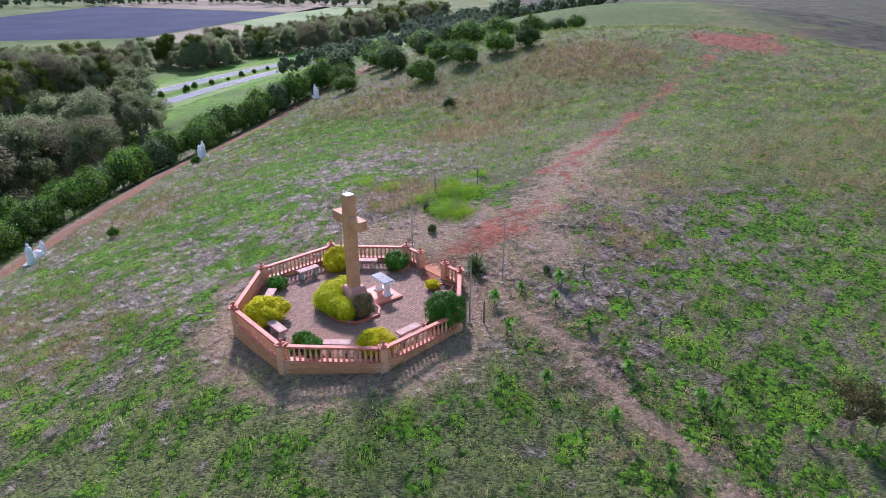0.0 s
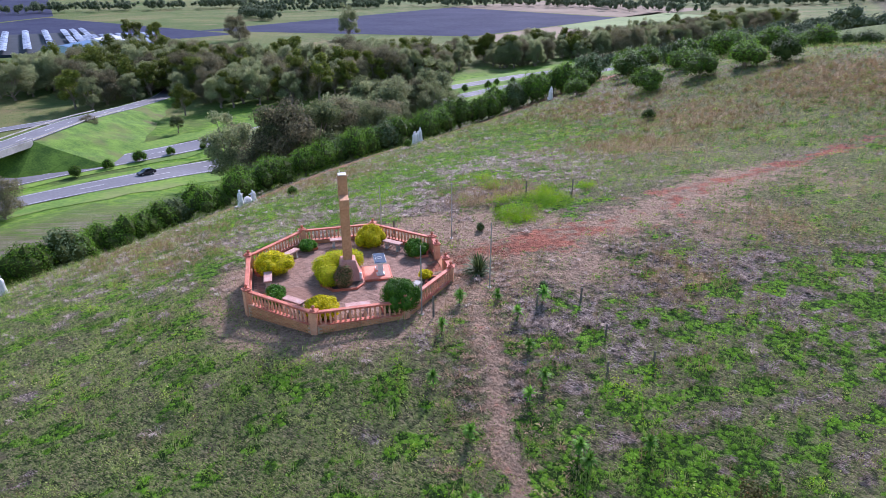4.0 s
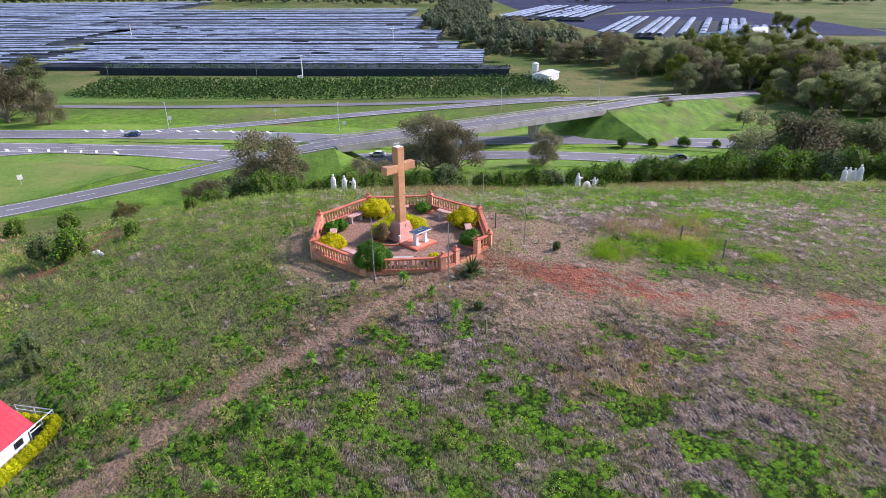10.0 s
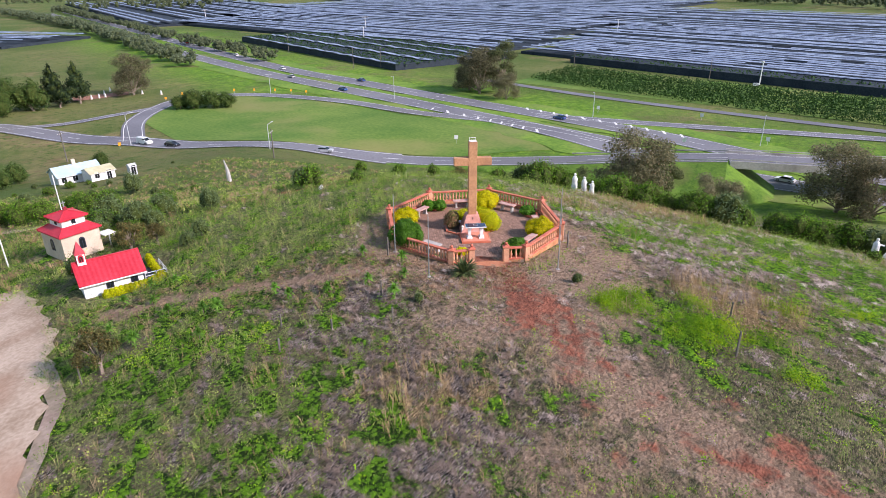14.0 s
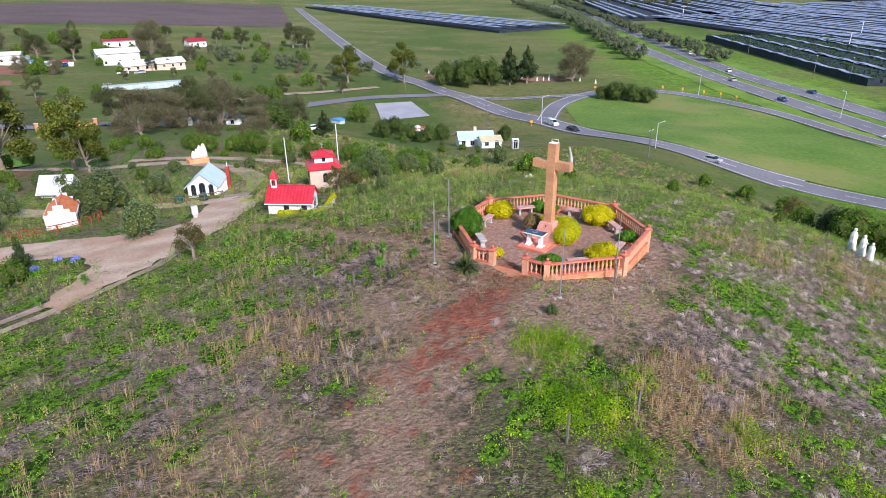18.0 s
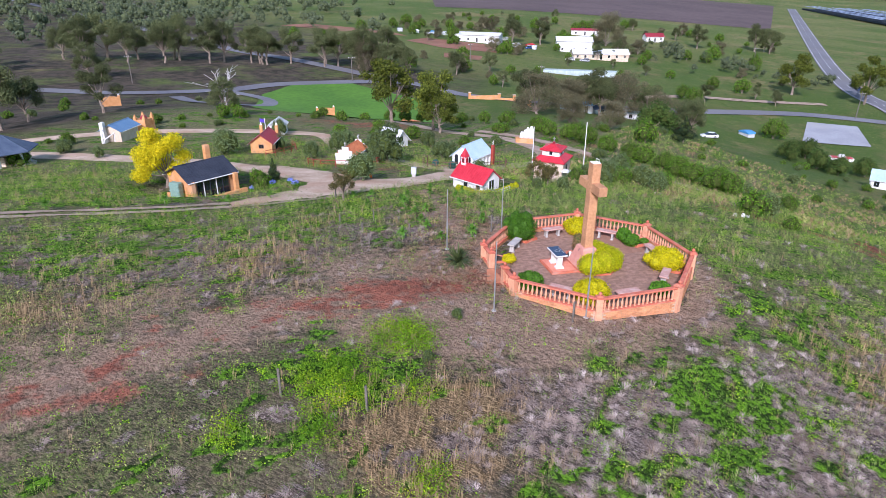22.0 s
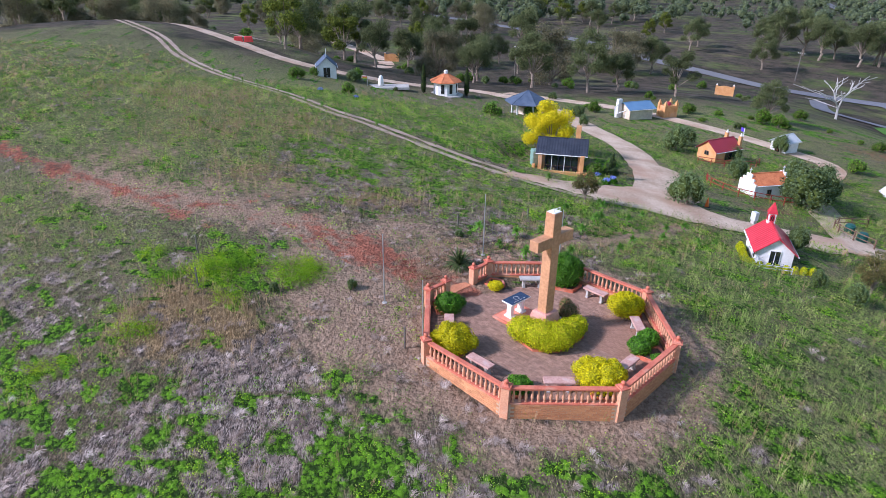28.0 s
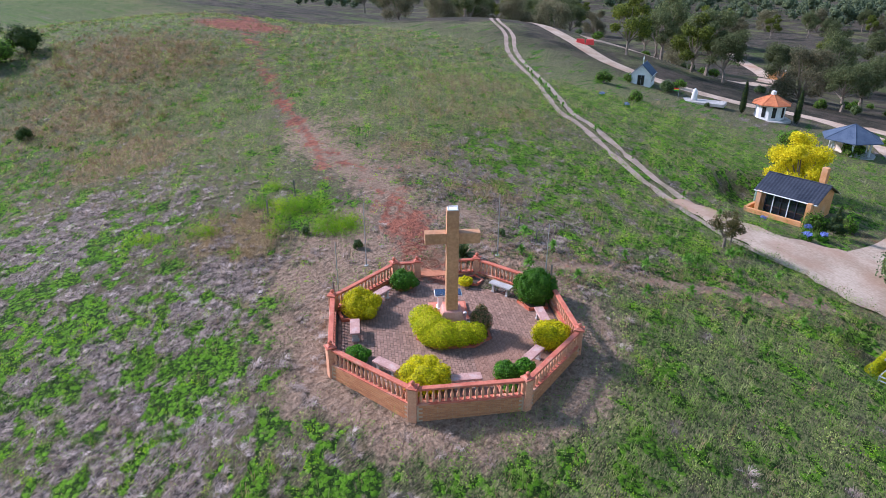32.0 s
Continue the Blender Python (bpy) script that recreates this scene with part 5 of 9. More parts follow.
def field(name, pts, mat, dz, label, category="field"):
    """A flat plot of land given by its corners, draped on the ground."""
    P = np.array(pts, float)
    n = 10
    if len(P) == 4:
        g_ = [[P[0] * (1 - i / n) * (1 - j / n) + P[1] * (i / n) * (1 - j / n) + P[2] * (i / n) * (j / n) + P[3] * (1 - i / n) * (j / n) for i in range(n + 1)] for j in range(n + 1)]
        V = [(p[0], p[1], gz(p[0], p[1]) + dz) for row in g_ for p in row]
        F = [(j * (n + 1) + i, j * (n + 1) + i + 1, (j + 1) * (n + 1) + i + 1, (j + 1) * (n + 1) + i) for j in range(n) for i in range(n)]
        return tagged(pydata(name, V, F, mat), label, category, kind="structure")
    P = np.vstack([a_ + (b_ - a_) * f_ for a_, b_ in zip(P, np.roll(P, -1, 0)) for f_ in np.arange(0, 1, 1 / max(1, int(np.hypot(*(b_ - a_)) / 6)))[:, None]])
    c = P.mean(0)
    V, F, m = [(c[0], c[1], gz(*c) + dz)], [], 18
    for k in range(1, m + 1):
        for p in P:
            q = c + (p - c) * k / m
            V.append((q[0], q[1], gz(*q) + dz))
    L = len(P)
    for i in range(L):
        F.append((0, 1 + i, 1 + (i + 1) % L))
    for k in range(m - 1):
        for i in range(L):
            F.append((1 + k * L + i, 1 + (k + 1) * L + i, 1 + (k + 1) * L + (i + 1) % L, 1 + k * L + (i + 1) % L))
    return tagged(pydata(name, V, F, mat), label, category, kind="structure")


PLOUGH = material("ploughed_soil", (0.078, 0.054, 0.052), (0.120, 0.084, 0.080), 0.02, 0.95, 0.4, 0.8, fine=10)
BLUEFIELD = material("dusky_crop", (0.030, 0.036, 0.072), (0.052, 0.058, 0.100), 0.02, 0.95, 0.4, 0.8, fine=10, spec=0.05)
STUBBLE = material("pale_stubble", (0.22, 0.175, 0.125), (0.31, 0.25, 0.18), 0.02, 0.95, 0.3, 0.8, fine=10, spec=0.05)
CROP = material("green_crop", (0.13, 0.19, 0.06), (0.20, 0.27, 0.09), 0.02, 0.95, 0.4, 0.8, fine=10)
field("field_meadow", [(-82, -130), (-91, -163), (-112, -187), (-132, -190), (-148, -172), (-153, -135), (-150, -95), (-155, -60), (-140, -35), (-120, -52), (-98, -88)], MEADOW, 0.10, "grassy meadow inside the slip road")
field("field_ploughed", [(-480, 430), (-230, 490), (-185, 770), (-470, 900)], BLUEFIELD, 0.1, "wide dusky violet ploughed field")
field("field_stubble", [(-225, 488), (-168, 425), (-130, 540), (-205, 620)], STUBBLE, 0.14, "pale stubble field")
field("field_crop", [(-205, 622), (-128, 545), (-40, 800), (-170, 900)], CROP, 0.14, "green crop field")
field("field_stubble_far", [(-480, 905), (-180, 780), (-120, 1000), (-420, 1200)], STUBBLE, 0.14, "pale far field")
field("field_dusky", [(-640, 200), (-470, 210), (-420, 420), (-800, 480)], BLUEFIELD, 0.12, "wide dusky blue crop field")
field("field_dusky_far", [(-1500, 250), (-660, 200), (-820, 500), (-1500, 900)], BLUEFIELD, 0.1, "far dusky blue crop field")
field("field_brown", [(-5, -520), (250, -450), (420, -760), (0, -900)], PLOUGH, 0.2, "wide brown ploughed field")
field("lawn_oval", [(108, -116), (72, -104), (50, -62), (46, -44), (60, -38), (90, -52), (112, -80), (118, -100)], LAWN, 0.15, "smooth bright green lawn", "lawn")

NET = material("white_net", (0.12, 0.165, 0.24), (0.37, 0.45, 0.565), 0.12, 0.8, 0.0, fine=9, stain=(0.08, 0.11, 0.17), stain_scale=2)
NETDARK_SHADE = material("dark_net_and_shade", (0.012, 0.02, 0.03), (0.03, 0.042, 0.055), 0.2, 0.85)
ORCHARD = leaf_material("orchard_leaf", (0.014, 0.042, 0.010), (0.048, 0.105, 0.022), 0.7, 0.15)


def net_block(o, along, back, length, depth, pitch, rg, gaps=(), h=4.6, full=1.3):
    """Rows of white net roofs over fruit trees, with a dark box as the shade below; o is the front corner."""
    ax, ay = along
    bx, by = back
    V, F = [], []
    n, segs = int(depth / pitch), 22
    for r_ in range(n):
        if r_ in gaps or (depth > 100 and r_ % 4 == 3):
            continue
        z0 = h + rg.uniform(-0.2, 0.3)
        for s in range(segs):
            if rg.random() < 0.03:
                continue
            l0, l1 = length * s / segs, length * (s + 1) / segs
            k = len(V)
            for l in (l0, l1):
                for q, z in ((0.10, z0 - 0.30), (0.24, z0), (0.36, z0), (0.50, z0 - 0.6)):
                    x_, y_ = o[0] + ax * l + bx * (r_ + q * full) * pitch, o[1] + ay * l + by * (r_ + q * full) * pitch
                    V.append((x_, y_, plain_z(x_, y_) + z + rg.uniform(-0.15, 0.15)))
            F += [(k + j, k + j + 1, k + j + 5, k + j + 4) for j in range(3)]
    ob = tagged(pydata("orchard_net", V, F, NET), "rows of pale net canopies over an orchard", "orchard", kind="stuff")
    # A plain dark box puts the shade under the nets into colour.
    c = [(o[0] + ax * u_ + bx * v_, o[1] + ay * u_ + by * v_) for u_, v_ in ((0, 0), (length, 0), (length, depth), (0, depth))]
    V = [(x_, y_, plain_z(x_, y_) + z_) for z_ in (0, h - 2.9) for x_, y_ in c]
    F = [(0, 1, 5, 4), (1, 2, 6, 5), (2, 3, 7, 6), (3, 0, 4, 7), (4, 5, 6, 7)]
    tagged(pydata("orchard_shade", V, F, NETDARK_SHADE), "dark box drawing the shade and tree rows under the net canopies", "orchard", kind="stuff")
    return ob


rg = np.random.default_rng(3)


def dirn(a_, b_):
    d = math.hypot(b_[0] - a_[0], b_[1] - a_[1])
    return ((b_[0] - a_[0]) / d, (b_[1] - a_[1]) / d)


al = dirn((-296, 78), (-328, -95))
bk = (al[1], -al[0])
net_block((-296, 80), al, bk, 240, 60, 7.5, rg)
net_block((-362, 75), al, bk, 245, 52, 7.5, rg, (3,))
net_block((-420, 68), al, bk, 250, 80, 8, rg, (4,))
net_block((-508, 60), al, bk, 320, 140, 9, rg, (5, 10))
net_block((-660, 60), al, bk, 360, 130, 10, rg, (4, 9))
al2 = dirn((-268, -165), (-300, -520))
bk2 = (al2[1], -al2[0])
net_block((-330, -170), al2, bk2, 400, 90, 7.5, rg, (3, 8))
net_block((-425, -190), al2, bk2, 460, 150, 8, rg, (5, 11))
net_block((-590, -230), al2, bk2, 520, 200, 9, rg, (6, 13))
net_block((-800, -240), al2, bk2, 700, 260, 11, rg, (6, 14))
net_block((-450, 190), dirn((0, 0), (-0.9, 0.5)), dirn((0, 0), (0.5, 0.9)), 170, 110, 7, rg, (9,), full=1.7)
net_block((-395, 262), dirn((0, 0), (-0.9, 0.5)), dirn((0, 0), (0.5, 0.9)), 110, 60, 6, rg, full=1.7)
net_block((-640, 150), dirn((0, 0), (-0.9, 0.5)), dirn((0, 0), (0.5, 0.9)), 200, 90, 8, rg, (4,), full=1.7)
net_block((-170, -470), dirn((0, 0), (0.35, -1)), dirn((0, 0), (-1, -0.35)), 420, 80, 8, rg, (3, 7))
net_block((-330, -560), dirn((0, 0), (-0.35, -1)), dirn((0, 0), (-1, 0.35)), 600, 260, 11, rg, (4, 9, 15))

# dark rows under black net, and the open orchard in front
al3 = dirn((-236, -172), (-293, -366))
for o_, L_, D_ in (((-279, 90), 205, 14), ((-236, -172), 205, 84)):
    aa, bb = (al, bk) if o_[1] > 0 else (al3, (al3[1], -al3[0]))
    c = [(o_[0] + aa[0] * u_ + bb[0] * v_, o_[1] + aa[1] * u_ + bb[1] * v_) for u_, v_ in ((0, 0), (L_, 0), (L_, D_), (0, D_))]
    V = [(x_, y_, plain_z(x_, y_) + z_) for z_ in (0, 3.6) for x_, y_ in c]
    tagged(pydata("orchard_black_net", V, [(0, 1, 5, 4), (1, 2, 6, 5), (2, 3, 7, 6), (3, 0, 4, 7), (4, 5, 6, 7)], NETDARK_SHADE), "dark netted orchard rows", "orchard", kind="stuff")
    if D_ > 50:
        for v_ in (0.5, 22, 23.5, 44, 62, 80):
            strip_ = [(o_[0] + aa[0] * l + bb[0] * v_, o_[1] + aa[1] * l + bb[1] * v_) for l in np.arange(0, L_ + 1, 8)]
            Cs = np.array([(x_, y_, plain_z(x_, y_) + 4.3 + 0.3 * math.sin(x_ * 1.7)) for x_, y_ in strip_])
            tagged(ribbon("orchard_net_strip", Cs, [-1.3, -0.4, 0.5, 1.3], NET, 0.0), "pale strip of bunched net over dark rows", "orchard", kind="stuff")
    tuft = []
    for r_ in range(int(D_ / 4)):
        for l in np.arange(0, L_, 2.2):
            x_, y_ = o_[0] + aa[0] * l + bb[0] * (r_ * 4 + 2), o_[1] + aa[1] * l + bb[1] * (r_ * 4 + 2)
            tuft.append((x_, y_, plain_z(x_, y_) + 3.6, 1.3, 1.3, 0.7))
    me_ = quads_mesh("orchard_tree_tops", leaves(rg, tuft, len(tuft) * 5, 1.2), ORCHARD)
    tagged(mesh_part("orchard_tree_tops", me_, ORCHARD), "tree tops pushing through dark net", "orchard", kind="stuff")
trees_ = []
for r_ in range(12):
    for l in np.arange(0, 205, 2.4):
        x_, y_ = -231 - r_ * 3.9 - 0.10 * l * (l > 60) * (l - 60) / 140 + rg.normal() * 0.3, 104 - l + rg.normal() * 0.3
        trees_.append((x_, y_, plain_z(x_, y_) + 1.3 + 0.3 * rg.random(), 1.35, 1.25, 1.4))
me_ = quads_mesh("orchard_trees", leaves(rg, trees_, len(trees_) * 34, 0.75), ORCHARD)
tagged(mesh_part("orchard_trees", me_, ORCHARD), "open orchard of small dark green trees in rows", "orchard", kind="stuff")
field("field_orchard_floor", [(-228, 107), (-279, 107), (-300, -104), (-238, -104)], MEADOW, 0.1, "grass under the orchard rows")

# ---------------------------------------------------------------- trees and bushes
BARK = material("gum_bark", (0.16, 0.12, 0.09), (0.34, 0.28, 0.22), 1.5, 0.95, 0.5, 12, coords="Object")
GUM = leaf_material("gum_leaf", (0.060, 0.082, 0.036), (0.185, 0.210, 0.084), 0.6, 0.42, (0.12, 0.10, 0.045))
GUMLIGHT = leaf_material("light_gum_leaf", (0.045, 0.070, 0.012), (0.21, 0.24, 0.035), 0.6, 0.32)
GUMBROWN = leaf_material("brown_gum_leaf", (0.095, 0.095, 0.055), (0.265, 0.245, 0.135), 0.65, 0.48, (0.24, 0.17, 0.09))
HEDGE = leaf_material("hedge_leaf", (0.036, 0.105, 0.010), (0.185, 0.345, 0.026), 0.55, 0.40)
STRINGY = leaf_material("stringybark_leaf", (0.140, 0.182, 0.090), (0.410, 0.440, 0.210), 0.6, 0.55, (0.32, 0.28, 0.14))
OLIVE = leaf_material("olive_leaf", (0.052, 0.085, 0.034), (0.165, 0.225, 0.095), 0.6, 0.2)
DARKLEAF = leaf_material("dark_bush_leaf", (0.022, 0.050, 0.012), (0.090, 0.145, 0.030), 0.65, 0.25)
PINE = leaf_material("pine_leaf", (0.012, 0.026, 0.012), (0.035, 0.06, 0.022), 0.7, 0.1)
GOLD = leaf_material("golden_tree_leaf", (0.36, 0.33, 0.008), (0.80, 0.68, 0.014), 0.6, 0.38)
RUST = leaf_material("rust_leaf", (0.055, 0.062, 0.020), (0.170, 0.150, 0.050), 0.6, 0.25, (0.24, 0.12, 0.04))


def limb(bm, a_, b_, r0, r1, seg=6):
    a_, b_ = Vector(a_), Vector(b_)
    q = (b_ - a_).to_track_quat("Z", "Y")
    ra = [bm.verts.new(a_ + q @ Vector((r0 * math.cos(6.2832 * k / seg), r0 * math.sin(6.2832 * k / seg), 0))) for k in range(seg)]
    rb = [bm.verts.new(b_ + q @ Vector((r1 * math.cos(6.2832 * k / seg), r1 * math.sin(6.2832 * k / seg), 0))) for k in range(seg)]
    for k in range(seg):
        bm.faces.new((ra[k], ra[(k + 1) % seg], rb[(k + 1) % seg], rb[k]))


def tree_proto(seed, kind):
    """One tree, 1 m = 1 m, standing at the origin: trunk with limbs, and a crown of leaves."""
    rg = np.random.default_rng(seed)
    mat, h, spread, n, size, low, label, cat, bark = KINDS[kind]
    th = anchor(kind, 0, 0, -500, label=label, category=cat)
    bm = bmesh.new()
    blobs = []
    tall = h * low
    top = Vector((rg.normal() * 0.04 * h, rg.normal() * 0.04 * h, tall))
    r0 = 0.022 * h + 0.04
    limb(bm, (0, 0, -0.4), top * 0.5 + Vector((rg.normal() * 0.02 * h, 0, 0)), r0 * 1.3, r0)
    limb(bm, top * 0.5, top, r0, r0 * 0.75)
    if kind in ("hedge_bush", "dark_bush", "olive_bush", "low_bush"):
        k_ = 7
    elif kind == "dark_conifer":
        k_ = 9
    else:
        k_ = (13 if kind in ("brown_gum_tree", "stringybark_tree") else 8) + int(rg.integers(0, 5))
    for k in range(k_):
        a_ = 6.2832 * (k * 0.382 + rg.uniform(-0.06, 0.06))
        f = (k + 0.5) / k_
        if kind == "dark_conifer":
            z = h * (0.2 + 0.75 * f)
            e = Vector((math.cos(a_) * spread * 0.35 * (1.05 - f), math.sin(a_) * spread * 0.35 * (1.05 - f), z))
            br = spread * 0.42 * (1.15 - f)
            blobs.append((e.x, e.y, e.z, br, br, h * 0.14))
        elif kind in ("hedge_bush", "dark_bush", "olive_bush", "low_bush"):
            rr = spread * 0.55 * math.sqrt(f)
            e = Vector((math.cos(a_) * rr, math.sin(a_) * rr, h * (0.62 - 0.30 * f + rg.uniform(-0.05, 0.05))))
            br = spread * rg.uniform(0.36, 0.5)
            blobs.append((e.x, e.y, e.z, br, br, h * rg.uniform(0.30, 0.38)))
        else:
            rr = spread * (0.25 + 0.55 * math.sqrt(f)) * rg.uniform(0.7, 1.1)
            z = h * (low + (0.98 - low) * (1 - f ** 1.3) * rg.uniform(0.55, 0.95)) + h * 0.05
            e = Vector((math.cos(a_) * rr, math.sin(a_) * rr, z))
            br = spread * rg.uniform(0.26, 0.44)
            blobs.append((e.x, e.y, e.z, br, br * rg.uniform(0.8, 1.15), br * rg.uniform(0.65, 0.95)))
            if rg.random() < 0.6:
                d_ = br * 0.9
                blobs.append((e.x + rg.normal() * d_ * 0.6, e.y + rg.normal() * d_ * 0.6, e.z + br * rg.uniform(-0.2, 0.6), br * 0.55, br * 0.55, br * 0.42))
        limb(bm, top * rg.uniform(0.6, 1.0), e, r0 * 0.5, r0 * 0.12, 5)
    part("trunk", bm, bark or BARK, th)
    me = quads_mesh("crown", leaves(rg, blobs, n, size, flat=0.25, shell=0.75), mat)
    mesh_part("crown", me, mat, th)
    # Dense kinds are filled with dark balls standing for the crown's inner shade.
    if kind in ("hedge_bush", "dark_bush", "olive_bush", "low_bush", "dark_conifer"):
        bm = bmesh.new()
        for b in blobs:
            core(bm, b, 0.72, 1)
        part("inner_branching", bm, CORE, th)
    return th


KINDS = {
    # material, height, spread, leaves, leaf size, bare share of the trunk, label, category
    "gum_tree": (GUM, 12.0, 4.9, 9500, 0.33, 0.34, "tall dark olive-green gum tree with an open crown", "tree", None),
    "light_gum_tree": (GUMLIGHT, 11.0, 4.4, 6000, 0.42, 0.26, "yellow-green gum tree with a clumpy crown", "tree", None),
    "brown_gum_tree": (GUMBROWN, 12.0, 6.0, 12500, 0.33, 0.07, "wide brownish-grey gum tree with a dense low crown", "tree", None),
    "stringybark_tree": (STRINGY, 13.0, 5.0, 10500, 0.34, 0.16, "tall grey-green stringybark tree in a dense wood", "tree", None),
    "dark_conifer": (PINE, 10.0, 5.4, 4200, 0.42, 0.2, "dense dark green conifer", "tree", None),
    "dark_bush": (DARKLEAF, 7.0, 3.6, 4600, 0.34, 0.1, "dense dark green bushy tree in rough grass", "tree", None),
    "hedge_bush": (HEDGE, 4.0, 2.3, 5200, 0.155, 0.12, "dense dark green bush of a long hedge", "bush", None),
    "olive_bush": (OLIVE, 3.0, 1.6, 3600, 0.14, 0.3, "grey-green olive bush on the slope", "bush", None),
    "low_bush": (HEDGE, 1.6, 0.95, 1500, 0.12, 0.3, "small dark green bush in the grass", "bush", None),
    "golden_tree": (GOLD, 5.6, 2.9, 22000, 0.16, 0.2, "bright golden-yellow leafed tree beside a dark-roofed shelter", "tree", None),
    "rust_bush": (RUST, 2.2, 1.0, 4200, 0.085, 0.42, "brownish-green small tree on the slope", "tree", None),
}
protos = {}


def plant(kind, x, y, h, z=None, var=None, wide=1.0):
    """Stand a tree or bush of that kind, h metres high, on the ground at (x, y)."""
    nv = {"golden_tree": 1, "rust_bush": 2, "dark_conifer": 2, "low_bush": 2, "olive_bush": 3}.get(kind, 4)
    v = int(rngp.integers(0, nv)) if var is None else var
    s = h / KINDS[kind][1]
    m = Matrix.Translation((x, y, (gz(x, y) if z is None else z) - 0.05)) @ Matrix.Rotation(rngp.uniform(0, 6.28), 4, "Z") @ Matrix.Diagonal((s * wide * rngp.uniform(0.9, 1.1), s * wide * rngp.uniform(0.9, 1.1), s, 1))
    if (kind, v) not in protos:
        th = tree_proto(hash_kind(kind) + v, kind)
        protos[kind, v] = th
        th["group"] = kind.replace("_", " ") + " planting"
        th.matrix_basis = m
        return th
    th = copy_thing(protos[kind, v], Matrix())
    th.matrix_basis = m
    return th


def hash_kind(k):
    return 100 * sorted(KINDS).index(k)


rngp = np.random.default_rng(21)

# hedge along the western edge of the hill top
for p in smooth_line([(-38, 9), (-39, 25), (-38.5, 45), (-36, 62), (-32, 76), (-26, 92), (-18, 106)], 1.9):
    plant("hedge_bush" if rngp.random() < 0.9 else "olive_bush", p[0] + rngp.normal() * 0.6, p[1] + rngp.normal() * 0.5, rngp.uniform(2.7, 4.1) + 0.028 * max(0, p[1] - 40), wide=1.1)
for x_, y_, h_ in ((-45, 52, 4.5), (-44, 58, 5), (-47, 66, 5), (-46, 74, 4.6), (-43, 30, 3.6), (-44, 20, 3.4), (-42, 84, 4.6), (-37, 97, 4.4), (-46, 40, 4)):
    plant("hedge_bush", x_, y_, h_)
# bushes on the ridge to the north
for x_, y_, h_ in ((0.3, 70, 1.2), (-3, 84, 3.2), (2.0, 88, 3.6), (6.5, 90, 3.4), (10.5, 91, 3.0), (-8, 97, 4), (-3, 101, 4), (3, 106, 4.2), (8, 112, 4), (14, 116, 3.8), (20, 126, 3.6), (-12, 112, 4.4), (-5, 120, 4.6), (3, 128, 4.6), (12, 135, 4.4), (22, 142, 4), (28, 152, 4), (-14, 92, 2.6), (-16, 100, 3.4), (-10, 104, 3.6), (-1, 95, 3.2), (-20, 116, 4), (0, 113, 4), (8, 121, 4), (-12, 124, 4.4), (-4, 133, 4.4), (18, 134, 4)):
    plant("dark_bush" if (x_ + y_) % 3 > 1 else "hedge_bush", x_, y_, h_, wide=1.4)
# bushes south of the hill
for p in smooth_line([(24, -46), (17, -42), (9, -37.5), (2, -33), (-5, -26.5), (-8, -23.5)], 2.2):
    plant("hedge_bush", p[0] + rngp.normal() * 0.6, p[1] + rngp.normal() * 0.6, rngp.uniform(2.5, 3.4), wide=1.15)
for p in smooth_line([(30, -50), (42, -49), (52, -47)], 3.2):
    plant("hedge_bush", p[0], p[1] + rngp.normal() * 0.6, rngp.uniform(2.0, 3.0))
for x_, y_, h_ in ((2.4, -2.0, 2.2), (-1.3, -0.5, 2.4), (5.2, 5.2, 0.9), (1.2, 2.6, 1.6), (-11.2, 4.4, 2.0), (3.4, -0.8, 1.6), (1.2, 0.6, 2.6), (-3.2, 3.0, 2.0), (2.4, 10.2, 1.3), (4.0, 11.2, 1.1), (9.4, 9.2, 1.8), (1.2, -3.5, 3)):
    plant("olive_bush", x_, y_, h_)
for x_, y_, h_ in ((-10.2, 6.6, 2.2), (-21, 10.8, 1.3), (-23.4, 44.6, 1.0), (6.5, -52, 4.4), (-58, -24, 3), (-60, -18, 3.4), (-55, -30, 2.6), (-26.5, 68, 1.1), (-25, 18, 1.0), (-12.5, 9.5, 1.2)):
    plant("low_bush", x_, y_, h_)
plant("rust_bush", 14.2, 20.7, 2.0)
for x_, y_, h_ in ((4.9, 29.2, 0.5), (-0.4, 33.9, 0.6), (-0.8, 37.0, 0.5)):
    plant("olive_bush", x_, y_, h_)
plant("rust_bush", 4.2, 8.2, 1.6)
plant("rust_bush", 5.4, 7.2, 2.0)
plant("rust_bush", -50, -6, 4.0)
plant("rust_bush", 4.6, 6.0, 1.6)
plant("golden_tree", 32.0, 19.7, 4.9, wide=0.95)
# dark bushes beside the slip road, the cottage and the old hedge
for x_, y_, h_, w_ in ((-116, -171, 7.5, 1.5), (-121, -166, 7, 1.5), (-125, -163, 6, 1.5), (-112, -174, 5.5, 1.4), (-34, -120, 5.5, 1.2), (-28, -112, 5, 1.3), (-24, -118, 5.5, 1.2), (-50.5, -113, 5, 1.2), (-73, -222, 13, 1.1), (-79, -215, 12, 1.1), (-67, -214, 12, 1.1), (-60, -218, 11, 1.2), (12, -100, 8, 1.3), (-18, -126, 6, 1.3), (-22, -133, 6, 1.3)):
    plant("dark_bush", x_, y_, h_, wide=w_)
for x_, y_, h_, w_ in ((-14, -22, 2.2, 1.2), (-6.3, -26.8, 3.0, 1.3), (0.4, 0.2, 1.9, 1.4), (2.5, -2.2, 2.2, 1.4), (3.2, 3.6, 1.5, 1.3), (-2.6, -2.8, 2.0, 1.4)):
    plant("hedge_bush", x_, y_, h_, wide=w_)
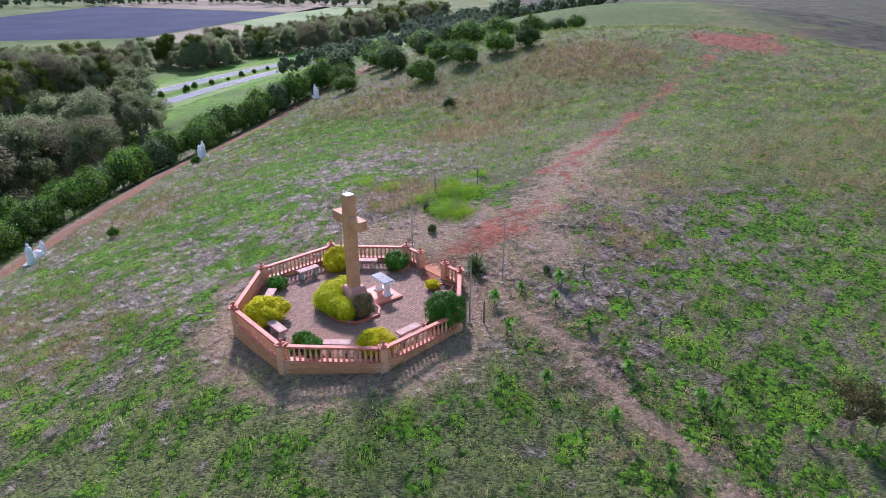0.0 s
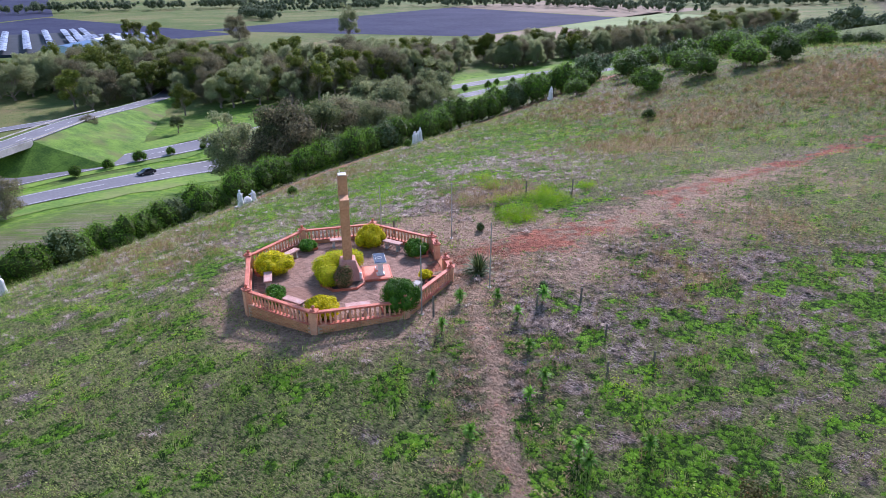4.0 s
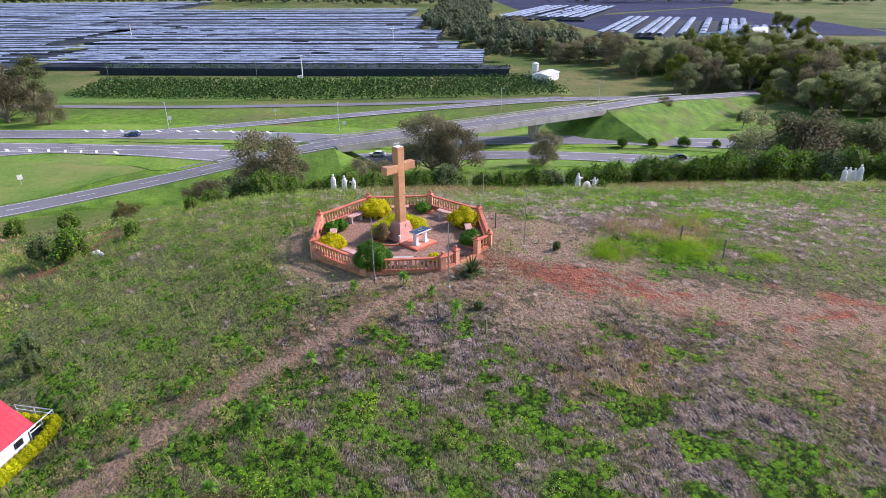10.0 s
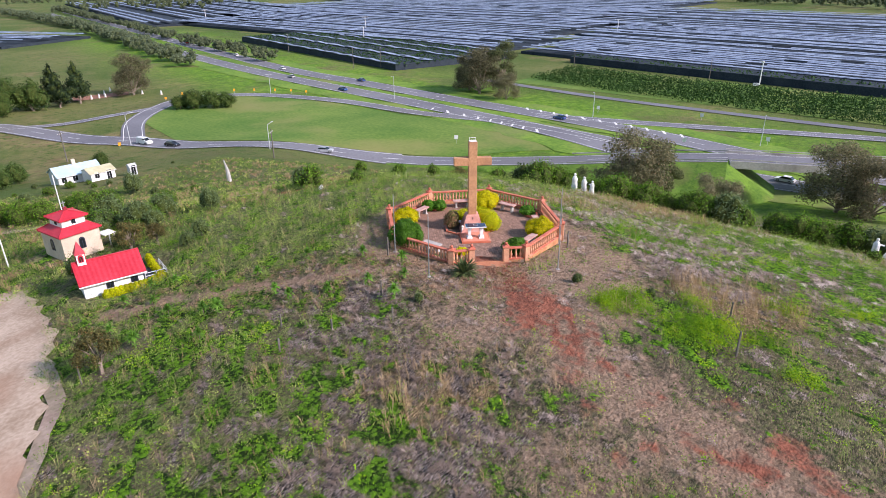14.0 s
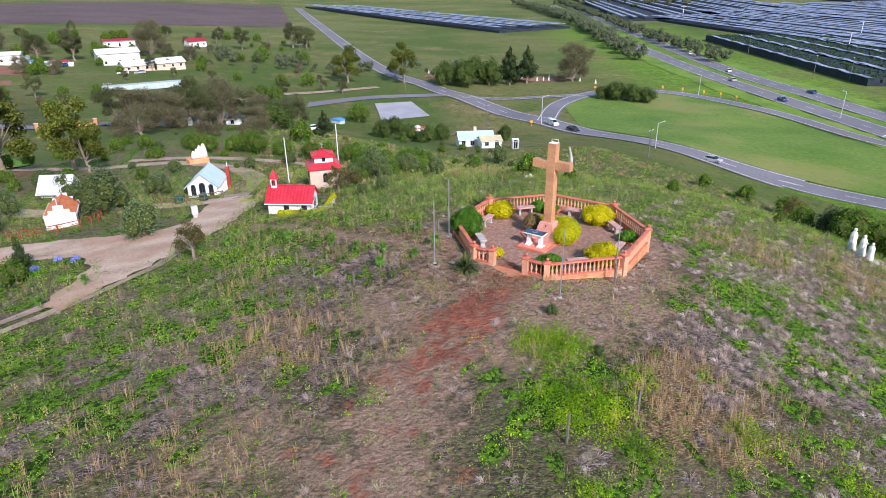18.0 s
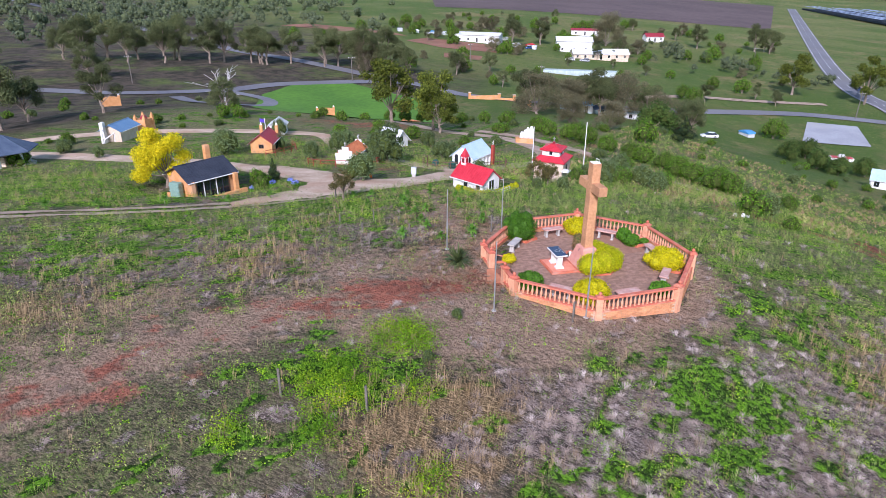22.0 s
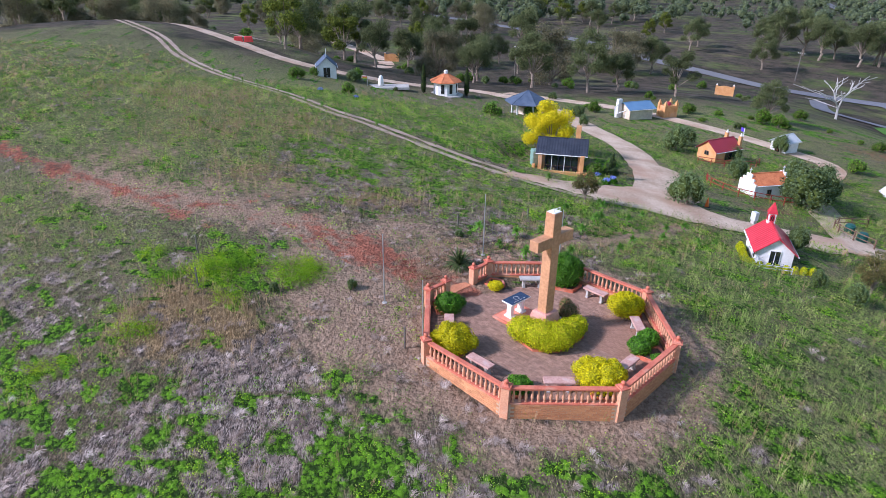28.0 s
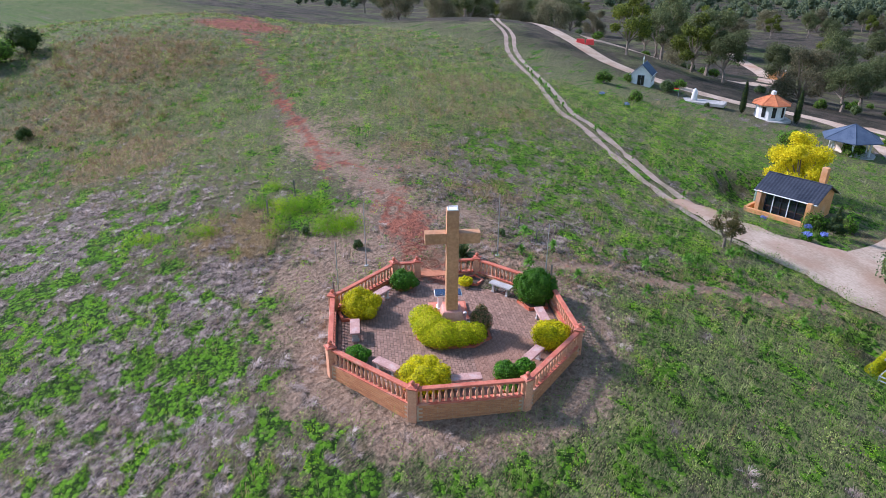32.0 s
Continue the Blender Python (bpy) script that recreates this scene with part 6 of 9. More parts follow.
for x_, y_, h_, w_ in ((23.6, 0.2, 4.0, 1.35), (26.6, -3.4, 3.0, 1.2), (40.5, 4.6, 3.0, 1.2), (33.5, -17.5, 2.8, 1.3)):
    plant("olive_bush", x_, y_, h_, wide=w_)
plant("dark_conifer", 24.0, 16.2, 2.2, wide=0.8)
# village trees
for x_, y_, h_ in ((18.3, 12.3, 2.9), (24.0, 1.0, 2.7), (30.8, -14.0, 2.6), (45.4, -9.4, 2.4), (43.6, 2.4, 2.6), (32.3, -3.7, 2.6), (27.8, -17.0, 2.5), (20.8, -7.0, 2.6), (31, 2.5, 2.3), (17.4, -4.4, 2.0), (38, -0.5, 2.2), (34, -8, 2.4), (21, -9.6, 2.2), (51, 12, 1.5)):
    plant("olive_bush", x_, y_, h_)
for x_, y_, h_ in ((24.0, 17.4, 1.7), (26.3, 15.6, 1.4), (69.0, 46.8, 1.4), (71.0, 41.0, 1.6), (60.2, -14.6, 2.4), (58.5, -16, 2.2), (49, -28, 2.0), (40, -25, 1.8), (37, -18.8, 1.5), (62, 8, 1.8), (53, 22, 1.2)):
    plant("low_bush", x_, y_, h_)
for x_, y_, h_, k_ in ((44.0, -35.0, 10, "light_gum_tree"), (35.0, -32.5, 9, "light_gum_tree"), (33.0, -30.5, 6.5, "light_gum_tree"), (40, -98, 11, "brown_gum_tree"), (61, -15.6, 5.5, "gum_tree"), (82, 4, 9.5, "gum_tree"), (80, -10, 7, "gum_tree"), (88.6, 54.6, 9, "light_gum_tree"), (96, 40, 9, "gum_tree"), (98, 46, 9, "light_gum_tree"), (96, 22, 8, "gum_tree"), (100, 28, 9.5, "brown_gum_tree"), (90, 12, 9, "gum_tree"), (110, 20, 10, "gum_tree"), (118, 35, 10, "gum_tree"), (108, 56, 9, "gum_tree"), (120, 62, 9, "gum_tree"), (86, -2, 7, "gum_tree")):
    plant(k_, x_, y_, h_)
# eucalypts beyond the village and beside its roads
for k in range(90):
    x_, y_ = rngp.uniform(132, 330), rngp.uniform(-75, 190)
    if near_line(np.array([x_]), np.array([y_]), [(209, -26), (178, -36), (155, -48), (121, -79), (122, -117)])[0] < 8:
        continue
    plant(("gum_tree", "gum_tree", "brown_gum_tree", "light_gum_tree")[k % 4], x_, y_, rngp.uniform(7, 12))
for k in range(17):
    x_, y_ = rngp.uniform(86, 200), rngp.uniform(-40, 130)
    if min(near_line(np.array([x_]), np.array([y_]), q)[0] for q in ([(150, 120), (110, 90), (83, 61), (76, 40), (78, 20)], [(92, 64), (120, 45), (150, 42), (185, 60)], [(209, -24), (155, -48), (124, -78)], [(120, 98), (90, 82), (66, 64)])) < 6:
        continue
    plant(("brown_gum_tree", "gum_tree", "gum_tree")[k % 3], x_, y_, rngp.uniform(9, 14))
for p in smooth_line([(200, -86), (172, -110), (150, -126), (130, -142), (112, -150)], 5):
    plant("gum_tree", p[0] + rngp.normal() * 3, p[1] + rngp.normal() * 3, rngp.uniform(11, 15))
for p in smooth_line([(46, -113), (36, -120), (26, -130), (14, -128), (4, -118)], 4.2):
    plant("brown_gum_tree" if rngp.random() < 0.5 else "gum_tree", p[0] + rngp.normal() * 2, p[1] + rngp.normal() * 2, rngp.uniform(9, 13))
for x_, y_, h_, k_ in ((112, -269, 13, "gum_tree"), (99, -276, 13, "gum_tree"), (72, -305, 18, "brown_gum_tree"), (-19, -228, 15, "light_gum_tree"), (-43, -226, 16, "light_gum_tree"), (-88, -214, 13, "dark_conifer"), (-97, -217, 16, "dark_conifer"), (-92, -226, 15, "dark_conifer"), (-120, -218, 17, "brown_gum_tree"), (-66, -220, 9, "dark_conifer"), (-60, -226, 8, "dark_conifer"), (-8, -358, 14, "gum_tree"), (0, -360, 14, "gum_tree"), (29, -342, 12, "gum_tree"), (2, -66, 5, "dark_conifer"), (14, -60, 5.5, "brown_gum_tree"), (-33, -66, 4.5, "olive_bush"), (22, -62, 5, "brown_gum_tree"), (116, -138, 11, "brown_gum_tree"), (109, -140, 10, "gum_tree"), (104, -144, 11, "gum_tree"), (92, -160, 9, "gum_tree"), (70, -150, 6, "gum_tree")):
    plant(k_, x_, y_, h_)
for k in range(150):
    plant(("hedge_bush", "brown_gum_tree", "gum_tree", "hedge_bush")[k % 4], rngp.uniform(-20, 190), rngp.uniform(-420, -150), rngp.uniform(3, 8))
for k in range(150):
    a_, r_ = rngp.uniform(-2.2, 0.6), rngp.uniform(40, 130)
    x_, y_ = 10 + r_ * math.cos(a_), 15 + r_ * math.sin(a_)
    if near_line(np.array([x_]), np.array([y_]), LOCAL)[0] < 9 or (44 < x_ < 120 and -118 < y_ < -36):
        continue
    plant(("low_bush", "olive_bush", "low_bush")[k % 3], x_, y_, rngp.uniform(0.7, 2.0), wide=1.3)
# trees between the hedge and the carriageways
for x_, y_, h_, k_ in ((-104, 2, 17, "brown_gum_tree"), (-110, 6, 13, "gum_tree"), (-122, 38, 15, "brown_gum_tree"), (-119, 44, 13, "brown_gum_tree"), (-76, 24, 9, "brown_gum_tree"), (-120, 66, 9, "brown_gum_tree"), (-128, 136, 9, "brown_gum_tree"), (-92, 118, 14, "gum_tree"), (-84, 128, 16, "gum_tree"), (-78, 136, 16, "brown_gum_tree"), (-88, 140, 15, "gum_tree"), (-72, 126, 15, "brown_gum_tree"), (-66, 118, 13, "gum_tree"), (-95, 132, 14, "gum_tree"), (-204, -100, 19, "brown_gum_tree"), (-212, -94, 20, "gum_tree"), (-208, -108, 16, "brown_gum_tree"), (-198, -84, 11, "brown_gum_tree"), (-85, 160, 7, "brown_gum_tree"), (-103, 186, 8, "brown_gum_tree"), (-178, 122, 8, "brown_gum_tree"), (-162, 142, 6, "gum_tree"), (-60, 8, 6, "gum_tree"), (-66, 0, 7, "brown_gum_tree"), (-58, 14, 5, "gum_tree")):
    plant(k_, x_, y_, h_)
# shrubs of the median
for p in smooth_line([(-146, 95), (-134, 150), (-120, 205), (-98, 268), (-85, 310), (-58, 368)], 9):
    plant("hedge_bush", p[0] - 1.0 + rngp.normal(), p[1], rngp.uniform(1.8, 4.0))
# the wood west of the carriageway
belt = smooth_line([(-178, 165), (-166, 200), (-152, 239), (-141, 274), (-126, 314), (-98, 368), (-56, 478), (0, 650)], 6)
for k in range(250):
    q = belt[int(rngp.integers(0, len(belt)))]
    o = 3 + 46 * rngp.random() ** 1.4
    plant(("stringybark_tree", "stringybark_tree", "brown_gum_tree", "stringybark_tree", "light_gum_tree")[k % 5], q[0] - o, q[1] + o * 0.4 + rngp.normal() * 3, rngp.uniform(11, 17))
for k in range(38):
    plant(("stringybark_tree", "gum_tree", "stringybark_tree", "brown_gum_tree")[k % 4], rngp.uniform(-107, -80), rngp.uniform(104, 182), rngp.uniform(12, 19))
for k in range(60):
    plant(("stringybark_tree", "brown_gum_tree", "light_gum_tree")[k % 3], rngp.uniform(-235, -150), rngp.uniform(185, 310), rngp.uniform(12, 18))
for k in range(140):
    plant(("stringybark_tree", "light_gum_tree", "brown_gum_tree", "stringybark_tree")[k % 4], rngp.uniform(-330, -218), rngp.uniform(150, 270), rngp.uniform(12, 18))
for k in range(36):
    f = rngp.uniform(0, 1)
    plant(("stringybark_tree", "brown_gum_tree")[k % 2], -318 - 190 * f + rngp.normal() * 9, 128 + 20 * f + rngp.normal() * 12, rngp.uniform(10, 15))
plant("stringybark_tree", -310, 430, 27)
plant("light_gum_tree", -395, 300, 20)
plant("light_gum_tree", -388, 312, 18)
plant("brown_gum_tree", -380, 380, 20)

# far woods, too many to tell apart
WOOD = leaf_material("far_wood_leaf", (0.068, 0.096, 0.062), (0.180, 0.218, 0.128), 0.7, 0.4)


# Dull dark tone for the balls that paint shade in distant crowns.
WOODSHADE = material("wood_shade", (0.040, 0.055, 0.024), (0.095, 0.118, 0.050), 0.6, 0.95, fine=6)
bm = bmesh.new()
bmesh.ops.create_icosphere(bm, subdivisions=1, radius=1.0)
BALL_V = np.array([v.co[:] for v in bm.verts])
BALL_F = np.array([[v.index for v in f.verts] for f in bm.faces])
bm.free()


def far_wood(pts, width, count, hmin, hmax, name="far_wood", each=105):
    C = smooth_line(pts, 20)
    bl = []
    for k in range(count):
        i = rngp.integers(0, len(C))
        x_, y_ = C[i] + np.clip(rngp.normal(size=2), -1.3, 1.3) * width * 0.5
        h_ = rngp.uniform(hmin, hmax)
        zz = gz(x_, y_)
        for j in range(3):
            bl.append((x_ + rngp.normal() * h_ * 0.16, y_ + rngp.normal() * h_ * 0.16, zz + h_ * rngp.uniform(0.35, 0.72), h_ * 0.26, h_ * 0.26, h_ * 0.28))
    me = quads_mesh(name, leaves(rngp, bl, count * each, hmax * 0.085, shell=0.5), WOOD)
    th = tagged(mesh_part(name, me, WOOD), "belt of distant dark green trees", "woodland", kind="stuff")
    # One shade-coloured ball per blob, smaller than its leaves.
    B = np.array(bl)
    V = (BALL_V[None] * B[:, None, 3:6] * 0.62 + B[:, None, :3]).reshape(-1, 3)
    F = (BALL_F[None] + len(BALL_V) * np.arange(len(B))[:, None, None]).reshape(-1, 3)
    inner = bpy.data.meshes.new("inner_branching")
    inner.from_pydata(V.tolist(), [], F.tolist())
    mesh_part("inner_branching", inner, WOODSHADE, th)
    return th


far_wood([(-228, -262), (-252, -350), (-276, -435), (-340, -640), (-428, -941)], 7, 340, 6, 9)
far_wood([(-188, -285), (-212, -360), (-240, -436), (-288, -606), (-352, -930)], 9, 380, 7, 11)
far_wood([(-150, 900), (-400, 980), (-800, 700), (-1000, 300)], 60, 420, 12, 18)
far_wood([(-330, 1150), (-100, 1100), (150, 1050)], 80, 300, 12, 18)
far_wood([(-900, 150), (-1050, -100), (-1150, -500), (-1000, -900)], 70, 420, 12, 18)
far_wood([(-345, 122), (-420, 112), (-570, 100), (-760, 140), (-920, 160)], 36, 480, 11, 17)
far_wood([(-520, 560), (-620, 640), (-560, 820)], 14, 160, 10, 14)
far_wood([(330, -80), (420, 60), (430, 220), (330, 330)], 120, 420, 8, 13)
far_wood([(480, -250), (650, 0), (620, 300)], 160, 420, 9, 14)
far_wood([(220, -240), (330, -200), (420, -260), (300, -360)], 70, 200, 7, 11)
far_wood([(30, 600), (-10, 480), (10, 380), (40, 260)], 30, 220, 8, 13)
far_wood([(-450, -830), (-700, -1000), (-250, -1300), (200, -1100)], 120, 420, 10, 15)
far_wood([(-60, -255), (0, -270), (40, -300)], 30, 60, 4, 7)
far_wood([(-10, 420), (-40, 330), (-50, 260)], 18, 90, 7, 11)

# ---- young cordylines along the paths
SPIKE = leaf_material("cordyline_leaf", (0.09, 0.22, 0.03), (0.24, 0.46, 0.07), 0.5, 0.45)


def spiky(seed, h, spread, n):
    """A young cordyline: a thin stem with a burst of narrow arching leaves."""
    rg = np.random.default_rng(seed)
    th = anchor("young_cordyline", 0, 0, -500, label="young spiky green cordyline planted along the foot path", category="plant", group="cordylines along the path")
    bm = bmesh.new()
    limb(bm, (0, 0, -0.1), (0.02, 0, h * 0.62), 0.025, 0.018, 6)
    part("stem", bm, BARK, th)
    for tier, (z0, m_) in enumerate(((h * 0.62, n), (h * 0.12, n // 6))):
        Q = []
        for k in range(m_):
            a_, e_ = rg.uniform(0, 6.28), rg.uniform(-0.45, 1.45)
            d = np.array([math.cos(a_) * math.cos(e_), math.sin(a_) * math.cos(e_), math.sin(e_)])
            s = np.array([-math.sin(a_), math.cos(a_), 0]) * 0.028
            L = spread * rg.uniform(0.7, 1.1) * (1 if tier == 0 else 0.7)
            o = np.array([0, 0, z0])
            mid = o + d * L * 0.55
            tip = o + d * L + np.array([0, 0, -0.25 * L * math.cos(e_)])
            Q.append([o - s, o + s, mid + s * 1.2, mid - s * 1.2])
            Q.append([mid - s * 1.2, mid + s * 1.2, tip + s * 0.15, tip - s * 0.15])
        mesh_part(("leaf_rosette", "base_leaves")[tier], quads_mesh("leaf_rosette", np.array(Q), SPIKE), SPIKE, th)
    return th


cords = [spiky(900 + k, h_, s_, n_) for k, (h_, s_, n_) in enumerate(((0.8, 0.34, 64), (0.62, 0.32, 56), (0.45, 0.30, 48)))]
spots_c = [(9.6, 20.9), (7.0, 22.6), (6.0, 25.0), (2.75, 24.15), (10.2, 19.1), (9.7, 17.0), (3.9, 21.5), (6.0, 20.2), (5.3, 28.2), (9.2, 21.3), (7.1, 23.7), (7.2, 18.1), (7.8, 15.9), (12.2, 17.6), (14.0, 19.8), (4.9, 26.4), (3.6, 27.4), (2.4, 26.3), (8.4, 14.6), (11.0, 22.6), (12.4, 20.0), (10.4, 15.6)]
for p in smooth_line([(17.4, 23.6), (24, 31.5), (33, 42), (45, 51), (57, 59)], 3.0):
    spots_c.append((p[0] + 1.6 + rngp.normal() * 0.3, p[1] - 1.6 + rngp.normal() * 0.3))
used_c = [False] * 3
for k, (x_, y_) in enumerate(spots_c):
    i = int(rngp.integers(0, 3)) if k > 2 else k
    m_ = Matrix.Translation((x_, y_, gz(x_, y_))) @ Matrix.Rotation(rngp.uniform(0, 6), 4, "Z")
    if used_c[i]:
        c_ = copy_thing(cords[i], Matrix())
    else:
        c_, used_c[i] = cords[i], True
    c_.matrix_basis = m_
# the large clump beside the gateway
clump = spiky(990, 0.12, 0.95, 170)
FLAX = leaf_material("flax_leaf", (0.035, 0.065, 0.022), (0.14, 0.17, 0.06), 0.5, 0.2)
for ob in clump.children:
    if ob.name.startswith(("leaf", "base")):
        ob.data.materials[0] = FLAX
clump.name = "flax_clump"
tagged(clump, "large clump of long arching flax leaves beside the gateway", "plant", "gateway plants")
clump.matrix_basis = Matrix.Translation((1.75, 29.35, gz(1.75, 29.35)))

# poles and stakes round the octagon
STEEL = material("weathered_steel", (0.30, 0.31, 0.31), (0.44, 0.45, 0.45), 3, 0.45, metal=0.6)
GHOST = material("dead_white_wood", (0.36, 0.34, 0.31), (0.52, 0.50, 0.47), 2, 0.9, 0.3, 10)
STAKE = material("grey_stake", (0.10, 0.09, 0.075), (0.19, 0.17, 0.145), 6, 0.9, 0.4, 30)
for x_, y_ in ((2.85, 28.2), (1.35, 25.0), (-4.65, 30.95), (-1.35, 32.5)):
    th = anchor("flag_pole", x_, y_, gz(x_, y_), label="thin bare steel flag pole beside the octagon", category="pole", group="flag poles")
    bm = bmesh.new()
    lathe(bm, [(0.03, -0.2), (0.028, 1.4), (0.02, 1.42), (0.018, 3.0)], 8)
    part("pole", bm, STEEL, th)
    bm = bmesh.new()
    lathe(bm, [(0.05, -0.03), (0.11, -0.03), (0.10, 0.03), (0.03, 0.035)], 8)
    part("footing", bm, CONCRETE, th)
    bm = bmesh.new()
    limb(bm, (0.03, 0.02, 0.9), (0.02, 0.0, 2.95), 0.006, 0.006, 4)
    part("halyard", bm, STEEL, th)
for x_, y_, h_ in ((1.9, 25.0, 0.95), (-4.3, 31.6, 0.9), (5.3, 27.5, 0.7), (8.9, 25.2, 0.6), (2.2, 41.0, 1.0), (6.6, 29.2, 0.6), (10.2, 26.6, 0.6), (-0.4, 40.2, 0.9), (14.9, 20.5, 0.8), (8.2, 27.4, 0.5)):
    th = anchor("wooden_stake", x_, y_, gz(x_, y_), random.uniform(0, 3), label="short grey weathered stake in the grass", category="stake", group="stakes in the grass")
    bm = bmesh.new()
    box(bm, 0, 0, -0.15, 0.07, 0.06, h_ + 0.15, 0, 0.008)
    part("post", bm, STAKE, th)

# ---------------------------------------------------------------- tracks of the village
def lane(name, pts, width, mat, label, dz=0.05, ragged=0.05):
    C = smooth_line(pts, 1.2)
    h = width / 2
    return tagged(ribbon(name, C, [-h, -h * 0.5, 0, h * 0.5, h], mat, dz, ragged=ragged), label, "track", kind="structure")


lane("road_gravel_upper", [(150, 120), (110, 90), (90, 70), (83, 61), (78, 54), (76, 46), (76.5, 34), (78, 24), (71, 17), (59, 13.2), (47, 11.5), (38.5, 10.4), (28, 11.6), (19, 14.0), (15, 12.5), (14, 7), (13.6, 1)], 3.2, GRAVEL, "pale gravel village road")
lane("road_gravel_lower", [(13.6, 2), (19, 0.2), (28.8, -3.4), (34, -7), (41, -13), (46, -11), (56, -4), (66, 4), (78, 18)], 2.8, GRAVEL, "pale gravel lane between the little chapels")
lane("road_gravel_fork", [(92, 64), (120, 45), (150, 42), (185, 60)], 4.0, GRAVEL, "pale gravel road under trees")
lane("road_gravel_south", [(13.8, 3), (13, -10), (12.8, -18), (16, -28), (24, -34), (34, -33), (44, -38), (52, -42)], 2.6, TRACK, "pale track past a hedge")
lane("road_track_hedge", [(30, -38), (22, -37.5), (13, -34), (5, -28.5), (-3, -21), (-8, -12), (-10, 2)], 2.2, TRACK, "earth track along the southern hedge")
lane("road_paved_east", [(330, 30), (209, -24), (180, -35), (155, -48), (136, -58), (124, -78), (120, -100), (97, -130), (70, -124), (42, -135), (20, -160), (-20, -190), (-58, -195)], 6.0, ASPHALT, "dark paved road past the village", 0.18, 0)
lane("road_paved_far", [(700, -360), (584, -312), (322, -202), (193, -147), (150, -140), (110, -133)], 6.0, ASPHALT, "dark paved road over far hills", 0.2, 0)
lane("road_track_farm", [(42, -135), (32, -170), (16, -192), (-6, -203), (-30, -215)], 4.0, TRACK, "narrow pale farm track", 0.18, 0)
lane("road_paved_lawn", [(124, -78), (104, -73), (95, -60), (104, -52), (122, -60)], 3.5, ASPHALT, "narrow paved lane above the lawn", 0.18, 0)
# the two-wheel track over the hill
Ct = smooth_line(C2, 1.0)
wheel = new("road_two_wheel_track")
tagged(wheel, "pale two-wheel earth track across the grass", "track", kind="structure")
for o in (-0.62, 0.62):
    ribbon("wheel_rut", Ct, [o - 0.32, o, o + 0.32], TRACK, 0.05, wheel, ragged=0.07)
# forecourt
EDGE = [(19.2, 25.6), (17.7, 22.6), (16.2, 20.4), (14.6, 17.2), (13.2, 14.4), (12.4, 11.4), (11.6, 8.0), (11.2, 4.5), (13.2, 4.6), (14.9, 8.2), (17.0, 11.2), (20.5, 10.6), (24.5, 9.2), (29.5, 8.6), (31.5, 9.6), (29.0, 11.6), (25.2, 13.0), (22.0, 14.4), (20.4, 17.0), (19.9, 20.4), (20.4, 24.2)]
EDGE = smooth_line(EDGE + EDGE[:1], 0.5)[:-1]
V_ = [(x_ + 0.16 * math.sin(3.1 * x_ + 2.3 * y_) + 0.09 * math.sin(7.7 * y_ - 4.1 * x_), y_ + 0.16 * math.sin(2.7 * y_ - 1.9 * x_)) for x_, y_ in EDGE]
inner_ = [(x_, y_) for x_ in np.arange(11, 32, 0.5) for y_ in np.arange(4, 26.5, 0.5)]
flat_, _, tri_, *_ = delaunay_2d_cdt([Vector(p) for p in V_ + inner_], [(k, (k + 1) % len(V_)) for k in range(len(V_))], [list(range(len(V_)))], 1, 1e-4)
tagged(pydata("road_forecourt", [(p.x, p.y, gz(p.x, p.y) + 0.085) for p in flat_], [tuple(f) for f in tri_], GRAVEL), "pale gravel turning place below the hill", "track", kind="structure")

# ---------------------------------------------------------------- small buildings
ORANGE = material("orange_render", (0.52, 0.24, 0.09), (0.68, 0.36, 0.15), 1.5, 0.8, 0.2, 30, stain=(0.58, 0.34, 0.2))
CREAM = material("cream_render", (0.56, 0.44, 0.32), (0.70, 0.58, 0.45), 1.5, 0.8, 0.2, 30, stain=(0.5, 0.40, 0.32))
REDROOF = material("red_metal", (0.42, 0.02, 0.035), (0.56, 0.04, 0.06), 1.0, 0.45, 0.1, 20)
MAROON = material("maroon_metal", (0.22, 0.02, 0.03), (0.33, 0.035, 0.05), 1.0, 0.45, 0.1, 20)
BLUEROOF = material("pale_blue_metal", (0.36, 0.50, 0.58), (0.48, 0.61, 0.68), 1.0, 0.4, 0.1, 20)
DARKROOF = material("dark_metal", (0.02, 0.024, 0.035), (0.045, 0.05, 0.065), 1.0, 0.45, 0.1, 20)
SLATE = material("slate_roof", (0.05, 0.075, 0.12), (0.09, 0.12, 0.17), 1.5, 0.7, 0.3, 15)
BLUEMET = material("blue_metal", (0.09, 0.18, 0.30), (0.14, 0.25, 0.38), 1.0, 0.5, 0.1, 20)
TILE = material("clay_tile", (0.42, 0.12, 0.05), (0.60, 0.22, 0.09), 3.0, 0.8, 0.4, 12)
GREYMET = material("galvanised", (0.42, 0.44, 0.45), (0.58, 0.60, 0.61), 1.0, 0.5, 0.1, 20)
PALETIN = material("pale_tin", (0.55, 0.56, 0.57), (0.70, 0.71, 0.72), 1.0, 0.5, 0.1, 20)
REDWOOD = material("red_timber", (0.24, 0.035, 0.025), (0.36, 0.06, 0.04), 3.0, 0.7, 0.2, 30)
BROWNWOOD = material("brown_timber", (0.12, 0.07, 0.045), (0.21, 0.13, 0.085), 3.0, 0.8, 0.3, 30)
TANKGREEN = material("tank_green", (0.16, 0.27, 0.22), (0.24, 0.36, 0.30), 1.0, 0.6, 0.1, 20)
DARKGREEN = material("dark_green_plastic", (0.01, 0.06, 0.05), (0.02, 0.10, 0.085), 1.0, 0.5)
GLASS = bpy.data.materials.new("window_glass")
GLASS.use_nodes = True
g_ = GLASS.node_tree.nodes["Principled BSDF"]
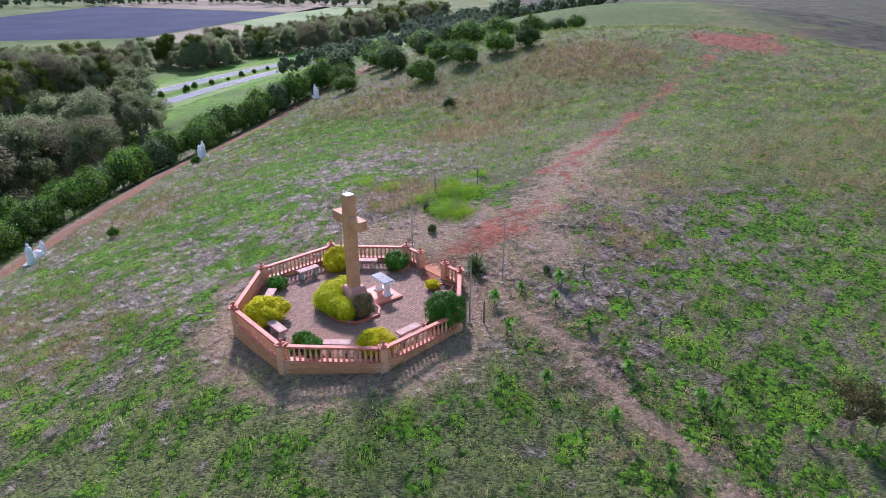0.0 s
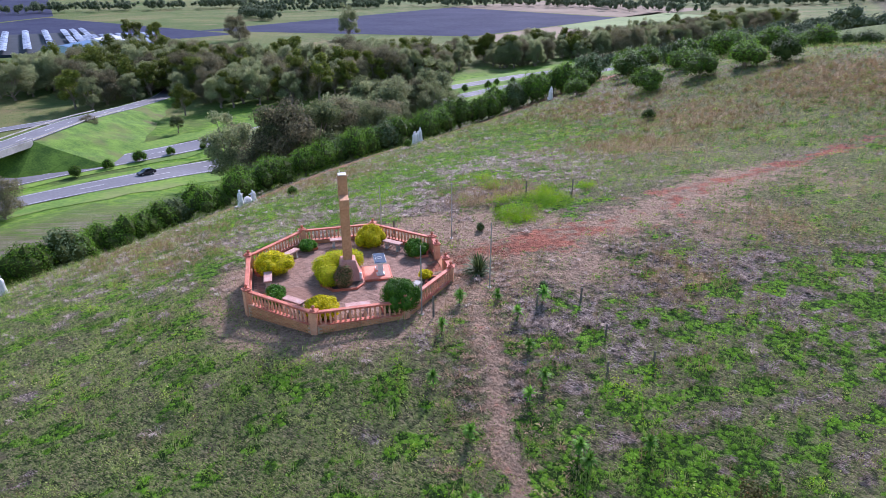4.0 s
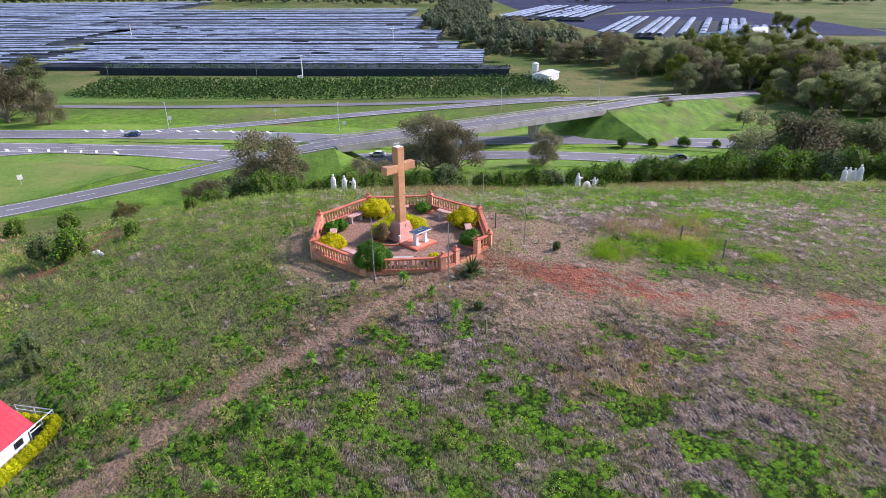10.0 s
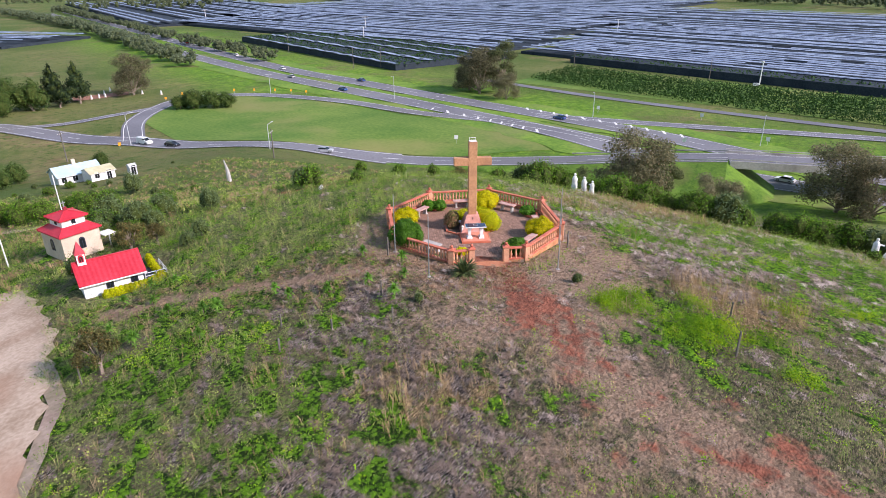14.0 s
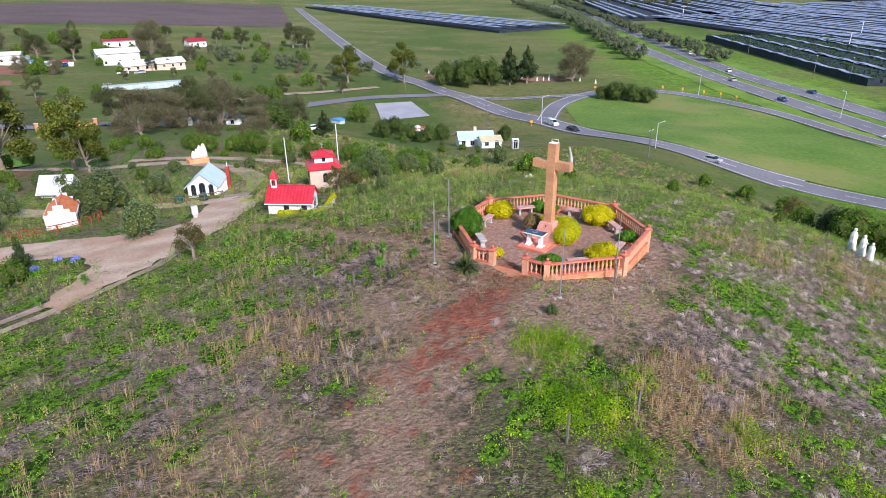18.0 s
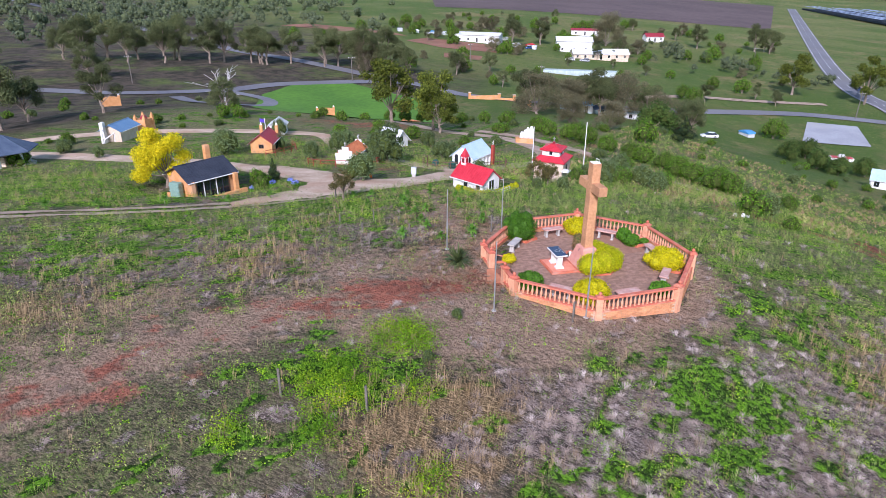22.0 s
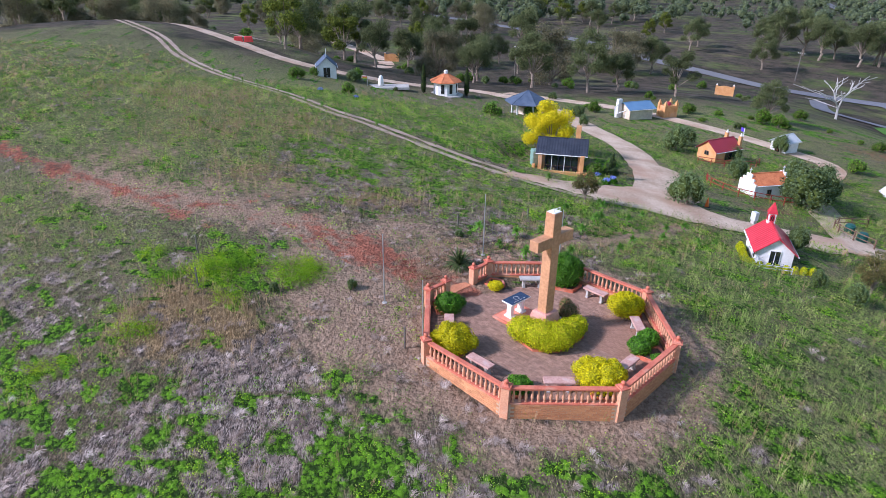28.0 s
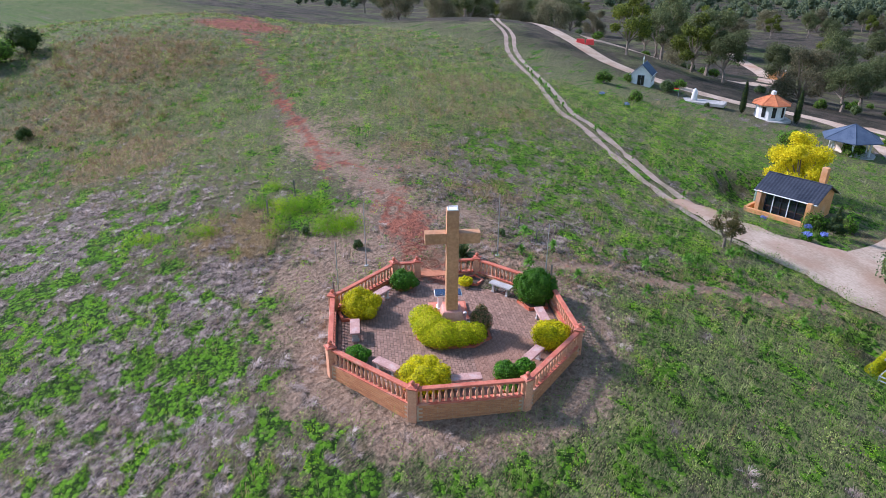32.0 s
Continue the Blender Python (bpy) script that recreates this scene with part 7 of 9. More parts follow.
g_.inputs["Base Color"].default_value, g_.inputs["Roughness"].default_value, g_.inputs["Specular IOR Level"].default_value = (0.015, 0.02, 0.025, 1), 0.08, 0.8


def corrugated(th, name, pts, mat, rib=0.22, rise=0.018, thick=0.05):
    """A roof panel between four corners (eave a, eave b, ridge b, ridge a) with ribs from eave to ridge."""
    a_, b_, c_, d_ = [Vector(p) for p in pts]
    n = max(2, int((b_ - a_).length / rib))
    nrm = (b_ - a_).cross(d_ - a_).normalized()
    V, F = [], []
    for k in range(2 * n + 1):
        f = k / (2 * n)
        up = nrm * (rise if k % 2 else 0.0)
        V += [a_.lerp(b_, f) + up, d_.lerp(c_, f) + up, a_.lerp(b_, f) - nrm * thick, d_.lerp(c_, f) - nrm * thick]
    for k in range(2 * n):
        i, j = 4 * k, 4 * (k + 1)
        F += [(i, j, j + 1, i + 1), (i + 2, i + 3, j + 3, j + 2), (i, i + 2, j + 2, j), (i + 1, j + 1, j + 3, i + 3)]
    F += [(0, 1, 3, 2), (8 * n, 8 * n + 2, 8 * n + 3, 8 * n + 1)]
    return pydata(name, V, F, mat, th)


def opening(th, name, x, y, z, w, h, face, frame_mat, deep=0.05, arch=False):
    """A framed window or door on a wall; face is the wall's outward angle in the house's own axes."""
    bm = bmesh.new()
    box(bm, 0, 0, 0, w + 0.10, deep, h + 0.08)
    if arch:
        lathe_half(bm, w / 2 + 0.05, deep, h + 0.08)
    f_ = part(name, bm, frame_mat, th)
    f_.matrix_basis = Matrix.Translation((x, y, z)) @ Matrix.Rotation(face + math.pi / 2, 4, "Z")
    bm = bmesh.new()
    box(bm, 0, -deep * 0.5, 0.04, w, deep * 0.4, h)
    if arch:
        lathe_half(bm, w / 2, deep * 0.4, h + 0.04, -deep * 0.5)
    part("pane", bm, GLASS, f_)
    bm = bmesh.new()
    box(bm, 0, -deep * 0.75, 0.04, 0.03, 0.02, h)
    part("glazing_bar", bm, frame_mat, f_)
    return f_


def lathe_half(bm, r_, deep, z, y=0.0):
    n = 8
    A = [bm.verts.new((r_ * math.cos(math.pi * k / n), y - deep / 2, z + r_ * math.sin(math.pi * k / n))) for k in range(n + 1)]
    B = [bm.verts.new((r_ * math.cos(math.pi * k / n), y + deep / 2, z + r_ * math.sin(math.pi * k / n))) for k in range(n + 1)]
    bm.faces.new(A)
    bm.faces.new(B[::-1])
    for k in range(n):
        bm.faces.new((A[k], B[k], B[k + 1], A[k + 1]))


def house(name, x, y, rz, w, d, hw, hr, wall, roof, label, z=None, over=0.18, cat="house"):
    """A gabled house, its ridge along its own x axis: four walls, two ribbed roof slopes, a ridge cap."""
    th = anchor(name, x, y, (gz(x, y) if z is None else z), radians(rz), label=label, category=cat, group="little buildings of the village")
    t = 0.12
    for sy in (-1, 1):
        bm = bmesh.new()
        box(bm, 0, sy * (d / 2 - t / 2), -0.8, w, t, hw + 0.8)
        part("side_wall", bm, wall, th)
    for sx in (-1, 1):
        bm = bmesh.new()
        pr = [(-d / 2 + t + 0.002, -0.8), (d / 2 - t - 0.002, -0.8), (d / 2 - t - 0.002, hw + hr * 2 * t / d), (0, hw + hr - 0.03), (-d / 2 + t + 0.002, hw + hr * 2 * t / d)]
        A = [bm.verts.new((sx * w / 2, p, q)) for p, q in pr]
        B = [bm.verts.new((sx * (w / 2 - t), p, q)) for p, q in pr]
        bm.faces.new(A if sx > 0 else A[::-1])
        bm.faces.new(B[::-1] if sx > 0 else B)
        for k in range(5):
            bm.faces.new((A[k], B[k], B[(k + 1) % 5], A[(k + 1) % 5]))
        bmesh.ops.recalc_face_normals(bm, faces=bm.faces)
        part("gable_wall", bm, wall, th)
    k = (d / 2 + over) / (d / 2)
    L = w / 2 + over
    for sy in (-1, 1):
        e = hw + hr - hr * k + 0.05
        pts = [(-L * sy * -1, sy * d / 2 * k, e), (L * sy * -1, sy * d / 2 * k, e), (L * sy * -1, 0, hw + hr + 0.05), (-L * sy * -1, 0, hw + hr + 0.05)]
        corrugated(th, "roof_slope", pts, roof)
    bm = bmesh.new()
    box(bm, 0, 0, hw + hr + 0.03, 2 * L, 0.12, 0.06, 0, 0.015)
    part("ridge_cap", bm, roof, th)
    for sy in (-1, 1):
        bm = bmesh.new()
        limb(bm, (-L, sy * (d / 2 * k + 0.03), hw + hr - hr * k), (L, sy * (d / 2 * k + 0.03), hw + hr - hr * k), 0.04, 0.04, 6)
        part("gutter", bm, WHITE, th)
    return th


def hip_roof(th, name, half, z0, z1, mat, n=4, a0=math.pi / 4, top=0.0, thick=0.08):
    bm = bmesh.new()
    r_ = half / math.cos(math.pi / n)
    A = [bm.verts.new((r_ * math.cos(a0 + 6.28319 * k / n), r_ * math.sin(a0 + 6.28319 * k / n), z0)) for k in range(n)]
    U = [bm.verts.new((r_ * math.cos(a0 + 6.28319 * k / n), r_ * math.sin(a0 + 6.28319 * k / n), z0 - thick)) for k in range(n)]
    T = [bm.verts.new((max(top, 0.02) * math.cos(a0 + 6.28319 * k / n), max(top, 0.02) * math.sin(a0 + 6.28319 * k / n), z1)) for k in range(n)]
    for k in range(n):
        j = (k + 1) % n
        bm.faces.new((A[k], A[j], T[j], T[k]))
        bm.faces.new((U[j], U[k], A[k], A[j])[::-1])
    bm.faces.new(T)
    bm.faces.new(U[::-1])
    bmesh.ops.recalc_face_normals(bm, faces=bm.faces)
    ob = part(name, bm, mat, th)
    for k in range(n):
        bm = bmesh.new()
        p_, q_ = (r_ * math.cos(a0 + 6.28319 * k / n), r_ * math.sin(a0 + 6.28319 * k / n), z0 + 0.01), (max(top, 0.02) * math.cos(a0 + 6.28319 * k / n), max(top, 0.02) * math.sin(a0 + 6.28319 * k / n), z1 + 0.01)
        limb(bm, p_, q_, 0.035, 0.035, 5)
        part("hip_cap", bm, mat, th)
    return ob


def small_cross(th, x, y, z, h, mat=None):
    bm = bmesh.new()
    box(bm, x, y, z, h * 0.14, h * 0.1, h)
    box(bm, x, y, z + h * 0.6, h * 0.6, h * 0.1, h * 0.14)
    part("roof_cross", bm, mat or WHITE, th)


# white chapel with a red roof and a steeple
ch = house("red_roofed_chapel", 8.80, 11.20, -17, 2.9, 1.9, 0.85, 0.78, WHITE, REDROOF, "tiny white chapel with a bright red roof and steeple", -2.55)
bm = bmesh.new()
box(bm, 1.15, 0, 1.1, 0.40, 0.40, 1.05)
st = part("steeple", bm, WHITE, ch)
bm = bmesh.new()
box(bm, 1.15, 0, 2.15, 0.52, 0.52, 0.66, 0, 0, 0.03)
part("spire", bm, REDROOF, st, "pointed red spire")
for a_ in (0, math.pi / 2, math.pi, -math.pi / 2):
    opening(st, "louvre", 1.15 + 0.205 * math.cos(a_), 0.205 * math.sin(a_), 1.7, 0.16, 0.2, a_, REDROOF, 0.04, True)
for x_ in (-1.0, 0.2):
    opening(ch, "window", x_, 0.96, 0.25, 0.26, 0.35, math.pi / 2, DARKROOF, 0.05, True)
    opening(ch, "window", x_, -0.96, 0.25, 0.26, 0.35, -math.pi / 2, DARKROOF, 0.05, True)
opening(ch, "door", -1.46, 0, 0.02, 0.5, 0.8, math.pi, WHITE, 0.06)
for k in range(20):
    f = k / 19
    p = between((9.7, 12.42), (7.0, 13.2), f / 0.62) if f < 0.62 else between((7.0, 13.2), (6.0, 10.2), (f - 0.62) / 0.38)
    shrub("golden_conifer", p[0], p[1], gz(*p) - 0.05, [(0, 0, 0.20, 0.23, 0.23, 0.23), (0, 0, 0.37, 0.15, 0.15, 0.16)], YELGREEN, 660, 0.075, "small yellow-green conifer of a low chapel hedge", "shrub", "hedge round the red chapel")

bm = bmesh.new()
box(bm, -2.1, 0.1, -0.3, 1.2, 1.7, 0.36)
part("patio", bm, DARKROOF, ch, "dark paved patio")
for a_, b_ in (((-2.68, -0.7), (-2.68, 0.92)), ((-2.68, 0.92), (-1.55, 0.92))):
    bm = bmesh.new()
    for z_ in (0.34, 0.52):
        limb(bm, (*a_, z_), (*b_, z_), 0.022, 0.022, 6)
    for f_ in (0, 0.5, 1):
        limb(bm, (*between(a_, b_, f_), 0.0), (*between(a_, b_, f_), 0.54), 0.025, 0.025, 6)
    part("patio_rail", bm, GREYMET, ch)

# two-tier pavilion with red roofs
pv = anchor("red_roofed_pavilion", 6.05, 0.94, -4.15, radians(2), label="cream two-tier pavilion with bright red hipped roofs", category="house", group="little buildings of the village")
for k in range(4):
    bm = bmesh.new()
    box(bm, 0, 1.19, -0.8, 2.5 if k % 2 == 0 else 2.26, 0.12, 2.42)
    w_ = part("wall", bm, CREAM, pv)
    w_.matrix_basis = Matrix.Rotation(k * math.pi / 2, 4, "Z")
    opening(w_, "window", 0, 1.26, 0.5, 0.30, 0.5, math.pi / 2, DARKROOF, 0.05, True)
hip_roof(pv, "lower_roof", 1.40, 1.66, 2.02, REDROOF, top=1.15)
for k in range(4):
    bm = bmesh.new()
    box(bm, 0, 0.70, 1.9, 1.5 if k % 2 == 0 else 1.3, 0.1, 0.66)
    w_ = part("upper_wall", bm, WHITE, pv)
    w_.matrix_basis = Matrix.Rotation(k * math.pi / 2, 4, "Z")
    opening(w_, "window", 0, 0.76, 2.12, 0.17, 0.22, math.pi / 2, DARKROOF, 0.04, True)
hip_roof(pv, "upper_roof", 0.95, 2.55, 2.88, REDROOF, top=0.15)
bm = bmesh.new()
box(bm, 0, 0, 2.84, 0.20, 0.20, 0.26)
part("lantern", bm, MAROON, pv)
small_cross(pv, 0, 0, 3.1, 0.42, STEEL)
bm = bmesh.new()
box(bm, -1.65, 1.3, 1.0, 0.8, 0.9, 0.06, 0, 0.01)
for dx_, dy_ in ((-0.3, 0.35), (-0.3, -0.35)):
    box(bm, -1.65 + dx_, 1.3 + dy_, -0.5, 0.07, 0.07, 1.5)
part("porch", bm, WHITE, pv, "small white porch canopy")

# white chapel with a pale blue roof and red timber rails
bc = house("blue_roofed_chapel", 16.2, -4.6, 82, 3.4, 2.5, 1.15, 1.05, WHITE, BLUEROOF, "small white chapel with a pale blue metal roof", gz(16.2, -4.6) + 0.15)
for y_ in (-0.75, 0.0, 0.75):
    opening(bc, "window" if y_ else "door", 1.71, y_, 0.25 if y_ else 0.0, 0.3 if y_ else 0.42, 0.75 if y_ else 1.1, 0, DARKROOF, 0.05, True)
for x_ in (-1.4, -0.7, 0.0, 0.7, 1.4):
    bm = bmesh.new()
    box(bm, x_, 1.33, -0.4, 0.16, 0.18, 1.45)
    part("buttress", bm, WHITE, bc)
bm = bmesh.new()
box(bm, -1.5, 1.6, -0.4, 0.3, 0.3, 2.3)
part("red_pillar", bm, REDWOOD, bc)
small_cross(bc, -1.5, 1.6, 1.9, 0.45)
for dx, dy in ((19.2, 0.2), (17.2, 0.6)):
    th = anchor("plastic_tank", dx - 1.2, dy - 0.2, gz(dx, dy), label="dark green plastic bin beside the blue-roofed chapel", category="tank", group="bins by the chapel")
    bm = bmesh.new()
    lathe(bm, [(0.32, 0), (0.34, 0.05), (0.34, 0.6), (0.25, 0.68)], 14)
    part("body", bm, DARKGREEN, th)
    bm = bmesh.new()
    lathe(bm, [(0.26, 0.67), (0.26, 0.72), (0.05, 0.74)], 14)
    part("lid", bm, DARKGREEN, th)


def rail_fence(pts, mat, label, h=0.75, name="rail_fence", rails=(0.35, 0.68), gap=1.5, size=0.07):
    C = smooth_line(pts, gap)
    th = anchor(name, C[0, 0], C[0, 1], 0, label=label, category="fence")
    o = np.array([C[0, 0], C[0, 1]])
    for k, p in enumerate(C):
        bm = bmesh.new()
        z_ = gz(*p)
        box(bm, *(p - o), z_ - 0.1, size, size, h + 0.1)
        part("post", bm, mat, th)
        if k:
            for r_ in rails:
                bm = bmesh.new()
                limb(bm, (*(C[k - 1] - o), gz(*C[k - 1]) + r_), (*(p - o), z_ + r_), size * 0.45, size * 0.45, 4)
                part("rail", bm, mat, th)
    return th


rail_fence([(20.6, -3.2), (19.4, 0.0), (17.2, 1.4), (14.4, 0.6)], BROWNWOOD, "low brown timber rail beside the blue-roofed chapel")
rail_fence([(13.6, -1), (13.0, -6), (14.4, -9.5)], BROWNWOOD, "low brown timber rail beside the blue-roofed chapel")

# white chapel with clay tiles, bell wall and red fence
tc = house("tiled_chapel", 25.9, 2.6, 100, 3.0, 2.0, 1.25, 0.7, WHITE, TILE, "small white chapel with a clay tile roof and bell gable", None, 0.06)
for x_, r_, h_ in ((-1.55, 1.0, 2.3), (1.55, 1.05, 2.2)):
    bm = bmesh.new()
    box(bm, x_, 0, -0.5, 0.16, 2.1, 1.85, 0, 0.02)
    box(bm, x_, 0, 1.35, 0.16, 1.4, 0.32, 0, 0.02)
    box(bm, x_, 0, 1.67, 0.16, 0.7, 0.36, 0, 0.05)
    part("gable_parapet", bm, WHITE, tc)
    small_cross(tc, x_, 0, 2.05, 0.45)
opening(tc, "door", -1.64, 0, 0, 0.6, 1.1, math.pi, BROWNWOOD, 0.06, True)
opening(tc, "window", 0.2, 1.01, 0.35, 0.3, 0.45, math.pi / 2, BROWNWOOD, 0.05)
rail_fence([(28.4, 6.4), (26.6, 6.8), (24.0, 5.6), (23.4, 3.2), (23.6, 0.8)], REDWOOD, "red painted timber fence in front of the tiled chapel", 0.7)

# white tent-roofed chapel
tt = house("tent_roofed_chapel", 31.3, -14.2, -10, 2.7, 2.4, 0.85, 1.2, WHITE, PALETIN, "white chapel with a steep pale metal roof", None, 0.3)
opening(tt, "door", 1.36, 0, 0, 0.8, 1.1, 0, BROWNWOOD, 0.06)
opening(tt, "window", 1.36, 0, 1.35, 0.3, 0.35, 0, DARKROOF, 0.05)
opening(tt, "window", -1.36, 0, 0.7, 0.4, 0.5, math.pi, DARKROOF, 0.05)

# orange cottage
oc = house("orange_cottage", 38.4, 1.0, -64, 3.4, 2.3, 1.35, 0.85, ORANGE, MAROON, "orange rendered cottage with a dark red metal roof", None)
for y_ in (-0.95, 0.95):
    bm = bmesh.new()
    box(bm, 1.85, y_ * 0.9, -0.5, 0.38, 0.38, 2.95, 0, 0.03, 0.85)
    pil = part("pillar", bm, ORANGE, oc)
    bm = bmesh.new()
    lathe(bm, [(0.1, 0), (0.16, 0.05), (0.1, 0.12), (0.03, 0.34)], 8, (1.85, y_ * 0.9, 2.45))
    part("pinnacle", bm, WHITE, pil)
opening(oc, "window", -1.71, 0, 0.75, 0.45, 0.35, math.pi, BROWNWOOD, 0.06)
opening(oc, "window", 0.1, -1.16, 0.3, 0.9, 0.7, -math.pi / 2, BROWNWOOD, 0.06)
rail_fence([(35.6, 4.2), (35.4, 1.6), (36.4, -1.6), (38.6, -3.6)], REDWOOD, "red painted timber rail in front of the orange cottage", 0.55)

ws = house("white_shed", 46.4, -10.4, -60, 2.3, 1.9, 1.25, 0.6, WHITE, GREYMET, "little white shed with a pale roof", None)
opening(ws, "door", -1.16, 0, 0, 0.6, 1.05, math.pi, REDWOOD, 0.05)

# blue-roofed open shelter with a white tower, and an orange shrine beside it
bs = house("blue_shelter", 59.0, 3.2, -70, 3.6, 2.4, 1.5, 0.6, CREAM, BLUEMET, "open shelter with a blue metal roof", None, 0.3)
bm = bmesh.new()
box(bm, -2.3, 0.6, -0.3, 0.9, 0.5, 2.8, 0.2, 0.05, 0.8)
wt = tagged(part("white_frame_sculpture", bm, WHITE), "white angular sculpture with a bent frame", "sculpture")
wt.matrix_basis = bs.matrix_basis.copy()
bm = bmesh.new()
for a_, b_ in (((-2.9, 0.4, 0.2), (-3.2, 0.2, 1.6)), ((-3.2, 0.2, 1.6), (-2.2, 0.5, 1.9)), ((-3.0, 0.2, 0.6), (-1.8, -0.4, 1.2)), ((-1.8, -0.4, 1.2), (-1.8, -0.3, 0.0))):
    limb(bm, a_, b_, 0.07, 0.07, 6)
part("bent_frame", bm, WHITE, wt)
os_ = anchor("orange_shrine", 60.6, -1.6, gz(60.6, -1.6), radians(-70), label="orange rendered shrine with corner pinnacles and a red dome", category="shrine")
bm = bmesh.new()
box(bm, 0, 0, -0.4, 2.0, 1.4, 2.0, 0, 0.03)
part("body", bm, ORANGE, os_)
for sx in (-0.9, 0.9):
    for sy in (-0.6, 0.6):
        bm = bmesh.new()
        box(bm, sx, sy, -0.4, 0.36, 0.36, 2.3, 0, 0.03)
        box(bm, sx, sy, 1.9, 0.3, 0.3, 0.4, 0, 0, 0.1)
        part("pinnacle", bm, ORANGE, os_)
bm = bmesh.new()
lathe(bm, [(0.45, 1.6), (0.42, 1.8), (0.28, 1.98), (0.05, 2.06)], 12)
part("dome", bm, MAROON, os_)


def arch_wall(x, y, rz, w, h):
    th = anchor("orange_arch_wall", x, y, gz(x, y), radians(rz), label="free-standing orange rendered wall with a curved top", category="wall", group="orange arch walls")
    bm = bmesh.new()
    n = 10
    prof_ = [(-w / 2, -0.4), (w / 2, -0.4)] + [(w / 2 - w * k / n, h * (0.86 + 0.14 * math.sin(math.pi * k / n))) for k in range(n + 1)]
    A = [bm.verts.new((p, -0.15, q)) for p, q in prof_]
    B = [bm.verts.new((p, 0.15, q)) for p, q in prof_]
    bm.faces.new(A)
    bm.faces.new(B[::-1])
    for k in range(len(A)):
        bm.faces.new((A[k], B[k], B[(k + 1) % len(A)], A[(k + 1) % len(A)]))
    bmesh.ops.recalc_face_normals(bm, faces=bm.faces)
    part("panel", bm, ORANGE, th)
    for sx in (-1, 1):
        bm = bmesh.new()
        box(bm, sx * w / 2, 0, -0.4, 0.4, 0.42, h + 0.5, 0, 0.02)
        pl = part("pillar", bm, ORANGE, th)
        bm = bmesh.new()
        lathe(bm, [(0.16, 0), (0.2, 0.06), (0.1, 0.2), (0.02, 0.36)], 8, (sx * w / 2, 0, h + 0.1))
        part("pinnacle", bm, WHITE, pl)


arch_wall(106.0, -30.3, 63, 3.2, 1.9)
arch_wall(70.7, -52.8, 46, 3.4, 2.0)
arch_wall(150, 40, 90, 3.4, 2.0)

# brick tower with a low curved wall
tw = anchor("brick_tower", 57, -61.5, gz(57, -61.5), 0.3, label="slender red brick tower with a pointed top", category="tower")
bm = bmesh.new()
box(bm, 0, 0, -0.5, 1.3, 1.3, 3.2, 0, 0.04, 0.9)
part("shaft", bm, BRICK, tw)
bm = bmesh.new()
box(bm, 0, 0, 2.7, 1.1, 1.1, 1.4, 0, 0.02, 0.3)
part("spire", bm, BRICK, tw)
bm = bmesh.new()
box(bm, 0, 0, 4.1, 0.4, 0.4, 0.4, 0, 0.02, 0.5)
part("cap", bm, BLUEMET, tw, "small blue cap")
for k in range(5):
    th = anchor("brick_seat_wall", 55.2 + 0.9 * k - 3.4, -58.2 - 0.5 * k, gz(53 + 0.9 * k, -58.2), -0.5, label="low red brick seat wall near the tower", category="wall", group="seat walls")
    bm = bmesh.new()
    box(bm, 0, 0, -0.4, 0.85, 0.4, 1.0, 0, 0.03)
    part("block", bm, BRICK, th)

# dark-roofed shelter with glass doors, chimney, tank and terrace
ds = house("dark_roofed_shelter", 28.6, 19.2, -104, 3.7, 3.2, 1.62, 0.78, ORANGE, DARKROOF, "orange brick shelter with a black ribbed metal roof", -3.62, 0.28)
bm = bmesh.new()
box(bm, -0.25, -1.603, 0.02, 2.1, 0.03, 1.5)
part("front_glazing", bm, GLASS, ds, "dark glazed front")
for k in range(5):
    bm = bmesh.new()
    box(bm, -1.30 + 0.525 * k, -1.64, 0.0, 0.06, 0.06, 1.55)
    part("glazing_post", bm, WHITE if k % 2 else DARKROOF, ds)
for x_, y_ in ((1.72, -2.0), (-1.72, -1.72)):
    bm = bmesh.new()
    box(bm, x_, y_, -0.3, 0.32, 0.32, 1.86, 0, 0.02)
    part("porch_pillar", bm, ORANGE, ds)
# Dark panel on the wall paints the shaded inside of the open porch.
bm = bmesh.new()
box(bm, 1.0, -1.62, 0.0, 0.75, 0.05, 1.5)
part("porch_opening", bm, GLASS, ds)
bm = bmesh.new()
box(bm, 1.2, 0.9, 1.6, 0.42, 0.42, 1.75, 0, 0.03)
part("chimney", bm, ORANGE, ds)
for y0_, x0_, lx_, ly_ in ((-2.35, 0.1, 4.6, 0.22), (-0.6, -2.3, 0.22, 3.4)):
    bm = bmesh.new()
    box(bm, x0_, y0_, -0.5, lx_, ly_, 0.78, 0, 0.02)
    part("terrace_wall", bm, ORANGE, ds)
tk = anchor("water_tank", 28.8, 21.55, -3.62, label="green slimline water tank beside the dark-roofed shelter", category="tank")
bm = bmesh.new()
box(bm, 0, 0, 0, 0.9, 0.5, 1.4, 0.1, 0.1)
part("body", bm, TANKGREEN, tk)
for z_ in (0.4, 0.85, 1.3):
    bm = bmesh.new()
    box(bm, 0, 0, z_ * 0.85, 0.94, 0.54, 0.08, 0.1, 0.03)
    part("rib", bm, TANKGREEN, tk)

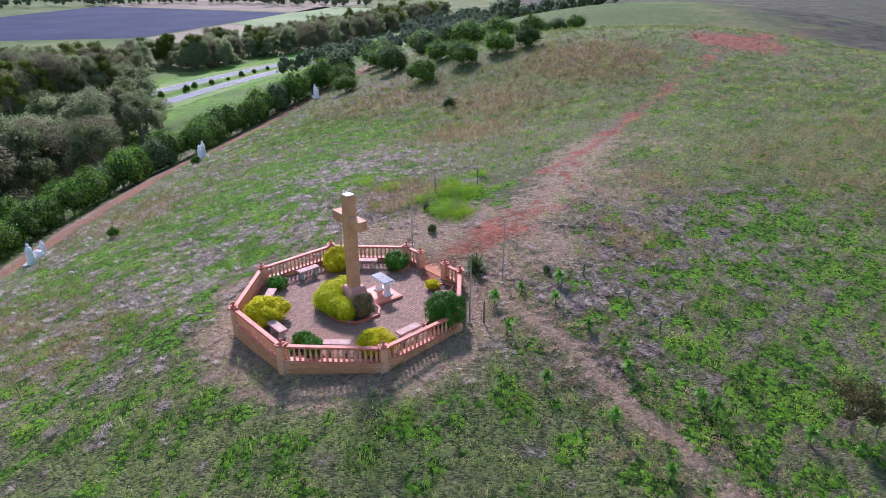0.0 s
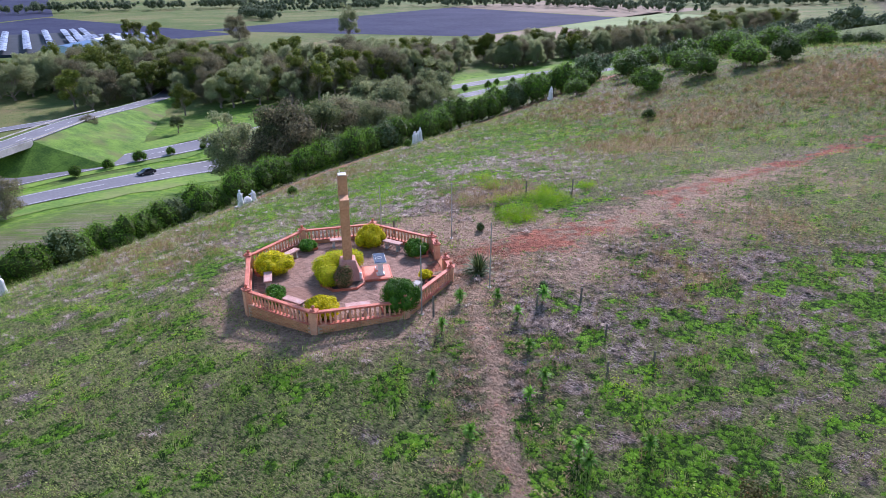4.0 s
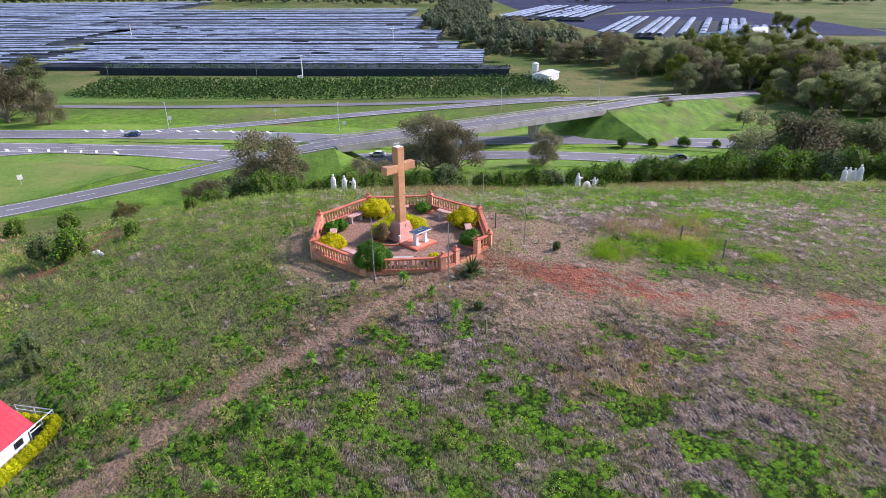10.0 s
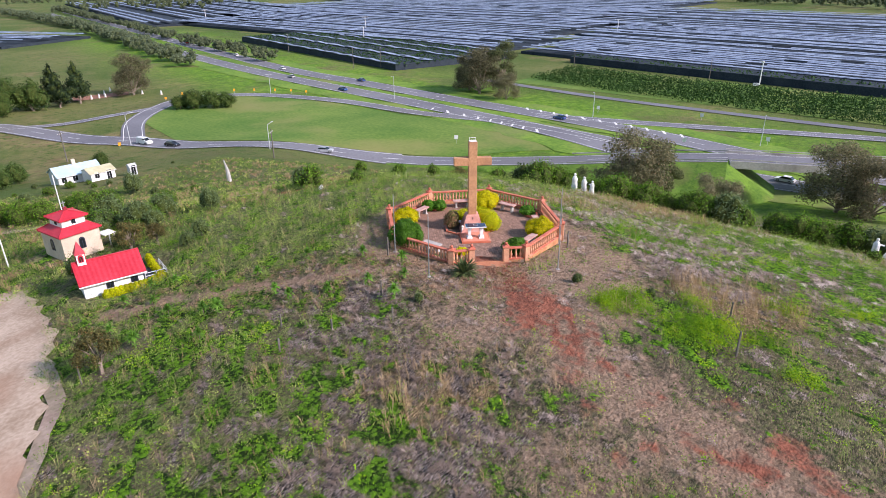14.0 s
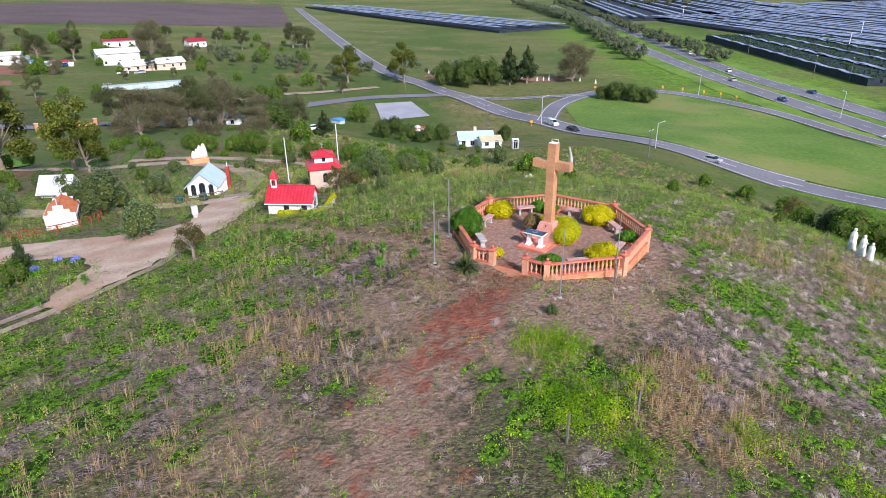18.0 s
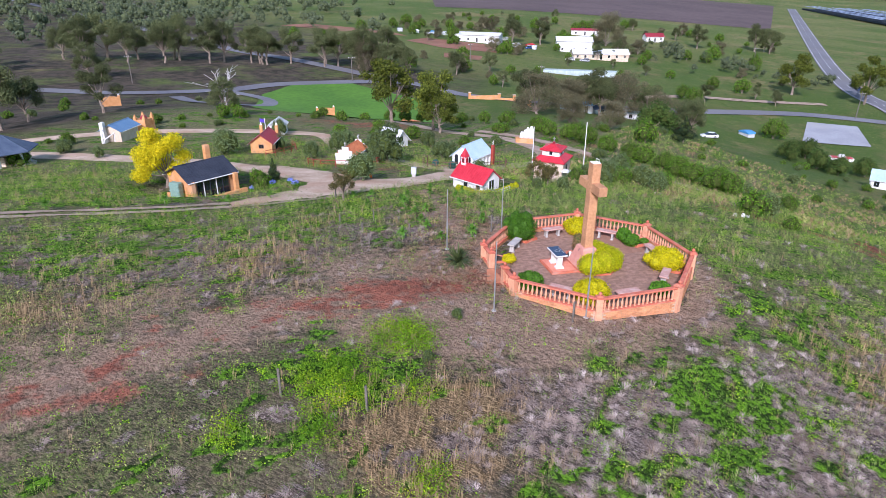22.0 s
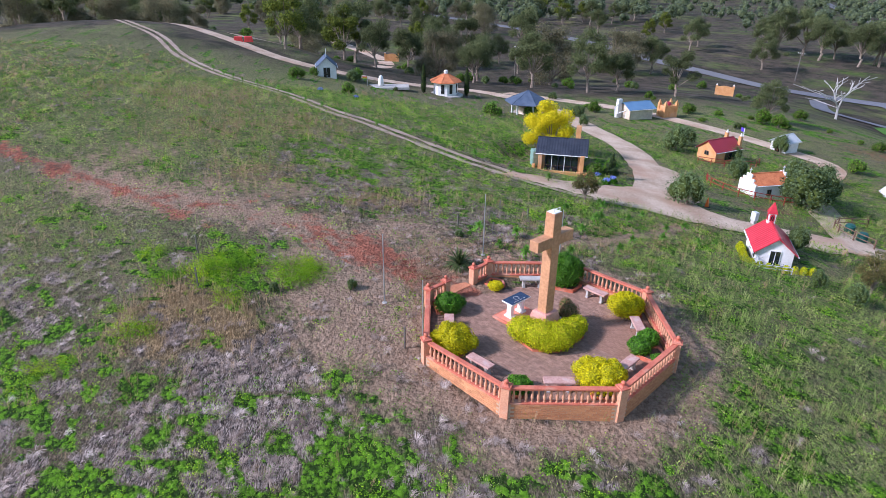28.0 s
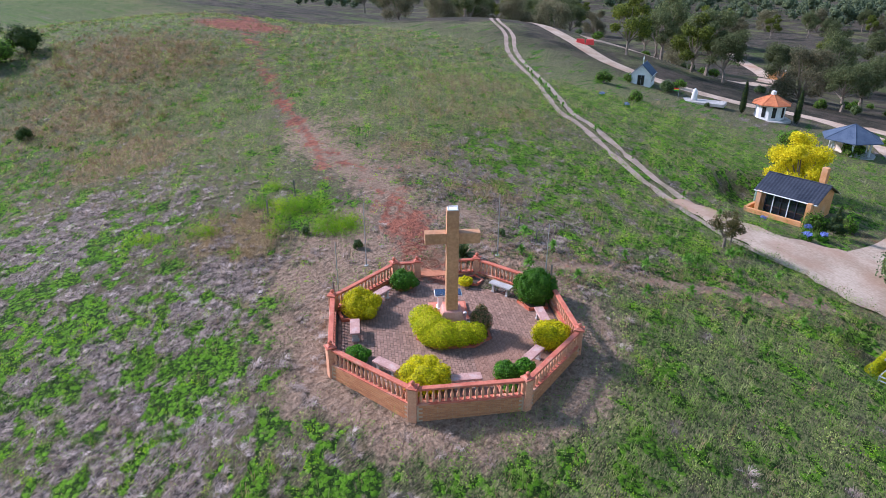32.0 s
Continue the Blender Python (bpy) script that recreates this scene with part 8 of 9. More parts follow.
# slate-roofed gazebo
gaz = anchor("gazebo", 56.6, 17.95, gz(56.6, 17.95), 0.2, label="open gazebo with a dark slate hipped roof", category="gazebo")
for k in range(6):
    a_ = 6.28319 * k / 6
    bm = bmesh.new()
    box(bm, 1.95 * math.cos(a_), 1.95 * math.sin(a_), -0.3, 0.18, 0.18, 2.05)
    part("column", bm, WHITE, gaz)
bm = bmesh.new()
box(bm, 0.5, 0.3, -0.2, 1.7, 1.3, 1.2, 0.3, 0.02)
part("inner_wall", bm, CREAM, gaz)
bm = bmesh.new()
lathe(bm, [(2.5, -0.4), (2.5, 0.06), (2.4, 0.08)], 12)
part("floor_slab", bm, CONCRETE, gaz)
hip_roof(gaz, "roof", 2.6, 1.7, 3.1, SLATE, 6, 0)

# tiled octagonal shrine between two cypresses
sh = anchor("tiled_shrine", 69.6, 28.0, gz(69.6, 28.0), 0.1, label="white eight-sided shrine with a clay tile roof", category="shrine")
bm = bmesh.new()
lathe(bm, [(1.75, -0.8), (1.75, 2.1)], 8)
part("wall", bm, WHITE, sh)
bm = bmesh.new()
lathe(bm, [(2.6, -0.6), (2.6, 0.12), (2.52, 0.15)], 8)
part("plinth", bm, CONCRETE, sh)
hip_roof(sh, "roof", 2.2, 2.05, 3.2, TILE, 8, 0.39)
bm = bmesh.new()
lathe(bm, [(0.3, 3.1), (0.3, 3.5), (0.08, 3.6)], 8)
part("lantern", bm, WHITE, sh)
for a_ in (2.75, 3.5, 4.3):
    opening(sh, "window", 1.64 * math.cos(a_), 1.64 * math.sin(a_), 0.45, 0.36, 1.2, a_, DARKIRON, 0.05)
for x_, y_ in ((69.0, 31.2), (70.2, 24.9)):
    shrub("slim_cypress", x_, y_, gz(x_, y_) - 0.05, [(0, 0, 1.2, 0.42, 0.42, 1.2), (0, 0, 2.4, 0.38, 0.38, 1.2), (0, 0, 3.4, 0.22, 0.22, 0.9)], PINE, 1500, 0.13, "slim dark cypress beside the tiled shrine", "tree", "cypresses by the shrine")

# small white nave with a slate roof and a cross, and a white memorial with a flag
nv = house("little_nave", 70.9, 45.3, 10, 3.6, 2.7, 1.55, 1.25, WHITE, SLATE, "tiny white chapel with a dark roof and white cross", None)
small_cross(nv, -1.5, 0, 2.85, 1.1)
opening(nv, "door", -1.81, 0, 0, 0.9, 1.35, math.pi, GREYMET, 0.05)
for x_ in (-1.0, 0.0, 1.0):
    opening(nv, "window", x_, -1.36, 0.45, 0.4, 0.7, -math.pi / 2, GREYMET, 0.05)
mm = anchor("white_memorial", 68.6, 37.3, gz(68.6, 37.3), 1.65, label="white rounded memorial stone on a paved base with a flag", category="memorial")
bm = bmesh.new()
box(bm, -1.0, 0, -0.2, 6.0, 2.4, 0.4, 0, 0.03)
part("base", bm, CONCRETE, mm)
bm = bmesh.new()
lathe(bm, [(0.36, 0.2), (0.38, 0.5), (0.36, 1.1), (0.26, 1.5), (0.08, 1.72)], 12)
part("stone", bm, WHITE, mm, smooth=True)
bm = bmesh.new()
limb(bm, (1.9, 0.9, 0), (1.9, 0.9, 1.7), 0.025, 0.02, 6)
pl = part("flag_pole", bm, STEEL, mm)
for k, c_ in enumerate(((0.5, 0.02, 0.03), (0.55, 0.42, 0.02), (0.02, 0.22, 0.05))):
    bm = bmesh.new()
    box(bm, 1.9 + 0.35, 0.9, 1.55 - 0.14 * k, 0.66, 0.012, 0.13)
    part("flag_band", bm, material("flag_cloth", c_, tuple(v * 1.3 for v in c_), 3, 0.8), pl)

# red barrier beside the gravel road
rb = anchor("road_barrier", 84.5, 60.5, gz(84.5, 60.5), 1.8, label="bright red plastic road barrier beside the gravel road", category="barrier")
for k in range(2):
    bm = bmesh.new()
    box(bm, -0.8 + 1.6 * k, 0, 0, 1.5, 0.45, 0.9, 0, 0.06, 0.8)
    part("segment", bm, material("red_plastic", (0.65, 0.05, 0.05), (0.8, 0.09, 0.08), 1, 0.5), rb)

# tall statue on a block, flag poles, meter box, cones
sw = anchor("white_statue_group", 20.6, -33.4, gz(20.6, -33.4), 0.4, label="white stone statue group on an orange stone base", category="statue")
bm = bmesh.new()
box(bm, 0, 0, -0.4, 2.6, 1.6, 1.1, 0, 0.08)
part("base", bm, ORANGE, sw)
bm = bmesh.new()
for x_, z_, r_ in ((-0.9, 1.0, 0.5), (-0.4, 0.9, 0.42), (0.0, 0.7, 0.36), (0.45, 0.55, 0.32)):
    lathe(bm, [(r_, 0.7), (r_ * 0.95, 0.7 + z_ * 0.5), (r_ * 0.7, 0.7 + z_ * 1.2), (r_ * 0.5, 0.7 + z_ * 1.5), (r_ * 0.25, 0.7 + z_ * 1.75)], 9, (x_, 0, 0))
part("figure", bm, WHITE, sw, smooth=True)
for x_, y_, h_ in ((9.0, -2.5, 4.4), (4.4, -3.6, 5.2), (41.8, -3.0, 3.0)):
    th = anchor("village_pole", x_, y_, gz(x_, y_), label="tall thin white pole beside a little building", category="pole", group="village poles")
    bm = bmesh.new()
    limb(bm, (0, 0, -0.2), (0.05, 0, h_), 0.05, 0.035, 8)
    p_ = part("pole", bm, WHITE, th)
    if h_ < 3.5:
        bm = bmesh.new()
        box(bm, 0.42, 0, h_ - 0.5, 0.75, 0.015, 0.42)
        part("flag", bm, material("blue_flag", (0.05, 0.03, 0.3), (0.12, 0.07, 0.45), 2, 0.8), p_)
mb = anchor("meter_box", 15.6, 8.6, gz(15.6, 8.6), 0.3, label="grey metal service box on a post beside the gravel", category="box")
bm = bmesh.new()
box(bm, 0, 0, -0.2, 0.3, 0.25, 0.5)
part("post", bm, CONCRETE, mb)
bm = bmesh.new()
box(bm, 0, 0, 0.3, 0.42, 0.3, 0.6, 0, 0.02)
part("cabinet", bm, GREYMET, mb)
cn = anchor("traffic_cone", 18.6, 10.6, gz(18.6, 10.6), label="orange traffic cone beside the gravel", category="cone")
bm = bmesh.new()
box(bm, 0, 0, 0, 0.36, 0.36, 0.04)
part("foot", bm, DARKIRON, cn)
bm = bmesh.new()
lathe(bm, [(0.14, 0.04), (0.09, 0.38), (0.03, 0.72)], 10)
part("cone", bm, material("orange_plastic", (0.75, 0.14, 0.02), (0.85, 0.2, 0.04), 1, 0.5), cn)


# ---------------------------------------------------------------- white statue groups along the western track
def robed(bm, x, y, h, lean=0.0, arm=0.0):
    """A plain draped upright shape."""
    r_ = h * 0.17
    lathe(bm, [(r_, 0), (r_ * 1.02, h * 0.15), (r_ * 0.82, h * 0.5), (r_ * 0.86, h * 0.68), (r_ * 0.6, h * 0.8), (r_ * 0.26, h * 0.85), (r_ * 0.42, h * 0.91), (r_ * 0.36, h * 0.97), (r_ * 0.1, h)], 9, (x, y, 0))
    if arm:
        limb(bm, (x, y, h * 0.72), (x + arm, y + 0.1, h * 0.66), r_ * 0.3, r_ * 0.2, 6)


def statue_group(x, y, rz, kind, label):
    th = anchor("statue_group", x, y, gz(x, y) + 0.04, rz, label=label, category="statue", group="white statue groups along the track")
    bm = bmesh.new()
    box(bm, 0, 0, -0.3, 2.6, 1.1, 0.36, 0, 0.04)
    part("plinth", bm, CONCRETE, th)
    bm = bmesh.new()
    if kind == 0:
        for px, h_, am in ((-0.9, 1.65, 0), (0.1, 1.55, 0.3), (0.95, 1.35, -0.4)):
            robed(bm, px, 0, h_, 0, am)
    elif kind == 1:
        robed(bm, -0.95, 0, 1.65, 0, 0.5)
        lathe(bm, [(0.3, 0), (0.42, 0.3), (0.3, 0.6), (0.1, 0.72)], 9, (0.0, 0.0, 0))
        robed(bm, 0.75, 0, 1.15, 0, -0.4)
        robed(bm, 1.1, 0.1, 0.9, 0, 0)
    else:
        robed(bm, -0.95, 0, 1.6, 0, 0.4)
        robed(bm, -0.2, 0.15, 1.5, 0, 0.7)
        robed(bm, 0.4, 0.1, 1.35, 0, 0.6)
        robed(bm, 1.0, 0, 1.7, 0, -0.3)
    part("carved_stone", bm, WHITE, th)


statue_group(-28.2, 22.2, radians(80), 0, "three white stone figures standing beside the earth track")
statue_group(-30.0, 45.6, radians(95), 1, "white stone figures, one kneeling, beside the earth track")
statue_group(-26.9, 70.8, radians(100), 2, "four white stone figures standing beside the earth track")
statue_group(-19.0, 95.6, radians(110), 2, "four white stone figures standing beside the earth track")
for x_, y_, h_ in ((-9.6, 8.4, 0.28), (-9.1, 8.8, 0.22), (-9.9, 8.0, 0.18)):
    th = anchor("white_stone", x_, y_, gz(x_, y_), label="small white upright stone in the grass", category="stone", group="white stones in the grass")
    bm = bmesh.new()
    lathe(bm, [(0.12, -0.1), (0.14, h_ * 0.4), (0.1, h_ * 0.8), (0.03, h_)], 8)
    part("stone", bm, WHITE, th, smooth=True)

# ---------------------------------------------------------------- vehicles
TYRE = material("tyre_rubber", (0.012, 0.012, 0.013), (0.025, 0.025, 0.026), 5, 0.9)
ALLOY = material("wheel_alloy", (0.42, 0.42, 0.43), (0.55, 0.55, 0.56), 3, 0.35, metal=0.8)
LAMP = material("lamp_lens", (0.6, 0.6, 0.6), (0.8, 0.8, 0.8), 4, 0.2)
TAIL = material("tail_lens", (0.35, 0.01, 0.01), (0.5, 0.02, 0.02), 4, 0.25)
CARPAINT = {c: material(c + "_car_paint", tuple(v * 0.9 for v in rgb), rgb, 0.6, 0.22, spec=0.6) for c, rgb in (("white", (0.78, 0.78, 0.77)), ("silver", (0.42, 0.43, 0.45)), ("black", (0.02, 0.02, 0.025)), ("blue", (0.03, 0.08, 0.22)), ("red", (0.40, 0.02, 0.03)))}


def prism(bm, prof_, w, top=None):
    """A side profile (along x, up z) pulled out over the width; top narrows points above that height."""
    A, B = [], []
    for p, q in prof_:
        k = 1.0 if top is None or q < top else 0.86
        A.append(bm.verts.new((p, -w / 2 * k, q)))
        B.append(bm.verts.new((p, w / 2 * k, q)))
    bm.faces.new(A)
    bm.faces.new(B[::-1])
    for k in range(len(A)):
        bm.faces.new((A[k], B[k], B[(k + 1) % len(A)], A[(k + 1) % len(A)]))
    bmesh.ops.recalc_face_normals(bm, faces=bm.faces)


def vehicle(x, y, z, rz, colour, van=False):
    L_, W_, H_ = (4.9, 1.85, 1.95) if van else (4.5, 1.78, 1.45)
    th = anchor("white_van" if van else "parked_car", x, y, z, rz, label=f"{colour} {'delivery van' if van else 'passenger car'} on the grey asphalt road", category="van" if van else "car", group="vehicles on the roads")
    bm = bmesh.new()
    if van:
        prism(bm, [(-2.4, 0.3), (2.4, 0.3), (2.45, 0.75), (2.25, 1.0), (1.55, 1.15), (0.85, 1.88), (0.6, 1.95), (-2.3, 1.95), (-2.42, 1.2)], W_, 1.2)
    else:
        prism(bm, [(-2.2, 0.25), (2.2, 0.25), (2.25, 0.6), (2.1, 0.78), (1.15, 0.92), (-1.75, 0.95), (-2.2, 0.9), (-2.26, 0.6)], W_)
    part("body", bm, CARPAINT[colour], th)
    if not van:
        bm = bmesh.new()
        prism(bm, [(1.15, 0.92), (0.35, 1.40), (0.1, 1.44), (-1.1, 1.44), (-1.4, 1.38), (-1.95, 0.95)], W_ * 0.94, 1.2)
        part("cabin_glass", bm, GLASS, th)
        bm = bmesh.new()
        box(bm, -0.45, 0, 1.43, 1.7, W_ * 0.79, 0.04, 0, 0.015)
        part("roof", bm, CARPAINT[colour], th)
    else:
        bm = bmesh.new()
        prism(bm, [(1.56, 1.17), (0.90, 1.85), (0.86, 1.85), (1.50, 1.15)], W_ * 0.82)
        part("windscreen", bm, GLASS, th)
        for sy in (-1, 1):
            bm = bmesh.new()
            box(bm, 0.75, sy * W_ * 0.455, 1.2, 0.85, 0.08, 0.5)
            part("side_window", bm, GLASS, th)
    for sx in (-1.38, 1.40):
        for sy in (-1, 1):
            bm = bmesh.new()
            lathe(bm, [(0.33, -0.11), (0.345, -0.05), (0.345, 0.05), (0.33, 0.11)], 14)
            w_ = part("wheel", bm, TYRE, th)
            w_.matrix_basis = Matrix.Translation((sx, sy * (W_ / 2 - 0.1), 0.34)) @ Matrix.Rotation(math.pi / 2, 4, "X")
            bm = bmesh.new()
            lathe(bm, [(0.2, -0.115), (0.2, 0.115)], 10)
            part("rim", bm, ALLOY, w_)
    for sy in (-1, 1):
        bm = bmesh.new()
        box(bm, L_ / 2 - 0.12, sy * W_ * 0.36, 0.62, 0.16, 0.3, 0.13)
        part("headlight", bm, LAMP, th)
        bm = bmesh.new()
        box(bm, -L_ / 2 + 0.02, sy * W_ * 0.38, 0.68, 0.1, 0.22, 0.16)
        part("tail_light", bm, TAIL, th)
    return th


def on_road(line, i_, off, colour, back=False, van=False, dz=0.24):
    """Set a vehicle on a sampled road line at the share i_ of its length, off metres to the side."""
    C = smooth_line(line, 5.0)
    k = min(int(i_ * len(C)), len(C) - 2)
    d = C[k + 1, :2] - C[k, :2]
    d = d / np.linalg.norm(d)
    p = C[k, :2] + np.array([d[1], -d[0]]) * off
    z = gz(*C[k, :2]) + dz if C.shape[1] == 2 else C[k, 2] + dz
    return vehicle(p[0], p[1], z + 0.02, math.atan2(d[1], d[0]) + (math.pi if back else 0), colour, van)


def nearest_share(line, x, y):
    C = smooth_line(line, 5.0)
    return float(np.argmin(np.hypot(C[:, 0] - x, C[:, 1] - y))) / len(C)


for line, x_, y_, off, col_, back, van in (
    (LOCAL, -76, -135, 2.0, "white", False, True), (LOCAL, -78, -125, 2.0, "black", False, False), (LOCAL, -97, -81, 2.0, "silver", False, False),
    (LOCAL, -45, -260, -2.0, "blue", True, False), (HWY_FAR, -199, -167, 2.2, "blue", False, False), (HWY_FAR, -208, -222, -2.2, "white", False, False),
    (HWY_NEAR, -186, -198, 2.2, "silver", False, False), (HWY_NEAR, -177, -150, -2.2, "blue", True, False), (HWY_FAR, -180, -50, -2.2, "blue", False, False),
    (HWY_FAR, -228, -300, 2.0, "white", False, False), (HWY_NEAR, -130, 100, 2.0, "black", False, False), (HWY_NEAR, -74, 308, -2.0, "blue", False, False),
    (HWY_NEAR, -60, 345, 2.0, "white", False, False), (HWY_NEAR, -143, 25, 2.2, "white", False, False), (HWY_FAR, -260, -395, 2.0, "red", False, False)):
    on_road(line, nearest_share(line, x_, y_), off, col_, back, van)
on_road(SPAN.tolist(), 0.3, 2.0, "white", False, True, 0.35)
for x_, y_, c_, r_ in ((1.9, -133, "white", 0.4), (72, -238, "white", 0.2), (66, -241, "silver", 0.1), (98, -256, "blue", 1.0), (104, -262, "red", 0.5), (-262, 100, "silver", 0.3), (-272, 98, "white", 0.4), (-255, 101, "black", 0.2), (-278, 112, "blue", 1.2)):
    vehicle(x_, y_, gz(x_, y_) + 0.05, r_, c_)

# ---------------------------------------------------------------- poles, signs and wind machines
def power_pole(x, y, h, rz=0.0):
    th = anchor("power_pole", x, y, gz(x, y), rz, label="grey timber power pole with a crossarm", category="pole", group="power poles of the valley")
    bm = bmesh.new()
    limb(bm, (0, 0, -0.4), (0, 0, h), 0.17, 0.11, 8)
    part("pole", bm, STAKE, th)
    bm = bmesh.new()
    box(bm, 0, 0, h - 0.9, 2.2, 0.12, 0.12)
    part("crossarm", bm, STAKE, th)
    for sx in (-0.95, -0.35, 0.35, 0.95):
        bm = bmesh.new()
        lathe(bm, [(0.05, 0), (0.08, 0.08), (0.05, 0.2)], 6, (sx, 0, h - 0.78))
        part("insulator", bm, WHITE, th)


def light_pole(x, y, h, rz=0.0):
    th = anchor("street_lamp", x, y, gz(x, y), rz, label="tall galvanised street lamp with one arm", category="street lamp", group="street lamps by the highway")
    bm = bmesh.new()
    limb(bm, (0, 0, -0.3), (0, 0, h), 0.12, 0.07, 8)
    limb(bm, (0, 0, h), (1.8, 0, h + 0.35), 0.06, 0.05, 6)
    part("pole", bm, GREYMET, th)
    bm = bmesh.new()
    box(bm, 2.1, 0, h + 0.3, 0.8, 0.28, 0.14, 0, 0.03)
    part("lamp_head", bm, GREYMET, th)


for x_, y_, h_, r_ in ((-38.1, -195.5, 9, 0.3), (-52.4, -135.4, 8.5, 0.4), (-72.3, -74.3, 7, 0.6), (-20, -250, 9, 0.2), (-2, -300, 9, 0.2), (-230.3, -196.3, 11, 0.5), (-239.6, -185.1, 11, 0.5), (-261.6, -281.5, 12, 0.5), (-292.3, -30.5, 10, 0.1), (-300, 40, 10, 0.1), (-296, -100, 10, 0.1), (110, -120, 8, 0.4), (150, -70, 8, 0.4), (128, 10, 8, 0.4), (60, -160, 8, 0.2), (100, -190, 8, 0.2)):
    power_pole(x_, y_, h_, r_)
for x_, y_, h_, r_ in ((-71.5, -137.0, 9, 3.3), (-84, -90, 6.5, 3.4), (-185.1, -41.7, 9, 0.2), (-178.3, 13.4, 9, 0.2), (-152, -170, 8, 0.4), (-196, 70, 9, 0.2), (-208, 110, 9, 0.2), (-172, -120, 9, 0.3)):
    light_pole(x_, y_, h_, r_)
bm = bmesh.new()
limb(bm, (0, 0, -0.3), (0.25, 0.1, 2.2), 0.42, 0.3, 8)
limb(bm, (0.25, 0.1, 2.2), (0.6, 0.0, 3.9), 0.28, 0.10, 7)
dt = anchor("dead_tree_stump", -39.1, -45.5, gz(-39.1, -45.5), label="tall weathered grey stump of a dead tree", category="stump")
part("trunk", bm, GHOST, dt)


def wind_machine(x, y, h, a_=0.4):
    th = anchor("wind_machine", x, y, gz(x, y), a_, label="white orchard wind machine with two blades at rest", category="wind machine", group="orchard wind machines")
    bm = bmesh.new()
    limb(bm, (0, 0, -0.3), (0, 0, h), 0.28, 0.2, 10)
    part("mast", bm, WHITE, th)
    bm = bmesh.new()
    box(bm, 0, 0, h - 0.1, 0.9, 0.6, 0.6, 0, 0.05)
    part("gear_box", bm, WHITE, th)
    for s_ in (-1, 1):
        bm = bmesh.new()
        box(bm, 0.55, s_ * 1.5, h + 0.1, 0.08, 2.6, 0.34, 0.0, 0.02)
        part("blade", bm, WHITE, th)
    bm = bmesh.new()
    box(bm, 1.4, 0, -0.1, 2.4, 1.1, 1.3, 0, 0.05)
    part("engine_housing", bm, GREYMET, th)


for x_, y_, h_ in ((-291.8, -8.8, 10), (-338.6, -286.6, 10.5), (-413, -580, 11), (-500, -156, 10.5), (-422, -360, 10.5), (-430, 40, 10.5), (-520, 130, 10.5)):
    wind_machine(x_, y_, h_, x_ * 0.37)
YELLOWSIGN = material("orange_yellow_sign", (0.70, 0.30, 0.02), (0.82, 0.38, 0.03), 3, 0.5)
for x_, y_ in ((-145.4, -185.2), (-150.3, -178.4), (-154.8, -170.5), (-157.8, -164.0), (-159.4, -156.7), (-67.9, -136.4), (-128, -196), (-118, -192)):
    th = anchor("road_sign", x_, y_, gz(x_, y_), math.atan2(y_ - 20, x_), label="orange-yellow curve marker sign on a post", category="sign", group="curve markers of the slip road")
    bm = bmesh.new()
    limb(bm, (0, 0, -0.2), (0, 0, 1.4), 0.04, 0.04, 6)
    part("post", bm, GREYMET, th)
    bm = bmesh.new()
    box(bm, -0.05, 0, 1.0, 0.03, 0.75, 0.9)
    part("panel", bm, YELLOWSIGN, th)
for x_, y_ in ((-194.6, -43.8), (-179.6, 15.0), (-128, -60), (-203, -10), (-176, 60), (-166, -5)):
    th = anchor("white_sign", x_, y_, gz(x_, y_), math.atan2(y_ - 20, x_), label="small white-backed traffic sign on a post", category="sign", group="small signs of the interchange")
    bm = bmesh.new()
    limb(bm, (0, 0, -0.2), (0, 0, 2.2), 0.05, 0.05, 6)
    part("post", bm, GREYMET, th)
    bm = bmesh.new()
    box(bm, -0.06, 0, 1.5, 0.04, 1.1, 1.2)
    part("panel", bm, WHITE, th)

# ---------------------------------------------------------------- the southern farm
BLUESHEET = material("blue_sheet", (0.05, 0.22, 0.45), (0.10, 0.32, 0.58), 1, 0.6)
PALEROOF = material("pale_metal_roof", (0.58, 0.60, 0.62), (0.74, 0.75, 0.76), 0.4, 0.45, 0.1, 8)
GREYGREEN = material("faded_green_sheet", (0.24, 0.33, 0.32), (0.36, 0.45, 0.44), 0.5, 0.6, 0.1, 8, stain=(0.4, 0.32, 0.26))


def farm_house(name, a_, b_, deep, hw, hr, wall, roof, label, windows=4, cat="house", over=0.5, sink=0.0):
    """A gabled building whose front runs from a_ to b_; it stands on the far side of that line, away from the hill."""
    a_, b_ = Vector((*a_, 0)), Vector((*b_, 0))
    d = b_ - a_
    rz = math.degrees(math.atan2(d.y, d.x))
    n = Vector((d.y, -d.x, 0)).normalized()
    if n.dot((a_ + b_) / 2 - Vector((0, 25, 0))) < 0:
        n = -n
    c = (a_ + b_) / 2 + n * deep / 2
    th = house(name, c.x, c.y, rz, d.length, deep, hw, hr, wall, roof, label, gz(c.x, c.y) - sink, over, cat)
    th["group"] = "farm buildings of the valley"
    side_ = 1 if (Matrix.Rotation(radians(rz), 4, "Z") @ Vector((0, 1, 0))).dot(-n) > 0 else -1
    for k in range(windows):
        x_ = d.length * ((k + 0.5) / windows - 0.5)
        opening(th, "door" if k == windows // 2 else "window", x_, side_ * (deep / 2 + 0.02), 0.1 if k == windows // 2 else 0.9, 0.9, 2.0 if k == windows // 2 else 1.1, side_ * math.pi / 2, WHITE, 0.06)
    return th


